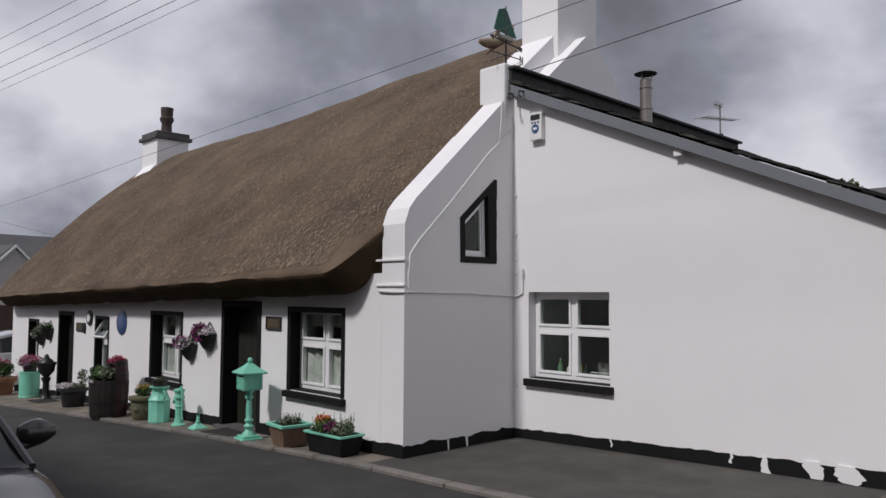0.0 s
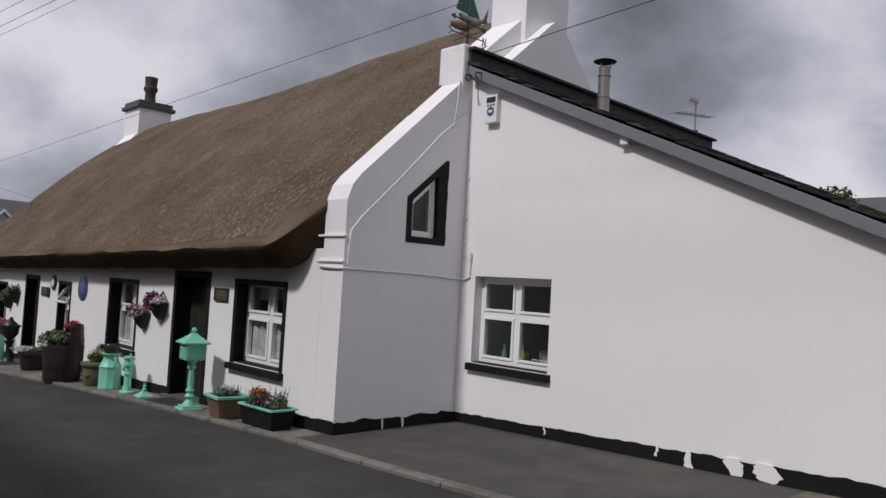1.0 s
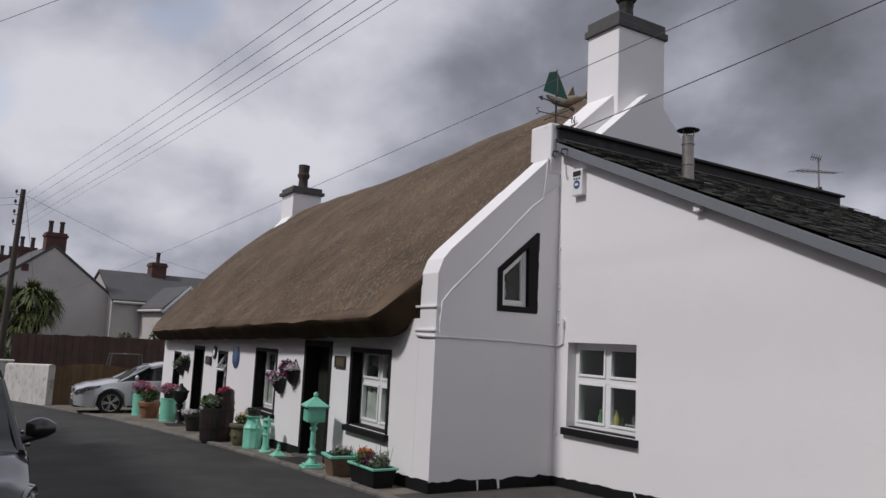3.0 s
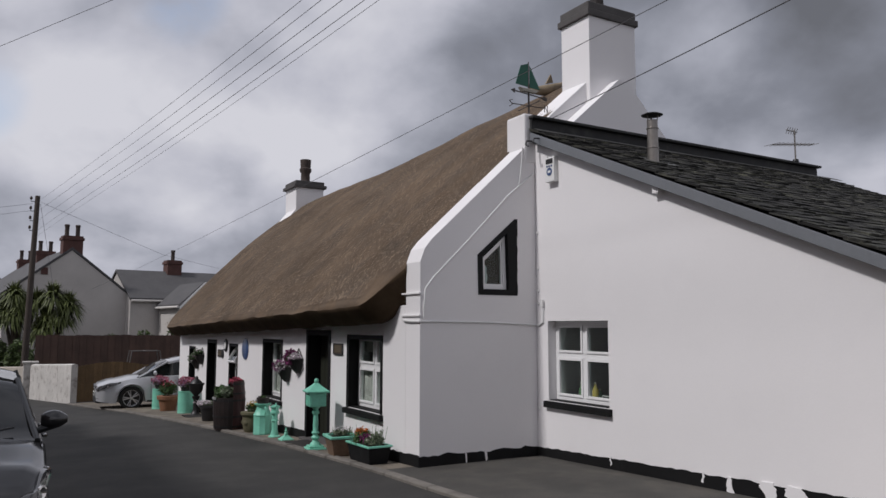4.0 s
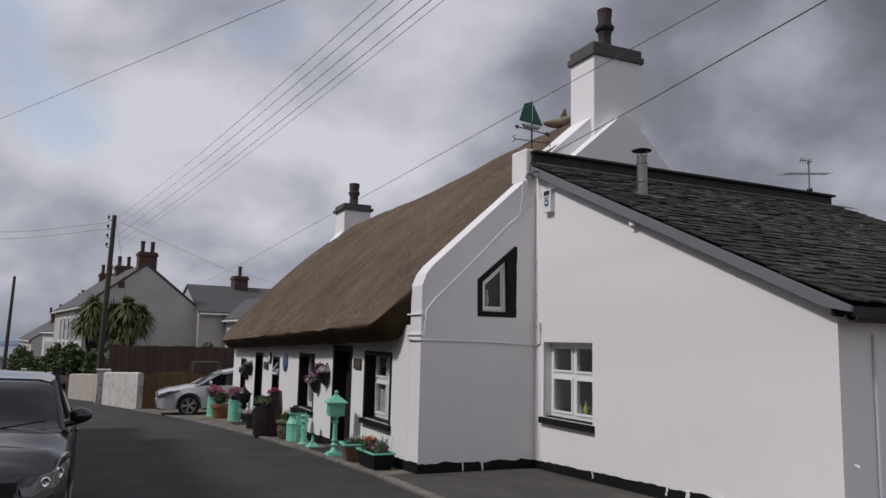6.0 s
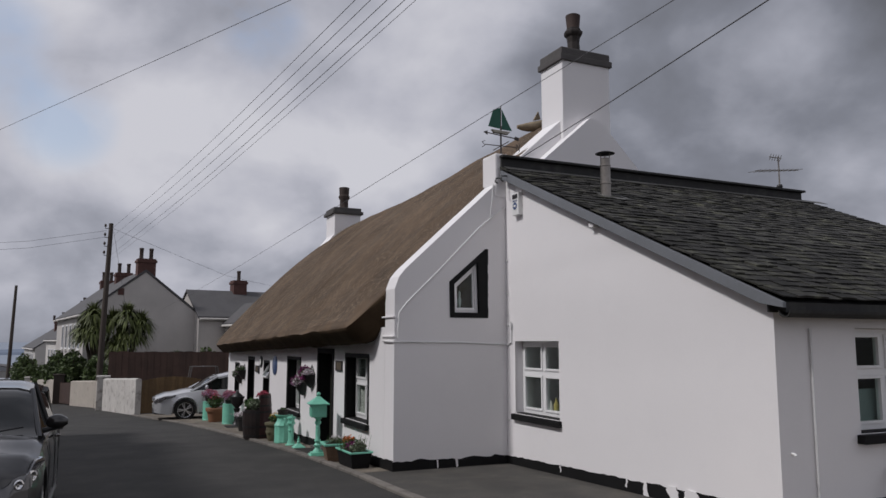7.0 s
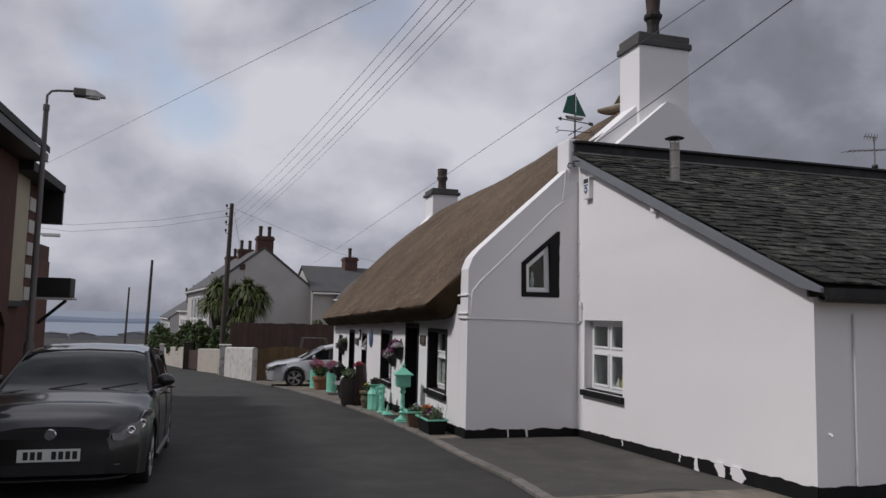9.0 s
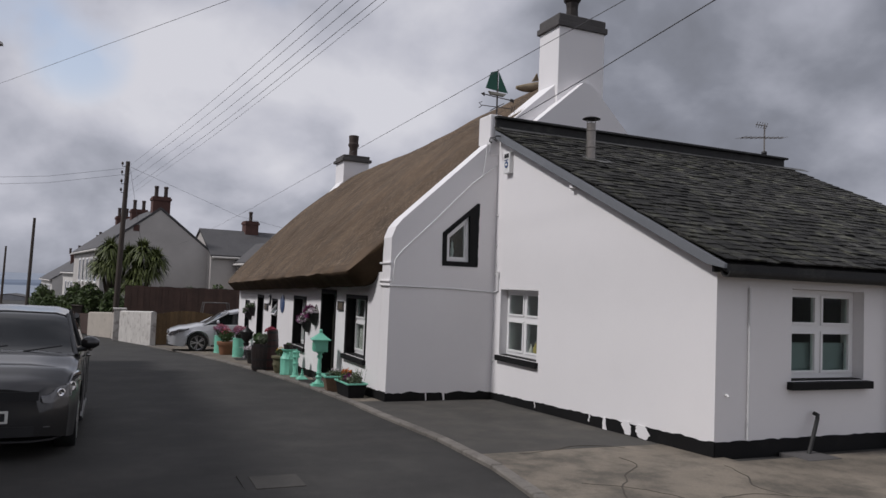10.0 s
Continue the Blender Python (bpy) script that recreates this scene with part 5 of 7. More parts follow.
def small_ornament():
    holder = thing("fountain_ornament", ground_at(-10.16, 5.03) @ Matrix.Diagonal((0.66, 0.66, 0.85, 1)), "small mint-green cast-iron ornament on a square foot", "ornament")
    bm = bmesh.new()
    rings = [[(sx * r, sy * r, z) for sx, sy in ((-1, -1), (1, -1), (1, 1), (-1, 1))] for r, z in ((0.16, 0.0), (0.16, 0.02), (0.11, 0.05), (0.05, 0.09), (0.04, 0.11))]
    loft(bm, rings)
    part("foot", bm, MINT, holder)
    bm = bmesh.new()
    lathe(bm, [(0.04, 0.10), (0.05, 0.13), (0.03, 0.16), (0.045, 0.18), (0.02, 0.2)], seg=14)
    part("stem", bm, MINT, holder, smooth=True)
    for sx in (-1, 1):
        bm = bmesh.new()
        tube(bm, [(sx * 0.015, 0, 0.18), (sx * 0.045, 0, 0.20), (sx * 0.05, 0, 0.25)], 0.016, 8, 0.006)
        part("horn", bm, MINT, holder, smooth=True)


def water_pump():
    holder = thing("water_pump", ground_at(-10.78, 5.03) @ pose(0, 0, 0, 0, 0, -5) @ Matrix.Scale(0.88, 4), "mint-green cast-iron village water pump", "water pump")
    bm = bmesh.new()
    lathe(bm, [(0.12, 0.0), (0.12, 0.02), (0.085, 0.04), (0.07, 0.10), (0.06, 0.14), (0.06, 0.30), (0.075, 0.31), (0.075, 0.33), (0.06, 0.34), (0.06, 0.44), (0.09, 0.46), (0.09, 0.49), (0.075, 0.50), (0.075, 0.56), (0.095, 0.575), (0.095, 0.60), (0.04, 0.62)], seg=20)
    part("barrel", bm, MINT, holder, smooth=True, sharp=45)
    bm = bmesh.new()
    tube(bm, [(-0.05, 0, 0.41), (-0.13, -0.01, 0.42), (-0.19, -0.015, 0.40), (-0.21, -0.015, 0.35)], 0.032, 10, 0.026)
    part("spout", bm, MINT, holder, smooth=True)
    bm = bmesh.new()
    tube(bm, [(0.02, 0, 0.62), (0.08, 0, 0.66), (0.12, 0, 0.58), (0.14, 0, 0.40), (0.13, 0, 0.20), (0.16, 0, 0.12)], 0.014, 8)
    part("handle", bm, MINT, holder, smooth=True)


def churn(x, y, label, plant, seed, h=0.60, topped=True):
    rnd = random.Random(seed)
    holder = thing("milk_churn", ground_at(x, y), label, "milk churn", "milk churns")
    r = 0.158 if topped else 0.20
    bm = bmesh.new()
    if topped:
        lathe(bm, [(r, 0.0), (r * 1.03, 0.01), (r * 1.03, 0.035), (r, 0.045), (r, h * 0.60), (r * 1.05, h * 0.61), (r * 1.05, h * 0.64), (r * 0.98, h * 0.66), (r * 0.70, h * 0.82), (r * 0.68, h * 0.90), (r * 0.95, h * 0.97), (r * 0.97, h), (r * 0.80, h)], seg=10)
    else:
        lathe(bm, [(r, 0.0), (r * 1.03, 0.01), (r * 1.03, 0.035), (r, 0.045), (r, h * 0.96), (r * 1.04, h * 0.97), (r * 1.04, h), (r * 0.9, h)], seg=28)
    part("can", bm, MINT, holder, smooth=True, sharp=25)
    if topped:
        for sx in (-1, 1):
            bm = bmesh.new()
            tube(bm, [(sx * r * 0.98, 0, h * 0.66), (sx * r * 1.18, 0, h * 0.74), (sx * r * 1.12, 0, h * 0.86), (sx * r * 0.8, 0, h * 0.90)], 0.014, 8)
            part("handle", bm, MINT, holder, smooth=True)
    bm = bmesh.new()
    lathe(bm, [(r * 0.62, h - 0.01), (r * 0.66, h + 0.07), (r * 0.72, h + 0.075), (r * 0.72, h + 0.1), (r * 0.6, h + 0.1)], seg=20)
    pot = part("inner_pot", bm, BARREL, holder, "dark plastic pot set in the top", smooth=True, sharp=35)
    bm = bmesh.new()
    lathe(bm, [(r * 0.6, h + 0.08), (0.01, h + 0.085)], seg=16)
    part("soil", bm, SOIL, pot)
    if plant == "pink":
        foliage("leaves", holder, (0, 0, h + 0.18), (0.24, 0.24, 0.12), 260, 0.04, LEAF, rnd, fill=0.0)
        foliage("blossoms", holder, (0, 0, h + 0.26), (0.28, 0.28, 0.14), 330, 0.035, PINK, rnd, "pink blossoms", fill=0.2)
        foliage("blossoms", holder, (0.05, -0.05, h + 0.22), (0.26, 0.26, 0.14), 150, 0.03, LILAC, rnd, "lilac blossoms", fill=0.2)
    else:
        foliage("leaves", holder, (0, 0, h + 0.11), (0.08, 0.08, 0.03), 50, 0.025, LEAF, rnd, fill=0.0)
    return holder


small_ornament()
water_pump()
churn(-11.40, 5.00, "mint-green milk churn with a small dark pot on top", "", 31, h=0.55)
churn(-18.05, 5.00, "mint-green milk churn topped with pink flowers", "pink", 32, h=0.56, topped=False)
churn(-20.35, 4.75, "mint-green milk churn topped with pink and lilac flowers", "pink", 33, h=0.56, topped=False)

rnd = random.Random(40)
urn = turned_pot("stone_urn", -11.95, 4.98, [(0.14, 0), (0.15, 0.02), (0.17, 0.06), (0.19, 0.20), (0.185, 0.28), (0.21, 0.31), (0.225, 0.33), (0.225, 0.37), (0.19, 0.375)], STONEPOT, "olive-brown stone pot with yellow flowers", "plant pot")
for k in range(6):
    a = k * math.pi / 3
    bm = bmesh.new()
    lathe(bm, [(0.02, 0), (0.045, 0.012), (0.02, 0.03)], seg=10)
    for v in bm.verts:
        v.co = pose(0, 0, 0.18, 0, 0, math.degrees(a)) @ (pose(0.18, 0, 0, 0, 90, 0) @ v.co)
    part("boss", bm, STONEPOT, urn, smooth=True)
foliage("leaves", urn, (0, 0, 0.45), (0.15, 0.15, 0.10), 260, 0.03, LEAF, rnd, fill=0.0)
foliage("blossoms", urn, (0.0, 0, 0.52), (0.14, 0.14, 0.07), 60, 0.022, YELLOW, rnd, "yellow blossoms", fill=0.2)
stems(urn, (0, 0, 0.36), 0.1, 0.2, 14, rnd)


def cut_barrel():
    """A barrel whose staves are sawn short on the road side, so that the plants show."""
    rnd = random.Random(41)
    holder = thing("barrel_planter", ground_at(-12.86, 4.77), "dark wooden barrel sawn low at the front, planted with flowers", "barrel")
    r, full, low, staves = 0.31, 0.94, 0.62, 22

    def bulge(z):
        return r * (0.84 + 0.16 * math.sin(math.pi * (0.10 + 0.80 * z / full)))

    def is_tall(a):
        return math.sin(a + 0.15) > 0.05

    for k in range(staves):
        bm = bmesh.new()
        a0, a1 = 2 * math.pi * k / staves + 0.006, 2 * math.pi * (k + 1) / staves - 0.006
        tall = is_tall((a0 + a1) / 2)
        h = (full if tall else low) + rnd.uniform(-0.006, 0.006)
        rings = []
        for q in range(8):
            z = h * q / 7
            ro, ri = bulge(z), bulge(z) - 0.024
            rings.append([(ro * math.cos(a0), ro * math.sin(a0), z), (ro * math.cos(a1), ro * math.sin(a1), z), (ri * math.cos(a1), ri * math.sin(a1), z), (ri * math.cos(a0), ri * math.sin(a0), z)])
        loft(bm, rings)
        part("stave", bm, REDWOOD if tall else BARREL, holder, "tall oxblood-stained stave" if tall else "")
    for z, whole in ((0.07, True), (0.26, True), (0.57, True), (0.70, False), (0.88, False)):
        arc = [2 * math.pi * k / 44 for k in range(45)]
        arc = arc if whole else [a for a in arc if is_tall(a)]
        bm = bmesh.new()
        loft(bm, [[((bulge(z + dz) + out) * math.cos(a), (bulge(z + dz) + out) * math.sin(a), z + dz) for dz, out in ((-0.018, 0.001), (-0.018, 0.005), (0.018, 0.005), (0.018, 0.001))] for a in arc])
        part("hoop", bm, IRON, holder, "dark iron hoop", smooth=True, sharp=50)
    bm = bmesh.new()
    lathe(bm, [(r * 0.84, low - 0.10), (0.3 * r, low - 0.05), (0.01, low - 0.05)], seg=20)
    part("soil", bm, SOIL, holder)
    bm = bmesh.new()
    box(bm, -0.10, 0.12, -bulge(low) - 0.004, -bulge(low) + 0.02, low - 0.035, low + 0.004)
    part("metal_tag", bm, GALV_TAG, holder, "pale metal strip")
    foliage("leaves", holder, (-0.10, -0.10, low + 0.10), (0.24, 0.20, 0.15), 620, 0.04, LEAF, rnd, fill=0.0)
    foliage("leaves", holder, (0.08, -0.05, low + 0.10), (0.2, 0.2, 0.14), 260, 0.035, LEAF_GREY, rnd, fill=0.0)
    foliage("blossoms", holder, (0.02, 0.12, full - 0.01), (0.2, 0.15, 0.09), 210, 0.032, RED, rnd, "pinkish red blossoms", fill=0.0)


GALV_TAG = surface("pale_metal_strip", (0.4, 0.4, 0.4), 0.5, metal=0.4, vary=0.2)
cut_barrel()
rnd = random.Random(43)

bowl = turned_pot("black_bowl_planter", -15.1, 4.95, [(0.18, 0), (0.19, 0.02), (0.23, 0.28), (0.26, 0.30), (0.26, 0.35), (0.23, 0.35)], IRON, "black round planter with small white flowers", "plant pot")
foliage("leaves", bowl, (0, 0, 0.38), (0.26, 0.26, 0.07), 300, 0.035, LEAF_GREY, rnd, fill=0.0)
foliage("blossoms", bowl, (-0.05, -0.12, 0.40), (0.30, 0.26, 0.06), 300, 0.025, WHITE_FLOWER, rnd, "white blossoms", fill=0.0)
foliage("leaves", bowl, (0.1, 0.12, 0.56), (0.12, 0.12, 0.2), 200, 0.03, LEAF_GREY, rnd, fill=0.0)


def iron_stand_pot():
    holder = thing("iron_urn", ground_at(-17.0, 5.02) @ Matrix.Diagonal((0.8, 0.8, 0.9, 1)), "black cast-iron urn on a tall pedestal", "urn")
    bm = bmesh.new()
    lathe(bm, [(0.17, 0), (0.17, 0.03), (0.12, 0.06), (0.08, 0.14), (0.07, 0.40), (0.10, 0.46), (0.12, 0.52)], seg=20)
    part("pedestal", bm, IRON, holder, smooth=True, sharp=45)
    bm = bmesh.new()
    lathe(bm, [(0.06, 0.52), (0.08, 0.55), (0.19, 0.66), (0.21, 0.80), (0.24, 0.84), (0.24, 0.87), (0.2, 0.87)], seg=24)
    part("bowl", bm, IRON, holder, smooth=True, sharp=45)
    bm = bmesh.new()
    lathe(bm, [(0.19, 0.86), (0.15, 0.92), (0.06, 0.98), (0.05, 1.03), (0.02, 1.06)], seg=20)
    part("lid", bm, IRON, holder, smooth=True)
    mat_ = bmesh.new()
    box(mat_, -0.32, 0.32, -0.2, 0.2, 0, 0.015)
    for v in mat_.verts:
        v.co = ground_at(-9.42, 5.06) @ v.co
    tagged(part("door_mat", mat_, surface("dark_door_mat", (0.02, 0.018, 0.016), 0.95, vary=0.4, grain=80, bump=1.0)), "dark worn door mat on the pavement", "door mat", "door mats")
    mat_ = bmesh.new()
    box(mat_, -0.35, 0.35, -0.22, 0.22, 0, 0.015)
    for v in mat_.verts:
        v.co = ground_at(-16.7, 4.92) @ v.co
    tagged(part("door_mat", mat_, bpy.data.materials["dark_door_mat"]), "dark worn door mat by the far door", "door mat", "door mats")


iron_stand_pot()
clay = turned_pot("terracotta_pot", -19.35, 4.80, [(0.19, 0), (0.2, 0.02), (0.25, 0.30), (0.29, 0.31), (0.30, 0.40), (0.26, 0.40)], TERRACOTTA, "terracotta pot with tall leafy plants and red flowers", "plant pot")
foliage("leaves", clay, (0, 0, 0.58), (0.26, 0.26, 0.22), 500, 0.045, LEAF, rnd, fill=0.0)
foliage("blossoms", clay, (0, 0, 0.70), (0.2, 0.2, 0.14), 90, 0.035, RED, rnd, "red blossoms", fill=0.2)


def wall_basket(x, z, colours, seed, label):
    rnd = random.Random(seed)
    holder = thing("wall_basket", pose(x, FRONT, z), label, "hanging basket", "wall baskets")
    bm = bmesh.new()
    n = 12
    rings = []
    for q in range(6):
        t = q / 5
        r = 0.05 + 0.16 * t ** 0.7
        rings.append([(r * math.cos(a), -r * 1.05 * math.sin(a) - 0.004, -0.26 + 0.26 * t) for a in [math.pi * k / n for k in range(n + 1)]])
    loft(bm, rings)
    part("trough", bm, IRON, holder, "black half-round trough", smooth=True, sharp=50)
    bm = bmesh.new()
    tube(bm, [(-0.2, -0.01, 0.0), (0, -0.015, 0.17), (0.2, -0.01, 0.0)], 0.010, 6)
    part("back_bracket", bm, IRON, holder)
    foliage("leaves", holder, (0, -0.12, 0.03), (0.22, 0.16, 0.10), 200, 0.035, LEAF, rnd, fill=0.0)
    for m, lab, dx, dz, spread, count in colours:
        foliage("blossoms", holder, (dx, -0.14, dz), (spread, 0.15, spread * 0.75), count, 0.032, m, rnd, lab, droop=0.05, fill=0.2)
    return holder


wall_basket(-11.08, 0.98, [(PURPLE, "deep purple blossoms", -0.14, 0.05, 0.14, 150), (LILAC, "pale lilac blossoms", 0.02, 0.04, 0.16, 230), (WHITE_FLOWER, "white blossoms", 0.06, 0.02, 0.15, 170)], 51, "black wall basket with lilac and white flowers")
wall_basket(-10.48, 1.16, [(PURPLE, "deep purple blossoms", -0.05, 0.03, 0.22, 520), (WHITE_FLOWER, "white blossoms", 0.15, 0.06, 0.09, 90), (LILAC, "pale lilac blossoms", 0.12, 0.05, 0.10, 50)], 52, "black wall basket with purple and pale pink flowers")
wall_basket(-18.40, 0.84, [(LEAF_GREY, "", 0.0, 0.04, 0.19, 200), (WHITE_FLOWER, "white blossoms", 0.0, 0.03, 0.17, 70)], 53, "black wall basket with white flowers by the far window")
wall_basket(-17.90, 0.98, [(LEAF_GREY, "", 0.0, 0.04, 0.19, 200), (LILAC, "lilac blossoms", 0.0, 0.03, 0.17, 40), (WHITE_FLOWER, "white blossoms", 0.0, 0.05, 0.16, 50)], 54, "black wall basket with pale flowers by the far door")

# ---- vehicles ----
TYRE = surface("tyre_rubber", (0.012, 0.012, 0.012), 0.85, vary=0.2, bump=0.2)
ALLOY = surface("alloy_wheel", (0.55, 0.55, 0.56), 0.3, metal=0.9, vary=0.08, bump=0.0)
CAR_GLASS = surface("tinted_car_glass", (0.010, 0.012, 0.012), 0.04, vary=0.05, bump=0.0, spec=0.7)
CAR_TRIM = surface("black_car_trim", (0.012, 0.012, 0.013), 0.45, vary=0.15, bump=0.05)
LENS = surface("headlamp_lens", (0.075, 0.075, 0.08), 0.10, metal=0.3, vary=0.15, grain=30, bump=0.1, coat=1.0)
CHROME = surface("chrome", (0.75, 0.75, 0.76), 0.12, metal=1.0, vary=0.05, bump=0.0)
PLATE_WHITE = surface("number_plate_white", (0.72, 0.72, 0.68), 0.4, vary=0.05, bump=0.0)


def car_paint(name, colour, metal=0.5):
    return surface(name, colour, 0.32, metal=metal, vary=0.05, grain=200, blotch=2, bump=0.0, coat=1.0)


def blend(table, t):
    for (a, va), (b, vb) in zip(table, table[1:]):
        if t <= b:
            f = (t - a) / (b - a)
            f = f * f * (3 - 2 * f)
            return va + (vb - va) * f
    return table[-1][1]


def car(m, paint, label, L, W, shape, wheel_r=0.31, group="parked cars", plate=True, fine=True):
    """A hatchback standing along local -x from its nose at x = 0. shape: belt, roof and width by share of the length."""
    holder = thing("car", m, label, "car", group)
    axles = (shape["front"], L - shape["rear"])
    hw = W / 2

    def half(t):
        return hw * blend(shape["plan"], t)

    def belt(t):
        return blend(shape["belt"], t)

    n = 64 if fine else 36
    rings = []
    for k in range(n + 1):
        t = k / n
        x = t * L
        low = 0.20 + 0.06 * max(0, 1 - t * 12) + 0.08 * max(0, 1 - (1 - t) * 12)
        arch = 0.0
        for ax in axles:
            d = abs(x - ax)
            R = wheel_r + 0.06
            if d < R:
                arch = max(arch, wheel_r + math.sqrt(R * R - d * d))
        b = belt(t)
        h = half(t)
        z1 = max(low, arch)
        crown = 0.035
        prof = [(0, low), (h * 0.72, low), (h * 0.74, z1), (h * 0.985, z1), (h, max(z1 + 0.01, 0.45)), (h * 0.99, max(z1 + 0.02, b - 0.20)), (h * 0.955, max(z1 + 0.03, b - 0.04)), (h * 0.86, b), (h * 0.45, b + crown * 0.8), (0, b + crown)]
        ring_ = [(-x, y, z) for y, z in prof] + [(-x, -y, z) for y, z in prof[-2:0:-1]]
        rings.append(ring_)
    bm = bmesh.new()
    loft(bm, rings)
    body = part("body", bm, paint, holder, smooth=True, sharp=32)
    # glasshouse
    g0, g1 = shape["glass"]
    rings, roofs = [], []
    m_ = 30
    for k in range(m_ + 1):
        t = g0 + (g1 - g0) * k / m_
        b = belt(t) + 0.0
        top = blend(shape["roof"], t)
        f = max(0.02, (top - b))
        h0 = half(t) * 0.90
        h1 = max(0.3, h0 - 0.36 * f)
        x = -t * L
        rings.append([(x, -h0, b - 0.02), (x, -h1, top - 0.03 * min(1, f * 4)), (x, -h1 * 0.8, top), (x, 0, top + 0.015), (x, h1 * 0.8, top), (x, h1, top - 0.03 * min(1, f * 4)), (x, h0, b - 0.02), (x, 0, b - 0.03)])
    bm = bmesh.new()
    loft(bm, rings)
    part("glasshouse", bm, CAR_GLASS, holder, "dark tinted windows", smooth=True, sharp=35)
    # roof skin
    r0, r1 = shape["roof_span"]
    rows = []
    for k in range(15):
        t = r0 + (r1 - r0) * k / 14
        b, top = belt(t), blend(shape["roof"], t)
        h1 = max(0.3, half(t) * 0.90 - 0.36 * (top - b)) + 0.012
        x = -t * L
        rows.append([(x, -h1 - 0.012, top - 0.085), (x, -h1, top - 0.02), (x, -h1 * 0.8, top + 0.014), (x, 0, top + 0.03), (x, h1 * 0.8, top + 0.014), (x, h1, top - 0.02), (x, h1 + 0.012, top - 0.085), (x, h1 - 0.03, top - 0.03), (x, 0, top - 0.01), (x, -h1 + 0.03, top - 0.03)])
    bm = bmesh.new()
    loft(bm, rows)
    part("roof", bm, paint, holder, smooth=True, sharp=40)
    # pillars
    for side in (-1, 1):
        for (ta, tb, w) in shape["pillars"]:
            pts = []
            for q in range(6):
                t = ta + (tb - ta) * q / 5
                b, top = belt(t), blend(shape["roof"], t)
                f = q / 5
                zb = belt(ta) + (blend(shape["roof"], tb) - belt(ta)) * f
                h0 = half(ta) * 0.90
                h1 = max(0.3, half(tb) * 0.90 - 0.36 * (blend(shape["roof"], tb) - belt(tb)))
                pts.append((-t * L, side * (h0 + (h1 - h0) * f + 0.006), zb - 0.012))
            bm = bmesh.new()
            tube(bm, pts, w, 8)
            part("pillar", bm, paint if w > 0.024 else CAR_TRIM, holder, smooth=True)
    # wheels
    for ax in axles:
        for side in (-1, 1):
            bm = bmesh.new()
            lathe(bm, [(wheel_r * 0.66, -0.09), (wheel_r * 0.95, -0.095), (wheel_r, -0.07), (wheel_r, 0.07), (wheel_r * 0.95, 0.095), (wheel_r * 0.66, 0.09)], seg=28)
            t_ = pose(-ax, side * (hw - 0.12), wheel_r, 90 * -side, 0, 0)
            for v in bm.verts:
                v.co = t_ @ v.co
            wheel = part("wheel", bm, TYRE, holder, "black tyre on an alloy rim", smooth=True, sharp=45)
            bm = bmesh.new()
            lathe(bm, [(wheel_r * 0.60, 0.05), (wheel_r * 0.67, 0.093), (wheel_r * 0.70, 0.097), (wheel_r * 0.66, 0.088), (wheel_r * 0.62, 0.06)], seg=28)
            lathe(bm, [(0.05, 0.04), (0.055, 0.088), (0.02, 0.094)], seg=14)
            for q in range(5):
                a = 2 * math.pi * q / 5
                for da in (-0.13, 0.13):
                    tube(bm, [(0.04 * math.cos(a + da), 0.04 * math.sin(a + da), 0.075), (wheel_r * 0.64 * math.cos(a + da * 1.2), wheel_r * 0.64 * math.sin(a + da * 1.2), 0.082)], 0.02, 6)
            for v in bm.verts:
                v.co = t_ @ v.co
            part("rim", bm, ALLOY, wheel, "silver alloy rim", smooth=True)
    for ax in axles:
        bm = bmesh.new()
        box(bm, -ax - 0.33, -ax + 0.33, -hw * 0.7, hw * 0.7, 0.25, 0.62)
        part("wheel_housing", bm, CAR_TRIM, holder)
    # front: grille, lamps, bumper intake, badge, plate
    zf = belt(0.02)
    def on_nose(y, out=0.0):
        """How far back the nose lies at that share of the width."""
        t = 0.0
        for q in range(60):
            if half(q / 200) * 0.97 >= abs(y):
                t = q / 200
                break
        return -t * L + out

    def nose_panel(name, y0, y1, z0, z1, material, out, parent=holder, label="", seg=10, slant=0.0):
        bm = bmesh.new()
        cols = []
        for q in range(seg + 1):
            y = y0 + (y1 - y0) * q / seg
            x = on_nose(y, out)
            cols.append([(x - 0.08, y, z0), (x, y, z0 + 0.01), (x - slant, y, z1 - 0.01), (x - 0.08 - slant, y, z1)])
        loft(bm, cols)
        return part(name, bm, material, parent, label, smooth=True, sharp=40)

    nose_panel("grille", -hw * 0.60, hw * 0.60, zf - 0.145, zf - 0.045, CAR_TRIM, 0.012, label="black upper grille")
    for dz in (0.075, 0.11):
        nose_panel("grille_bar", -hw * 0.58, hw * 0.58, zf - dz - 0.014, zf - dz, CHROME if shape.get("chrome") else CAR_TRIM, 0.018)
    nose_panel("lower_intake", -hw * 0.62, hw * 0.62, 0.25, 0.36, CAR_TRIM, 0.012, label="black lower intake")
    nose_panel("bumper_lip", -hw * 0.94, hw * 0.94, 0.20, 0.235, CAR_TRIM, 0.018)
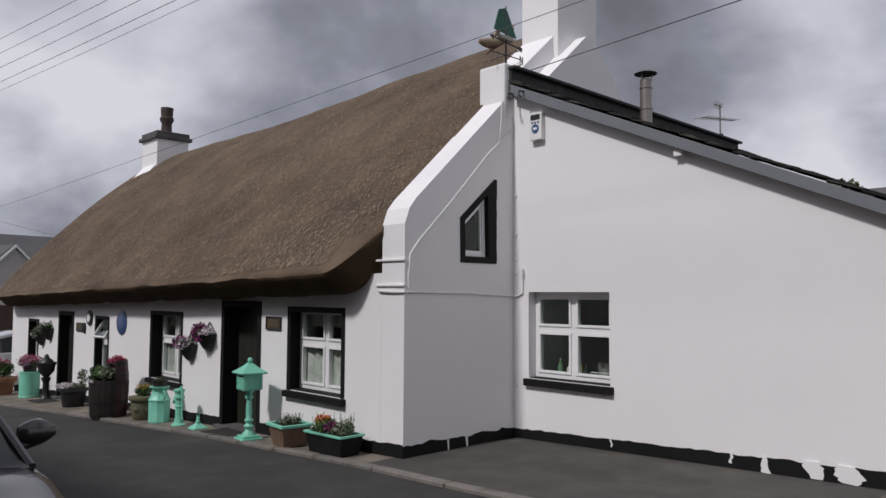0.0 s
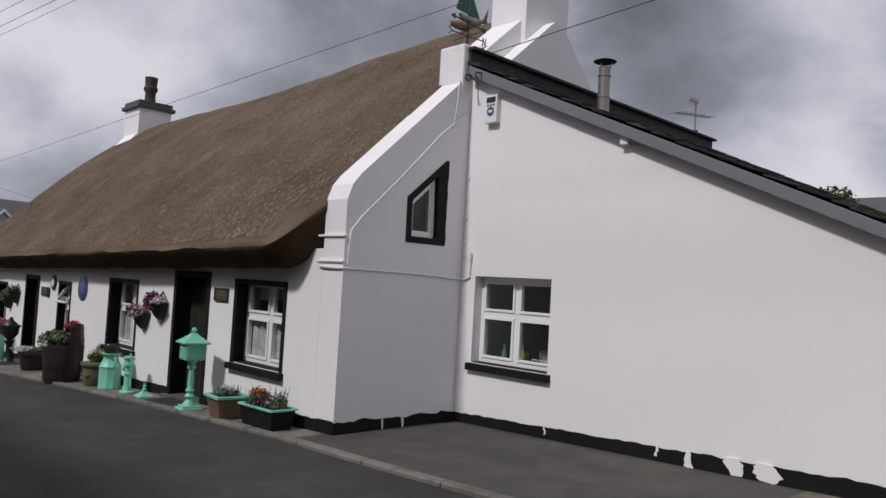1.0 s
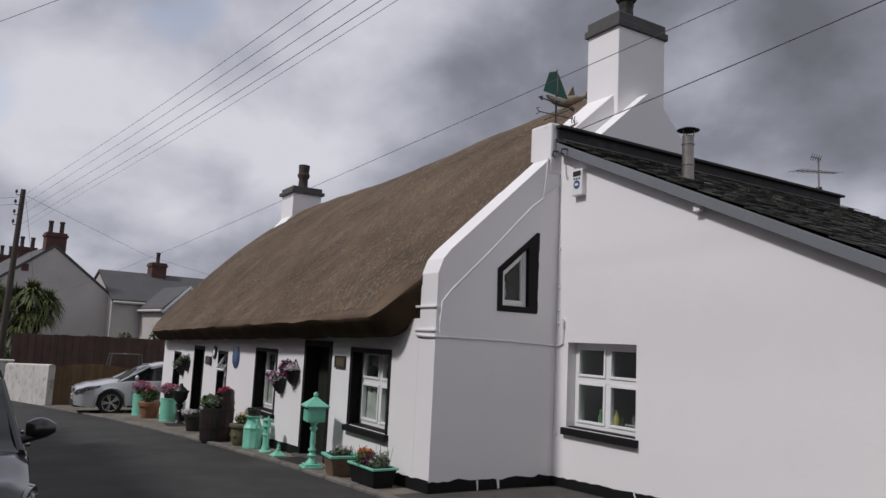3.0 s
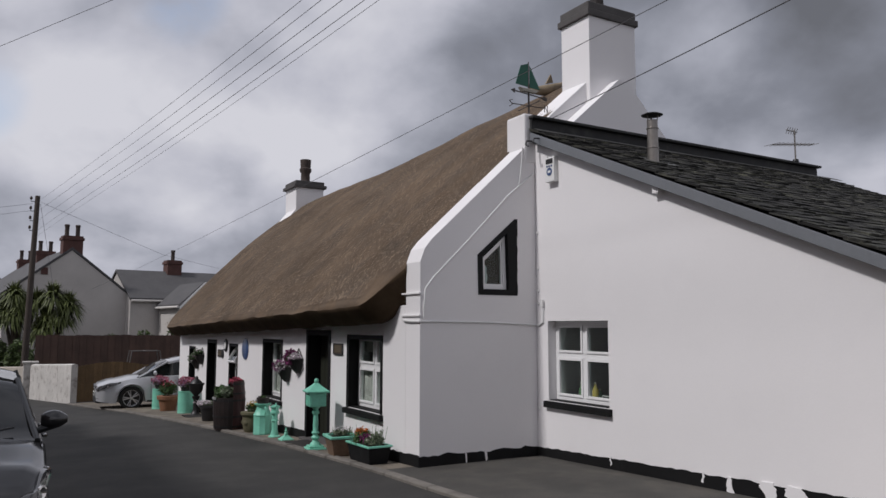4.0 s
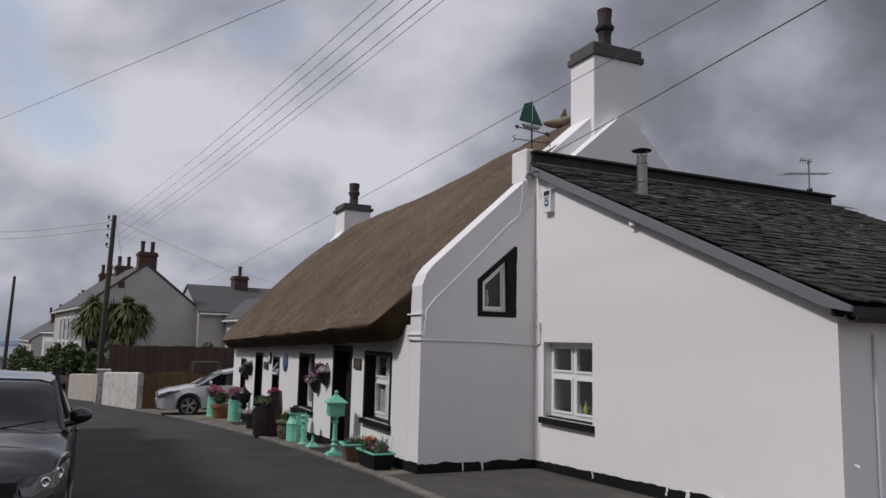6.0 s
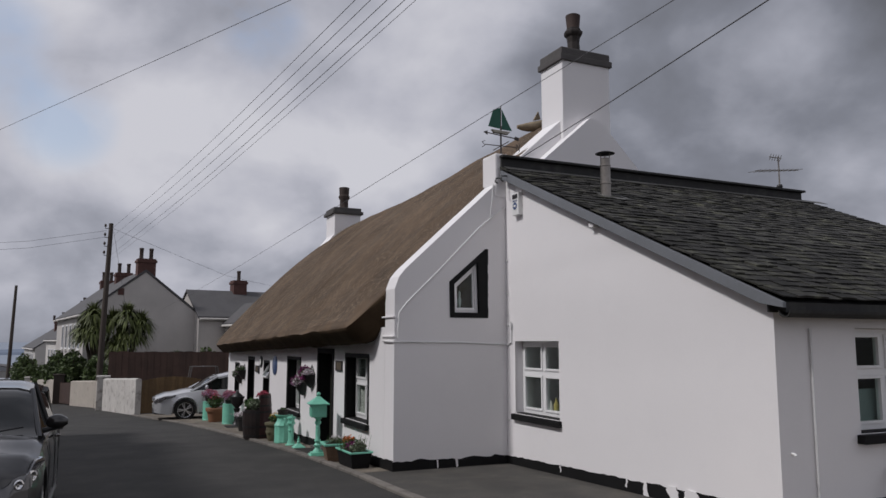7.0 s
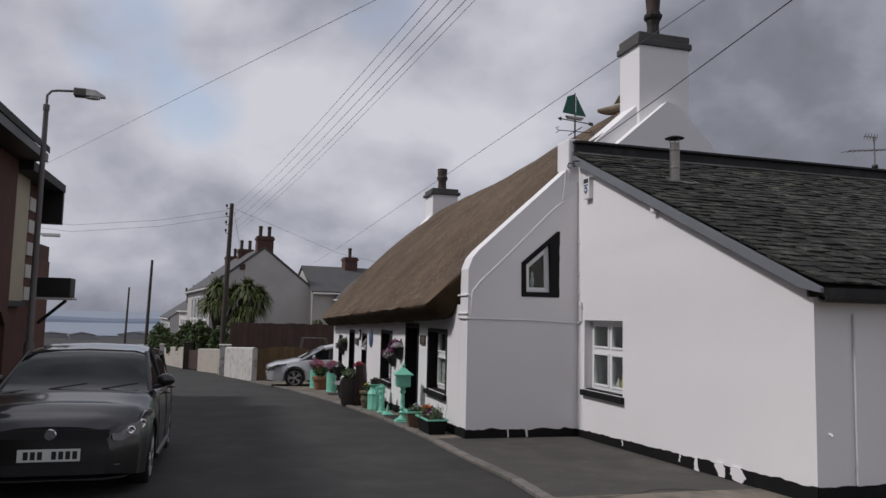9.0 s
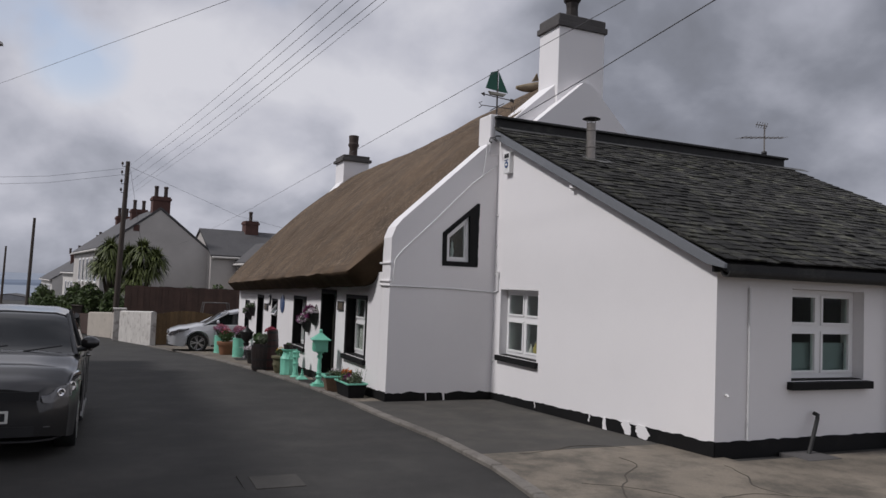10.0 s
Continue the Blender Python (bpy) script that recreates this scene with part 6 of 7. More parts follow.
    for side in (-1, 1):
        # from the end of the grille round the corner of the nose
        plan = []
        for q in range(14):
            t = 0.125 * (q / 13) ** 1.5
            plan.append((t, -t * L + 0.018, half(t) + 0.014))
        bm = bmesh.new()
        cols = []
        for q, (t, x, y) in enumerate(plan):
            g = q / (len(plan) - 1)
            z1 = belt(t) - 0.035
            tall = 0.035 + 0.085 * math.sin(math.pi * min(1.0, g * 0.9 + 0.06)) ** 0.9
            z0 = z1 - tall
            cols.append([(x - 0.07, side * (y - 0.05), z0), (x, side * y, z0 + 0.006), (x - 0.006, side * (y - 0.003), (z0 + z1) / 2), (x - 0.022, side * (y - 0.016), z1 - 0.006), (x - 0.08, side * (y - 0.06), z1)])
        loft(bm, cols)
        lamp_ = part("headlamp", bm, LENS, holder, "clear glass headlamp", smooth=True, sharp=50)
        for t, radius, turned in ((0.028, 0.042, 35), (0.062, 0.048, 55)):
            bm = bmesh.new()
            lathe(bm, [(radius, 0.0), (radius, 0.012), (radius * 0.75, 0.014), (radius * 0.25, 0.005)], seg=18)
            for v in bm.verts:
                v.co = pose(-t * L + 0.012, side * (half(t) + 0.004), belt(t) - 0.098, 0, 90, turned * side) @ v.co
            part("lamp_ring", bm, CHROME, lamp_)
        nose_panel("fog_lamp", side * hw * 0.66, side * hw * 0.82, 0.325, 0.352, CHROME, 0.016)
        # mirrors and handles
        bm = bmesh.new()
        t = shape["mirror"]
        c = Vector((-t * L, side * (half(t) * 0.93 + 0.10), belt(t) + 0.085))
        rings_ = []
        for q in range(7):
            f = q / 6
            r = 0.072 * math.sin(math.pi * (0.18 + 0.70 * f))
            rings_.append([(c.x + 0.75 * r * math.cos(a), c.y + side * (f - 0.5) * 0.18, c.z + r * math.sin(a)) for a in [2 * math.pi * w / 12 for w in range(12)]])
        loft(bm, rings_)
        mirror = part("wing_mirror", bm, paint, holder, smooth=True)
        bm = bmesh.new()
        tube(bm, [(c.x, side * half(t) * 0.90, c.z - 0.08), (c.x, c.y, c.z - 0.045)], 0.026, 8)
        part("mirror_foot", bm, CAR_TRIM, mirror)
        for hx in shape["handles"]:
            bm = bmesh.new()
            b = belt(hx)
            y = half(hx) * 0.995
            tube(bm, [(-hx * L - 0.09, side * y, b - 0.13), (-hx * L - 0.06, side * (y + 0.03), b - 0.128), (-hx * L + 0.06, side * (y + 0.03), b - 0.125), (-hx * L + 0.09, side * y, b - 0.125)], 0.013, 8)
            part("door_handle", bm, paint, holder, smooth=True)
        for jx in shape["joints"]:
            bm = bmesh.new()
            pts = []
            for q in range(6):
                z = 0.30 + (belt(jx) - 0.09 - 0.30) * q / 5
                y = half(jx) * (1.0 if z < belt(jx) - 0.2 else 0.98)
                pts.append((-jx * L, side * (y - 0.001), z))
            tube(bm, pts, 0.004, 5)
            part("door_joint", bm, CAR_TRIM, holder)
        bm = bmesh.new()
        pts = [(-axles[0] - 0.42, side * (hw * 0.985), 0.23), (-axles[1] + 0.42, side * (hw * 0.985), 0.23)]
        tube(bm, pts, 0.028, 8)
        part("sill_trim", bm, CAR_TRIM, holder)
    bm = bmesh.new()
    lathe(bm, [(0.052, 0), (0.052, 0.012), (0.044, 0.016), (0.02, 0.016)], seg=20)
    for v in bm.verts:
        v.co = pose(0.016, 0, zf - 0.095, 0, 90, 0) @ v.co
    part("badge", bm, CHROME, holder, "round chrome badge")
    if plate:
        bm = bmesh.new()
        box(bm, 0.012, 0.028, -0.26, 0.26, 0.385, 0.496)
        pl = part("number_plate", bm, PLATE_WHITE, holder, "white plate with dark bars", bevel=0.004)
        for k in (0, 1, 2, 4, 5, 6, 7):
            bm = bmesh.new()
            y = -0.21 + k * 0.058
            box(bm, 0.027, 0.030, y, y + 0.040, 0.405, 0.476)
            part("plate_bar", bm, CAR_TRIM, pl)
    # wipers
    for side in (-0.25, 0.25):
        bm = bmesh.new()
        t = g0 + 0.01
        tube(bm, [(-t * L, side, belt(t) + 0.03), (-(t + 0.02) * L, side + 0.35, belt(t) + 0.085)], 0.008, 6)
        part("wiper", bm, CAR_TRIM, holder)
    return holder


SMALL = dict(front=0.82, rear=0.68, plan=[(0, 0.62), (0.012, 0.74), (0.05, 0.90), (0.14, 0.985), (0.4, 1.0), (0.8, 1.0), (0.94, 0.95), (1.0, 0.80)],
             belt=[(0, 0.66), (0.03, 0.74), (0.10, 0.84), (0.24, 0.93), (0.3, 0.95), (0.7, 0.98), (0.95, 1.0), (1.0, 0.92)],
             roof=[(0.24, 0.93), (0.42, 1.34), (0.55, 1.40), (0.80, 1.36), (0.93, 1.22), (0.985, 1.02)], glass=(0.245, 0.985), roof_span=(0.425, 0.90),
             pillars=[(0.255, 0.425, 0.026), (0.55, 0.56, 0.022), (0.97, 0.86, 0.045)], mirror=0.345, handles=(0.55, 0.76), joints=(0.33, 0.57, 0.78))
LARGE = dict(front=0.92, rear=1.08, plan=[(0, 0.66), (0.01, 0.78), (0.045, 0.92), (0.12, 0.985), (0.4, 1.0), (0.8, 1.0), (0.95, 0.94), (1.0, 0.82)],
             belt=[(0, 0.66), (0.02, 0.74), (0.08, 0.82), (0.22, 0.92), (0.3, 0.95), (0.7, 0.98), (0.95, 1.02), (1.0, 0.92)],
             roof=[(0.22, 0.92), (0.40, 1.36), (0.52, 1.45), (0.70, 1.41), (0.88, 1.16), (0.955, 1.02)], glass=(0.225, 0.955), roof_span=(0.41, 0.80),
             pillars=[(0.235, 0.41, 0.026), (0.52, 0.53, 0.022), (0.93, 0.80, 0.045)], mirror=0.33, handles=(0.53, 0.70), joints=(0.31, 0.54, 0.73), chrome=True)
GREY_PAINT = car_paint("dark_grey_metallic_paint", (0.019, 0.018, 0.0182), 0.45)
SILVER_PAINT = car_paint("silver_metallic_paint", (0.56, 0.57, 0.59), 0.4)
car(pose(-2.93, 0.375, lift_of(-2.95) - 0.045, 0, -1.6, 0), GREY_PAINT, "dark grey small hatchback parked on the road", 3.97, 1.65, SMALL)
car(pose(-22.25, 3.25, lift_of(-22.2) + 0.02, 0, 0, -92), SILVER_PAINT, "silver saloon car parked on the concrete drive", 4.67, 1.81, LARGE, wheel_r=0.33)
for k, (x, y, c, lab) in enumerate(((-42.0, -5.6, (0.02, 0.022, 0.03), "dark hatchback parked far down the street"), (-52.0, -6.6, (0.35, 0.36, 0.38), "pale hatchback parked far down the street"), (-66.0, -6.2, (0.05, 0.06, 0.09), "dark blue hatchback parked far down the street"), (-56.0, -4.4, (0.4, 0.42, 0.45), "silver hatchback parked far down the street"))):
    car(pose(x, y, lift_of(x), 0, -2.5, 6), car_paint("far_car_paint", c), lab, 3.97, 1.69, SMALL, plate=False, fine=False)

# ---- street furniture, neighbours and distance ----
POLE_WOOD = surface("grey_pole_wood", (0.06, 0.048, 0.04), 0.9, vary=0.3, grain=30, blotch=2, bump=0.5, stretch=(3, 3, 0.3))
GALV = surface("painted_lamp_column", (0.12, 0.11, 0.105), 0.6, metal=0.2, vary=0.2, bump=0.1)
BRICK = surface("red_brown_brick", (0.10, 0.042, 0.030), 0.85, vary=0.3, grain=14, blotch=2, bump=0.4, per_object=0.2)
CHIMNEY_BRICK = surface("sooty_brick", (0.085, 0.04, 0.033), 0.85, vary=0.3, grain=14, blotch=3, bump=0.4)
CREAM = surface("cream_panel_paint", (0.42, 0.37, 0.26), 0.7, vary=0.12, bump=0.1)
GREY_RENDER = surface("grey_pebble_render", (0.48, 0.455, 0.43), 0.9, vary=0.14, grain=60, blotch=0.6, bump=0.5)
PALE_RENDER = surface("pale_render", (0.55, 0.53, 0.5), 0.85, vary=0.12, grain=40, blotch=0.8, bump=0.3)
FAR_SLATE = surface("far_roof_slate", (0.075, 0.073, 0.075), 0.75, vary=0.2, grain=10, blotch=1, bump=0.3)
OLD_WHITE = surface("stained_white_wall", (0.55, 0.53, 0.50), 0.85, vary=0.2, grain=30, blotch=1.5, bump=0.4, second=(0.22, 0.19, 0.17), second_at=(0.52, 0.72))
CREAM_WALL = surface("cream_garden_wall", (0.42, 0.38, 0.33), 0.85, vary=0.15, grain=30, blotch=1.2, bump=0.4, second=(0.25, 0.21, 0.18), second_at=(0.55, 0.8))
FENCE_WOOD = surface("brown_fence_wood", (0.055, 0.031, 0.024), 0.85, vary=0.3, grain=20, blotch=2, bump=0.3, per_object=0.12)
GATE_WOOD = surface("tan_gate_wood", (0.15, 0.095, 0.045), 0.8, vary=0.3, grain=20, blotch=2, bump=0.3, per_object=0.2)
GREEN_DOOR = surface("green_garage_paint", (0.05, 0.11, 0.075), 0.5, vary=0.15, bump=0.1)
HEDGE = surface("hedge_leaf", (0.055, 0.085, 0.022), 0.6, vary=0.3, bump=0.0, per_island=0.5)
PALM = surface("palm_leaf", (0.085, 0.105, 0.028), 0.6, vary=0.3, bump=0.0, per_island=0.45)
BARK = surface("bark", (0.06, 0.045, 0.032), 0.9, vary=0.3, bump=0.6)
HAZE_WALL = surface("hazy_far_wall", (0.26, 0.265, 0.28), 0.9, vary=0.1, bump=0.0)
WIRE = surface("overhead_wire", (0.10, 0.10, 0.105), 0.6, vary=0.1, bump=0.0)


def kerbs():
    holder = thing("kerb", pose(0, 0, 0), "row of worn pale kerb stones along the pavement", "kerb", kind="structure")
    pts = along(KERB_LINE, 0.915)
    rnd = random.Random(61)
    for (x0, y0), (x1, y1) in zip(pts, pts[1:]):
        bm = bmesh.new()
        d = Vector((x1 - x0, y1 - y0, 0))
        a = math.atan2(d.y, d.x)
        long = d.length - 0.012
        m = Matrix.Translation((x0, y0, lift_of(x0) + rnd.uniform(-0.004, 0.004))) @ Matrix.Rotation(a, 4, "Z") @ Matrix.Rotation(-math.atan2(lift_of(x1) - lift_of(x0), long), 4, "Y")
        box(bm, 0, long, -0.125, 0.0, -0.12, 0.042)
        bmesh.ops.bevel(bm, geom=[e for e in bm.edges], offset=0.012, segments=1, affect="EDGES")
        for v in bm.verts:
            v.co = m @ v.co
        part("kerb_stone", bm, KERB, holder)
    # far side of the road
    sheet("pavement_far", [(6.0, -0.85), (-30.0, -3.2), (-30.0, -6.5), (6.0, -4.0)], 0.06, TARMAC, "grey tarmac footway on the far side of the road", "pavement")
    bm = bmesh.new()
    z = lift_of(-1.45)
    box(bm, -1.75, -1.18, 2.48, 3.06, z - 0.02, z + 0.006)
    cover = tagged(part("manhole_surround", bm, ASPHALT), "worn concrete surround of a manhole in the road", "manhole", kind="structure")
    bm = bmesh.new()
    box(bm, -1.66, -1.27, 2.57, 2.97, z, z + 0.011)
    part("manhole_lid", bm, TARMAC, cover, "dull iron lid")


kerbs()


def telegraph_pole(x, y, top, label, detailed=True, lean=0.02):
    z = lift_of(x)
    holder = thing("telegraph_pole", pose(x, y, z), label, "telegraph pole", "telegraph poles")
    h = top - z
    bm = bmesh.new()
    tube(bm, [(0, -lean * h, -0.3), (0, -lean * h * 0.5, h * 0.5), (0, 0, h)], 0.15, 12, 0.10)
    part("pole", bm, POLE_WOOD, holder, smooth=True)
    if detailed:
        for k in range(4):
            bm = bmesh.new()
            zz = h - 0.25 - 0.42 * k
            tube(bm, [(0, 0, zz), (0, -0.24, zz), (0, -0.24, zz + 0.12)], 0.018, 6)
            arm = part("insulator_arm", bm, IRON, holder)
            bm = bmesh.new()
            lathe(bm, [(0.04, zz + 0.08), (0.055, zz + 0.12), (0.04, zz + 0.2), (0.02, zz + 0.22)], cy=-0.24, seg=12)
            part("insulator", bm, POT_CLAY, arm, "dark ceramic insulator", smooth=True)


telegraph_pole(-34.0, 1.78, 7.25, "grey wooden telegraph pole with four insulators beside the garden wall")
telegraph_pole(-61.0, -4.4, 5.95, "dark wooden telegraph pole farther down the street", False)
telegraph_pole(-93.0, -9.9, 4.55, "dark wooden telegraph pole far down the street", False)


def wire(points, radius, label):
    bm = bmesh.new()
    tube(bm, points, radius, 5)
    tagged(part("overhead_wire", bm, WIRE), label, "wire", "overhead wires")


for k in range(5):
    drop = k if k < 4 else 3.6
    pts = []
    for q in range(41):
        way = 52.0 * q / 40
        near_pole = max(0.0, 1 - way / 14.0) ** 2
        pts.append((-34.0 + way, 2.69 + 0.0465 * way - 0.95 * near_pole, 7.99 - 0.42 * drop + (0.0078 * drop - 0.0957) * way + 0.00071 * way * way - 1.05 * near_pole))
    wire(pts, 0.0042 if k < 4 else 0.003, "thin dark overhead wire along the street")
wire([(14, 5.97, 4.97 + 0.03), (0, 5.75, 4.62), (-10, 5.59, 4.37), (-20, 5.44, 4.13), (-34, 5.22, 3.9), (-55, 4.9, 3.7)], 0.004, "thin dark overhead wire past the cottage roof")
wire([(-6.15, 7.55, 4.72), (-3, 6.84, 4.57), (0, 6.16, 4.45), (4, 5.26, 4.30), (9, 4.14, 4.2)], 0.0065, "thick dark service cable to the cottage gable")
wire([(-40, -11.4, 7.55), (-20, -3.5, 6.24), (-6, 2.01, 5.34), (0, 4.37, 4.96), (8, 7.5, 4.6)], 0.0035, "thin dark overhead wire across the street")
wire([(-34, 1.6, 6.9), (-33, -1.5, 6.1), (-31.5, -5.0, 5.5), (-28, -9.5, 5.6)], 0.007, "thin dark service wire from the pole across the street")
wire([(-34, 1.6, 6.6), (-33, -1.5, 5.8), (-31.5, -5.0, 5.2), (-28, -9.5, 5.3)], 0.007, "thin dark service wire from the pole over the road")
wire([(-34, 1.9, 6.9), (-35.2, 2.6, 3.5), (-36, 3.0, 1.5)], 0.007, "thin stay wire down from the pole")
wire([(-34, 1.9, 7.0), (-40, 8, 5.5), (-46, 14, 5.0)], 0.007, "thin dark service wire to the neighbouring house")


def street_lamp(x, y, top, reach, label, full=True):
    z = lift_of(x) + 0.06
    holder = thing("street_lamp", pose(x, y, z), label, "street lamp", "street lamps")
    h = top - z
    if full:
        bm = bmesh.new()
        lathe(bm, [(0.10, 0), (0.10, 1.3), (0.065, 1.35), (0.05, h - 0.45), (0.062, h - 0.44), (0.062, h - 0.32), (0.03, h - 0.30)], seg=16)
        part("column", bm, GALV, holder, smooth=True, sharp=40)
    bm = bmesh.new()
    tube(bm, [(0, 0, h - 0.45), (0, 0, h - 0.12), (0, 0.08, h - 0.02), (0, 0.2, h), (0, reach, h + 0.02)], 0.026, 8)
    part("arm", bm, GALV, holder, smooth=True)
    bm = bmesh.new()
    box(bm, -0.11, 0.11, reach, reach + 0.24, h - 0.09, h + 0.08)
    part("gear_box", bm, GALV, holder, "dark lamp housing", bevel=0.03)
    bm = bmesh.new()
    loft(bm, [[(sx * w, yy, zz + h) for sx, zz in ((-1, -0.07), (1, -0.07), (0.8, t), (-0.8, t))] for w, yy, t in ((0.12, reach + 0.24, 0.07), (0.12, reach + 0.42, 0.06), (0.07, reach + 0.60, -0.03))])
    part("hood", bm, surface("pale_lamp_hood", (0.45, 0.44, 0.42), 0.5), holder, "pale lamp hood")
    bm = bmesh.new()
    lathe(bm, [(0.02, -0.06), (0.09, -0.04), (0.105, 0.0)], seg=16, squash=1.6)
    for v in bm.verts:
        v.co += Vector((0, reach + 0.36, h - 0.07))
    part("lens_bowl", bm, PLASTIC, holder, "pale glass bowl", smooth=True)


street_lamp(-12.0, -1.92, 6.28, 0.50, "tall street lamp with a short arm on the footway")


def left_buildings():
    near = thing("brick_house", pose(0, 0, 0), "red-brown brick building with deep eaves across the street", "house", "houses")
    z = -0.8
    bm = wall_mesh(rect(-13.6, -7.2, z, 5.3), [[(-13.45, z + 0.2), (-11.9, z + 0.2), (-11.9, 1.4), (-12.2, 1.68), (-12.68, 1.78), (-13.15, 1.68), (-13.45, 1.4)]], 0.3, lambda u, v, w: (u, -2.75 - w, v))
    box(bm, -13.6, -13.3, -9.0, -3.05, z, 5.3)
    box(bm, -7.5, -7.2, -9.0, -3.05, z, 5.3)
    part("wall", bm, BRICK, near)
    bm = bmesh.new()
    box(bm, -13.5, -11.85, -2.9, -2.85, z, 1.9)
    door = part("garage_door", bm, GREEN_DOOR, near, "green garage door in a brick arch")
    for k in range(6):
        bm = bmesh.new()
        box(bm, -13.44 + 0.26 * k, -13.2 + 0.26 * k, -2.85, -2.838, z, 1.7)
        part("board", bm, GREEN_DOOR, door)
    bm = bmesh.new()
    prism(bm, [(-2.15, 5.25), (-2.15, 5.40), (-6.0, 8.3), (-9.6, 5.40), (-9.6, 5.25), (-6.0, 8.1)], -13.62, -7.0, lambda u, v, w: (w, u, v))
    part("roof", bm, FELT, near, "dark roof with deep eaves")
    bm = bmesh.new()
    box(bm, -13.60, -7.0, -2.75, -2.17, 5.05, 5.23)
    part("eave_board", bm, CAR_TRIM, near)
    bm = bmesh.new()
    tube(bm, [(-10.6, -2.68, 0.0), (-10.6, -2.68, 5.06)], 0.04, 8)
    part("downpipe", bm, CREAM, near)
    far = thing("brick_house", pose(0, 0, 0), "brick building with a cream bay panel and pale quoins", "house", "houses")
    bm = bmesh.new()
    box(bm, -16.85, -13.65, -9.0, -2.95, -1.2, 5.0)
    part("wall", bm, BRICK, far)
    bm = bmesh.new()
    box(bm, -15.1, -13.2, -2.95, -2.85, 1.95, 4.9)
    part("panel", bm, CREAM, far, "cream-painted panel")
    bm = bmesh.new()
    box(bm, -15.2, -13.1, -2.95, -2.80, 1.82, 1.95)
    part("string_course", bm, CAR_TRIM, far)
    for k in range(5):
        bm = bmesh.new()
        box(bm, -16.0, -15.45, -2.95, -2.90, 1.98 + 0.55 * k, 2.30 + 0.55 * k)
        part("quoin", bm, PALE_RENDER, far, "pale quoin stone")
    bm = bmesh.new()
    prism(bm, [(-2.45, 4.86), (-2.45, 5.06), (-6.0, 7.8), (-9.4, 5.06), (-9.4, 4.86)], -17.0, -13.64, lambda u, v, w: (w, u, v))
    part("roof", bm, FELT, far, "dark overhanging roof")
    bm = bmesh.new()
    box(bm, -17.0, -16.87, -3.4, -2.47, 4.0, 4.85)
    part("bargeboard", bm, CAR_TRIM, far)
    bm = bmesh.new()
    box(bm, -17.5, -16.87, -3.0, -2.15, 2.08, 2.60)
    porch = part("oriel_box", bm, CAR_TRIM, far, "dark timber box on a bracket", bevel=0.02)
    bm = bmesh.new()
    box(bm, -17.55, -16.87, -3.0, -2.1, 2.02, 2.08)
    part("ledge", bm, PALE_RENDER, porch)
    bm = bmesh.new()
    tube(bm, [(-17.2, -2.95, 1.4), (-17.2, -2.3, 2.01)], 0.045, 8)
    part("bracket", bm, CAR_TRIM, porch)
    bm = bmesh.new()
    box(bm, -24.0, -16.95, -9.0, -4.2, -1.6, 3.4)
    tagged(part("terrace_wall", bm, BRICK), "plain brick wall of the next house in the row", "wall", kind="structure")
    street = thing("wall_lamp", pose(-30.5, -5.6, 4.9), "small street lamp on a wall bracket", "lamp", "street lamps")
    bm = bmesh.new()
    tube(bm, [(0, -1.2, 0.0), (0, -0.3, 0.05)], 0.03, 8)
    part("bracket", bm, GALV, street)
    bm = bmesh.new()
    box(bm, -0.12, 0.12, -0.35, 0.35, -0.05, 0.1)
    part("lamp_head", bm, PLASTIC, street, bevel=0.03)
    bm = bmesh.new()
    box(bm, -36.0, -26.0, -14.0, -6.8, -2.4, 4.8)
    tagged(part("terrace_wall", bm, BRICK), "plain brick wall of houses farther down the row", "wall", kind="structure")


left_buildings()
# unseen block added here; its height sets how far its shadow covers the road
bm = bmesh.new()
box(bm, -7.1, 9.0, -9.0, -3.6, -0.5, 7.2)
tagged(part("wall_street", bm, BRICK), "unseen brick block added along the far footway to shade the road", "wall", kind="structure")


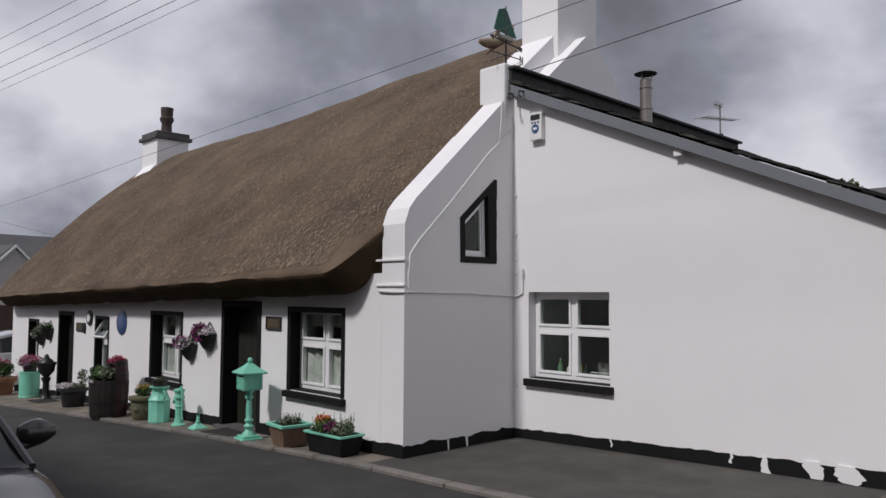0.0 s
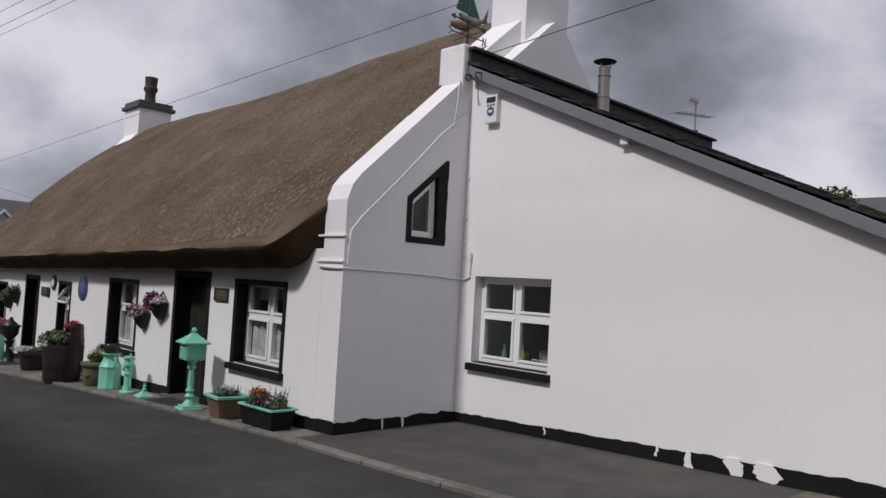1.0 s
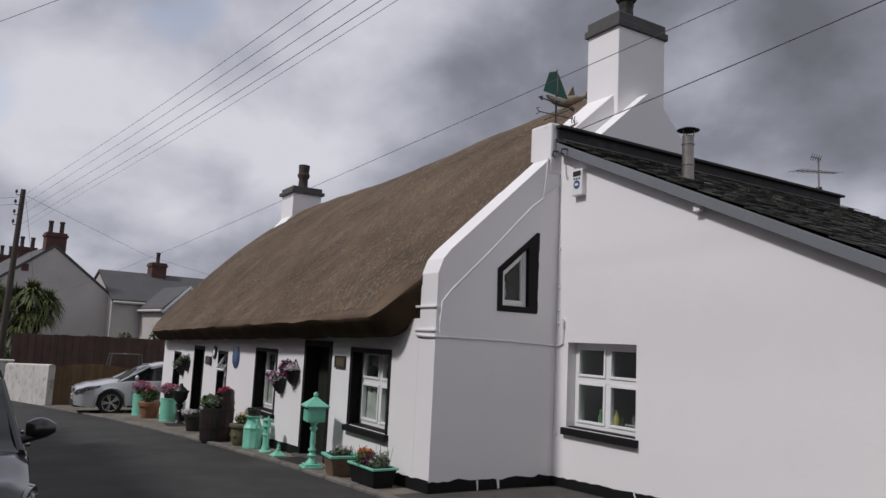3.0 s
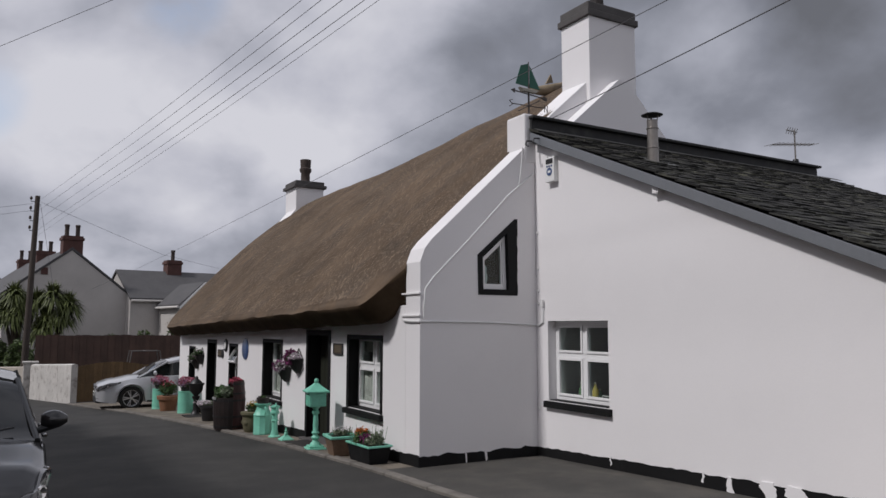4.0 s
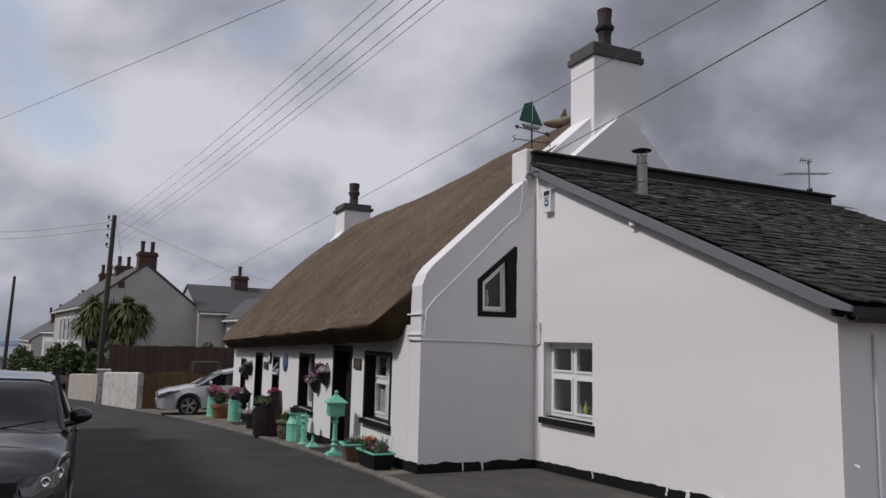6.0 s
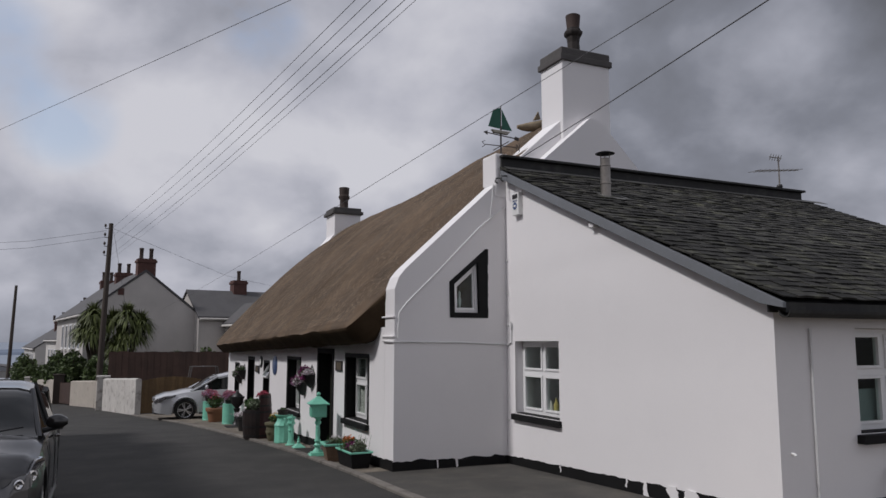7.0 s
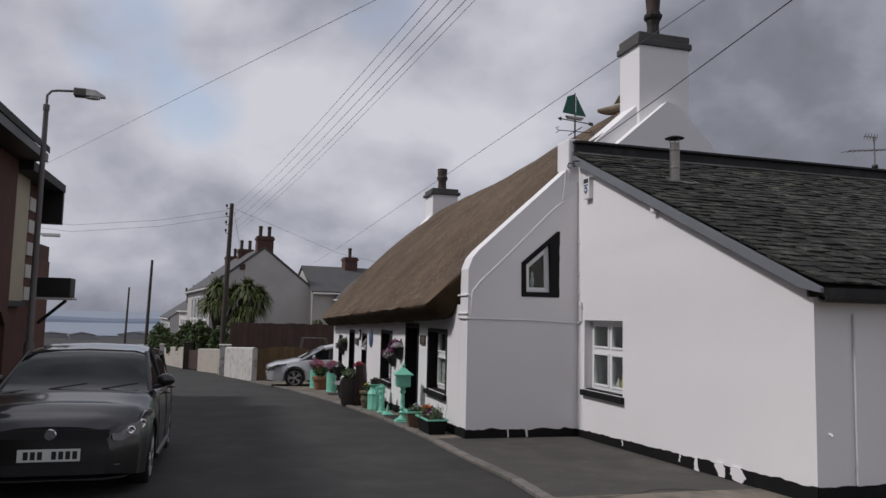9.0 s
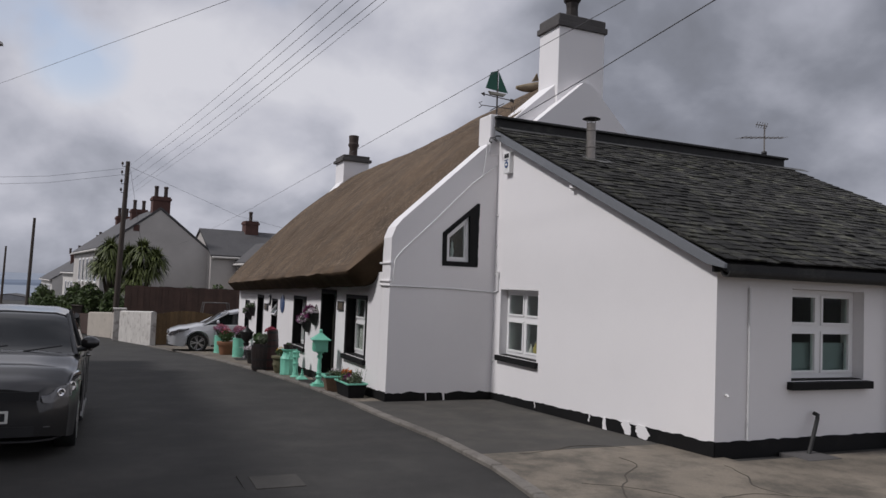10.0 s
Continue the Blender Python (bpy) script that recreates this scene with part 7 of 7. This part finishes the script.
def garden_wall():
    def run(a, b, h, material, label, thick=0.2):
        bm = bmesh.new()
        n = max(2, int(math.hypot(b[0] - a[0], b[1] - a[1]) / 0.7))
        d = Vector((b[0] - a[0], b[1] - a[1], 0)).normalized()
        nrm = Vector((-d.y, d.x, 0)) * thick
        if nrm.y < 0:
            nrm = -nrm
        rings = []
        for k in range(n + 1):
            p = Vector((a[0] + (b[0] - a[0]) * k / n, a[1] + (b[1] - a[1]) * k / n, 0))
            z = lift_of(p.x)
            top = z + h + 0.012 * smooth_noise(p.x, p.y, 0, 2)
            rings.append([(p.x, p.y, z - 0.2), (p.x + nrm.x, p.y + nrm.y, z - 0.2), (p.x + nrm.x, p.y + nrm.y, top), (p.x + nrm.x / 2, p.y + nrm.y / 2, top + 0.04), (p.x, p.y, top)])
        loft(bm, rings)
        tagged(part("garden_wall", bm, material), label, "wall", kind="structure")

    run((-25.75, 2.85), (-31.0, 1.80), 1.28, OLD_WHITE, "stained white-painted garden wall beside the road")
    run((-31.9, 1.70), (-34.6, 1.42), 1.2, CREAM_WALL, "cream garden wall beside the road")
    run((-34.6, 1.42), (-38.6, 0.36), 1.18, CREAM_WALL, "cream garden wall beside the gate")
    run((-42.1, -0.42), (-54.0, -2.55), 1.25, CREAM_WALL, "pale garden wall farther along the road")
    run((-55.2, -2.75), (-66.0, -4.5), 1.2, OLD_WHITE, "stained white garden wall farther down the street")
    run((-66.0, -4.5), (-95.0, -9.0), 1.15, CREAM_WALL, "pale garden wall far down the street")
    for x, y, w, h, mt, lab in ((-31.45, 1.80, 0.24, 1.36, OLD_WHITE, "stained white square gate pier"), (-41.75, -0.3, 0.26, 1.5, POLE_WOOD, "dark grey square gate pier"), (-54.6, -2.6, 0.3, 1.4, OLD_WHITE, "pale square gate pier")):
        z = lift_of(x)
        holder = thing("gate_pier", pose(x, y, z), lab, "pier", "gate piers")
        bm = bmesh.new()
        box(bm, -w, w, -w, w, -0.2, h)
        part("shaft", bm, mt, holder, bevel=0.02)
        bm = bmesh.new()
        box(bm, -w - 0.04, w + 0.04, -w - 0.04, w + 0.04, h, h + 0.08)
        part("cap", bm, mt, holder, bevel=0.02)


garden_wall()


def garden_gate():
    gate = thing("garden_gate", pose(0, 0, 0), "dark red-brown boarded garden gate, shut", "gate")
    a, b = Vector((-38.68, 0.38, 0)), Vector((-41.48, -0.22, 0))
    n = 16
    d = (b - a) / n
    for k in range(n):
        p = a + d * k
        bm = bmesh.new()
        box(bm, 0, d.length - 0.008, -0.015, 0.015, 0.05, 1.12)
        part("board", bm, FENCE_WOOD, gate).matrix_basis = Matrix.Translation((p.x, p.y, lift_of(p.x))) @ Matrix.Rotation(math.atan2(d.y, d.x), 4, "Z")
    for up in (0.3, 0.9):
        bm = bmesh.new()
        tube(bm, [(a.x, a.y + 0.04, lift_of(a.x) + up), (b.x, b.y + 0.04, lift_of(b.x) + up)], 0.035, 6)
        part("rail", bm, FENCE_WOOD, gate)


garden_gate()


def gate_and_fence():
    gate = thing("drive_gate", pose(0, 0, 0), "tan boarded drive gate with a bowed top", "gate")
    a, b = Vector((-25.85, 3.02, 0)), Vector((-26.9, 7.6, 0))
    n = 34
    d = (b - a) / n
    ang = math.atan2(d.y, d.x)
    for k in range(n):
        p = a + d * k
        t = ((k + 0.5) / n * 2) % 1.0
        top = 1.22 + 0.14 * math.sin(math.pi * t)
        bm = bmesh.new()
        box(bm, 0, d.length - 0.008, -0.012, 0.012, 0.05, top)
        ob = part("board", bm, GATE_WOOD, gate)
        ob.matrix_basis = Matrix.Translation((p.x, p.y, lift_of(p.x))) @ Matrix.Rotation(ang, 4, "Z")
    for zz in (0.25, 1.0):
        bm = bmesh.new()
        z0 = lift_of(-26.3)
        tube(bm, [(a.x - 0.03, a.y, z0 + zz), (b.x - 0.03, b.y, z0 + zz)], 0.04, 6)
        part("rail", bm, GATE_WOOD, gate)
    fence = thing("board_fence", pose(0, 0, 0), "tall dark brown boarded garden fence", "fence")
    a, b = Vector((-33.5, 2.0, 0)), Vector((-30.2, 13.5, 0))
    n = 86
    d = (b - a) / n
    ang = math.atan2(d.y, d.x)
    rnd = random.Random(71)
    shape = bmesh.new()
    box(shape, -0.012, d.length + 0.012, -0.010, 0.010, 0, 2.6)
    mesh = bpy.data.meshes.new("board")
    shape.to_mesh(mesh)
    shape.free()
    mesh.materials.append(FENCE_WOOD)
    for k in range(n):
        p = a + d * k
        ob = new("board", mesh)
        ob.parent = fence
        ob.matrix_basis = Matrix.Translation((p.x + 0.007 * (k % 2), p.y, -1.30 + rnd.uniform(-0.02, 0.02))) @ Matrix.Rotation(ang, 4, "Z")
    for zz in (-0.8, 0.7):
        bm = bmesh.new()
        tube(bm, [(a.x - 0.05, a.y, zz), (b.x - 0.05, b.y, zz)], 0.04, 6)
        part("rail", bm, FENCE_WOOD, fence)
    swing = thing("garden_swing", pose(-28.6, 5.55, lift_of(-28.6)), "pale metal garden swing frame behind the gate", "swing")
    for x in (-0.4, 0.4):
        bm = bmesh.new()
        tube(bm, [(x, -0.75, 0), (x * 0.8, -0.5, 1.75), (x * 0.8, 0.5, 1.75), (x, 0.75, 0)], 0.025, 6)
        part("leg_frame", bm, GALV, swing)
    bm = bmesh.new()
    tube(bm, [(-0.32, 0, 1.75), (0.32, 0, 1.75)], 0.025, 6)
    part("top_bar", bm, GALV, swing)


gate_and_fence()


def chimney_stack(parent, x, y, z, w, d, h, pots, material=None):
    bm = bmesh.new()
    box(bm, x - d / 2, x + d / 2, y - w / 2, y + w / 2, z - 1.0, z + h)
    box(bm, x - d / 2 - 0.06, x + d / 2 + 0.06, y - w / 2 - 0.06, y + w / 2 + 0.06, z + h - 0.25, z + h - 0.1)
    stack = part("chimney", bm, material or CHIMNEY_BRICK, parent, "sooty brick chimney")
    for k in range(pots):
        bm = bmesh.new()
        lathe(bm, [(0.14, z + h), (0.12, z + h + 0.08), (0.12, z + h + 0.55), (0.15, z + h + 0.6), (0.13, z + h + 0.68)], cx=x, cy=y + (k - (pots - 1) / 2) * w * 0.55, seg=12)
        part("chimney_pot", bm, POT_CLAY, stack, "dark clay chimney pot", smooth=True)


def pitched_house(m, length, depth, eave, apex, wall_material, label, windows=(), chimneys=(), drop=2.5):
    """A house with its gable on the plane x = 0 and its front on y = 0, running along -x."""
    holder = thing("house", m, label, "house", "houses")
    bm = bmesh.new()
    prism(bm, [(0, -drop), (depth, -drop), (depth, eave), (depth / 2, apex), (0, eave)], -length, 0, lambda u, v, w: (w, u, v))
    part("wall", bm, wall_material, holder)
    slope = (apex - eave) / (depth / 2)
    bm = bmesh.new()
    o = 0.18
    prism(bm, [(-o, eave - slope * o + 0.03), (depth / 2, apex + 0.03), (depth + o, eave - slope * o + 0.03), (depth + o, eave - slope * o + 0.16), (depth / 2, apex + 0.18), (-o, eave - slope * o + 0.16)], -length - 0.08, 0.06, lambda u, v, w: (w, u, v))
    part("roof", bm, FAR_SLATE, holder, "dark slate roof")
    bm = bmesh.new()
    tube(bm, [(0.05, -o - 0.06, eave - slope * o), (-length, -o - 0.06, eave - slope * o)], 0.07, 8)
    part("gutter", bm, PALE_RENDER, holder)
    for x, z0, w, h in windows:
        bm = bmesh.new()
        box(bm, x - w, x, -0.03, 0.02, z0, z0 + h)
        win = part("window", bm, CAR_GLASS, holder, "dark window pane")
        bm = bmesh.new()
        bar_frame(bm, x - w - 0.07, x + 0.07, z0 - 0.07, z0 + h + 0.07, -0.06, 0.0, 0.1)
        part("window_frame", bm, WHITE_GLOSS, win)
        bm = bmesh.new()
        box(bm, x - w - 0.12, x + 0.12, -0.14, 0.0, z0 - 0.17, z0 - 0.07)
        part("sill", bm, PALE_RENDER, win)
    for c in chimneys:
        chimney_stack(holder, *c)
    return holder


turn = 7.7
wins = [(-1.4 - 2.3 * k, z0, 1.0, 1.5) for k in range(5) for z0 in (1.3, -1.4)]
main_house = pitched_house(pose(-45.0, 0.69, 0.0, 0, 0, turn), 16.0, 6.6, 3.42, 6.0, GREY_RENDER, "grey rendered two-storey house with brick chimneys", wins,
              [(-0.45, 3.35, 5.9, 1.05, 0.8, 0.95, 2), (-8.0, 3.3, 5.8, 1.1, 0.8, 0.75, 2), (-15.4, 3.3, 5.7, 1.0, 0.8, 0.8, 2)])
bm = bmesh.new()
box(bm, 0.0, 0.03, 1.75, 2.1, 4.55, 4.95)
part("vent", bm, CHIMNEY_BRICK, main_house, "small brick vent in the gable")
# rear return, its ridge running away from the road
pitched_house(pose(-46.8, 21.0, 0.0, 0, 0, 90 + turn), -0.0 + 14.0, 6.4, 3.25, 5.0, GREY_RENDER, "lower grey rendered rear wing with a slate roof", (), [(-10.6, 3.2, 4.9, 0.9, 0.9, 1.0, 1)])
rear = thing("rear_wing_fittings", pose(-45.75, 8.0, 0, 0, 0, turn), "small white window and downpipe on the rear wing", "window")
bm = bmesh.new()
bar_frame(bm, 0, 1.0, 2.2, 2.9, -0.05, 0.05, 0.08)
for v in bm.verts:
    v.co = Matrix.Rotation(radians(90), 4, "Z") @ v.co
part("window_frame", bm, WHITE_GLOSS, rear)
bm = bmesh.new()
box(bm, -0.04, 0.0, 0.08, 0.92, 2.28, 2.82)
part("pane", bm, CAR_GLASS, rear)
bm = bmesh.new()
tube(bm, [(0.12, 2.3, -1.5), (0.12, 2.3, 3.2)], 0.06, 8)
part("downpipe", bm, PALE_RENDER, rear)
pitched_house(pose(-41.0, 9.3, 0.0, 0, 0, turn), 4.0, 2.4, 2.9, 4.0, GREY_RENDER, "small grey outbuilding with a white-edged gable")
bm = bmesh.new()
for s in (0, 1):
    prism(bm, [(9.15, 2.75), (10.5, 4.15), (10.5, 4.0), (9.15, 2.6)] if s == 0 else [(11.85, 2.75), (10.5, 4.15), (10.5, 4.0), (11.85, 2.6)], -40.98, -40.85, lambda u, v, w: (w, u, v))
tagged(part("outbuilding_bargeboard", bm, WHITE_GLOSS), "white bargeboard of the small outbuilding", "bargeboard")
pitched_house(pose(-64.0, -1.2, 0.0, 0, 0, turn), 14.0, 6.4, 1.9, 4.2, PALE_RENDER, "pale rendered house farther down the street", [(-2 - 2.6 * k, -0.4, 1.0, 1.4) for k in range(4)], [(-0.5, 3.2, 4.2, 1.4, 0.9, 0.9, 3), (-7, 3.2, 4.1, 1.6, 0.9, 0.9, 3), (-13.4, 3.2, 4.1, 1.4, 0.9, 0.9, 2)], drop=4.5)
pitched_house(pose(-84.0, -4.4, 0.0, 0, 0, turn), 18.0, 6.4, 1.0, 3.2, PALE_RENDER, "pale rendered terrace far down the street", [(-2 - 2.6 * k, -1.0, 1.0, 1.4) for k in range(6)], [(-0.5, 3.2, 3.2, 1.4, 0.9, 0.9, 3), (-9, 3.2, 3.1, 1.6, 0.9, 0.9, 3)], drop=5.0)


def shrub(x, y, z, radii, count, leaf, label, name="hedge_bush", material=None, seed=1):
    rnd = random.Random(seed)
    holder = thing(name, pose(x, y, z), label, "bush", "garden bushes")
    bm = bmesh.new()
    for k in range(5):
        a = k * 1.3
        tube(bm, [(0, 0, -radii[2] * 0.2), (radii[0] * 0.35 * math.cos(a), radii[1] * 0.35 * math.sin(a), radii[2]), (radii[0] * 0.6 * math.cos(a), radii[1] * 0.6 * math.sin(a), radii[2] * 1.5)], 0.05, 6, 0.015)
    part("branches", bm, BARK, holder)
    foliage("leaves", holder, (0, 0, radii[2]), radii, count, leaf, material or HEDGE, rnd, fill=0.3)
    return holder


shrub(-38.6, 1.5, lift_of(-39) + 0.3, (1.3, 0.75, 1.15), 2200, 0.13, "dense green garden bush behind the wall", seed=81)
shrub(-42.6, 0.35, lift_of(-43) + 0.3, (1.7, 0.85, 1.4), 2900, 0.13, "tall green hedge overhanging the gate", seed=82)
shrub(-46.6, -0.55, lift_of(-47) + 0.4, (2.2, 0.9, 1.35), 2900, 0.14, "broad green hedge before the grey house", seed=83)
shrub(-51.5, -1.6, lift_of(-51) + 0.4, (2.2, 0.8, 1.0), 2000, 0.14, "low green hedge behind the pale wall", seed=86)
shrub(-58.5, -3.25, lift_of(-59) + 0.2, (2.6, 1.0, 1.6), 2600, 0.15, "dark green hedge farther down the street", seed=84)
shrub(-36.6, 1.75, lift_of(-37) + 0.1, (0.9, 0.6, 0.75), 900, 0.11, "small green shrub behind the wall", seed=85)
for k in range(6):
    shrub(-33.6 + 0.36 * k, 5.0 + 1.25 * k, 0.35, (0.5, 0.55, 0.55 + 0.1 * (k % 3)), 260, 0.1, "dark shrub behind the tall fence", seed=90 + k)


def cordyline(x, y, z, heads, label, seed):
    """A cabbage palm: forked trunk with tufts of long narrow leaves."""
    rnd = random.Random(seed)
    holder = thing("cabbage_palm", pose(x, y, z), label, "palm tree", "palm trees")
    for hx, hy, hz in heads:
        bm = bmesh.new()
        tube(bm, [(0, 0, -0.2), (hx * 0.3, hy * 0.3, hz * 0.5), (hx, hy, hz)], 0.13, 8, 0.07)
        part("trunk", bm, BARK, holder, smooth=True)
        verts, faces = [], []
        c = Vector((hx, hy, hz))
        for k in range(330):
            a, e = rnd.uniform(0, 6.28), rnd.uniform(-0.5, 1.4)
            long = rnd.uniform(0.7, 1.15)
            way = Vector((math.cos(a) * math.cos(e), math.sin(a) * math.cos(e), math.sin(e)))
            side = way.cross(Vector((0, 0, 1))).normalized() * 0.045
            p1 = c + way * long * 0.55
            p2 = c + way * long - Vector((0, 0, 0.5 * long * math.cos(e)))
            i = len(verts)
            verts += [c - side * 0.5, c + side * 0.5, p1 + side, p1 - side, p2]
            faces += [(i, i + 1, i + 2, i + 3), (i + 3, i + 2, i + 4)]
        mesh = bpy.data.meshes.new("leaf_tuft")
        mesh.from_pydata([tuple(v) for v in verts], [], faces)
        mesh.materials.append(PALM)
        ob = new("leaf_tuft", mesh)
        ob.parent = holder


cordyline(-41.2, 1.4, lift_of(-41), [(0.1, -0.2, 4.65), (0.2, -0.3, 3.65), (0.0, -0.6, 3.8), (0.1, 0.15, 4.1), (0.0, 0.8, 4.3)], "cabbage palm with spiky green tufts before the house", 101)
cordyline(-40.8, 2.8, lift_of(-41), [(0.1, 0.1, 4.65), (0.1, 0.8, 4.2), (0, -0.1, 3.4), (0, 0.5, 3.6), (0.1, -0.4, 2.8)], "cabbage palm with drooping green tufts by the fence", 102)


def broad_tree(x, y, z, h, radius, label, seed):
    rnd = random.Random(seed)
    holder = thing("tree", pose(x, y, z), label, "tree", "trees")
    bm = bmesh.new()
    tube(bm, [(0, 0, -0.3), (0.1, 0, h * 0.3), (0, 0.1, h * 0.6)], 0.3, 10, 0.16)
    tips = []
    for k in range(9):
        a = k * 2.4
        tip = (radius * 0.75 * math.cos(a), radius * 0.75 * math.sin(a), h * (0.55 + 0.05 * k))
        tips.append(tip)
        tube(bm, [(0, 0, h * 0.4), (tip[0] * 0.5, tip[1] * 0.5, (h * 0.4 + tip[2]) / 2 + 0.3), tip], 0.1, 6, 0.03)
    part("trunk", bm, BARK, holder, smooth=True)
    for k, tip in enumerate(tips + [(0, 0, h * 0.95), (radius * 0.3, -radius * 0.3, h * 0.85)]):
        foliage("crown", holder, tip, (radius * 0.5, radius * 0.5, h * 0.13), 700, 0.13, HEDGE, rnd, fill=0.0)


broad_tree(-14.3, 40.0, 0, 7.3, 2.3, "green broadleaf tree beyond the extension roof", 111)
broad_tree(-8.5, 46.0, 0, 6.0, 2.4, "green broadleaf tree far behind the extension", 112)
pitched_house(pose(-9.6, 42.5, 0.0, 0, 0, 0), 5.0, 6.0, 4.8, 7.6, GREY_RENDER, "grey house with a dark roof behind the extension")


def sea_and_hills():
    z = lift_of(-200)
    bm = bmesh.new()
    box(bm, -2900, -185, -2500, 2500, z - 0.5, z + 0.25)
    water = surface("grey_sea", (0.21, 0.245, 0.30), 0.7, vary=0.1, grain=0.2, blotch=0.01, bump=0.3, bump_size=0.3)
    tagged(part("water", bm, water), "grey-blue sea beyond the foot of the street", "sea", kind="structure")
    bm = bmesh.new()
    n = 120
    rows = []
    for k in range(n + 1):
        y = -400 + 700 * k / n
        h = -0.9 + 2.6 * smooth_noise(y, 0, 0, 0.011) + 0.5 * smooth_noise(y, 7, 0, 0.05)
        rows.append([(-360, y, z - 1), (-362, y, h - 1.2), (-370, y, h), (-390, y, z - 1)])
    loft(bm, rows, close=False)
    tagged(part("backdrop", bm, surface("hazy_hills", (0.18, 0.215, 0.275), 1.0, vary=0.08, grain=0.02, blotch=0.004, bump=0.0, spec=0.0)), "low blue-grey hills across the water", "hills", kind="structure")
    rnd = random.Random(120)
    for k in range(7):
        x, y = -165 - rnd.uniform(0, 15), -46 + 8.0 * k
        w, h = rnd.uniform(4, 7), rnd.uniform(0.8, 2.0)
        pitched_house(pose(x, y, lift_of(x) - 0.0, 0, 0, rnd.uniform(-10, 20)), w * 1.3, w, h * 0.6, h, HAZE_WALL, "low building by the far shore", drop=0.5)


sea_and_hills()
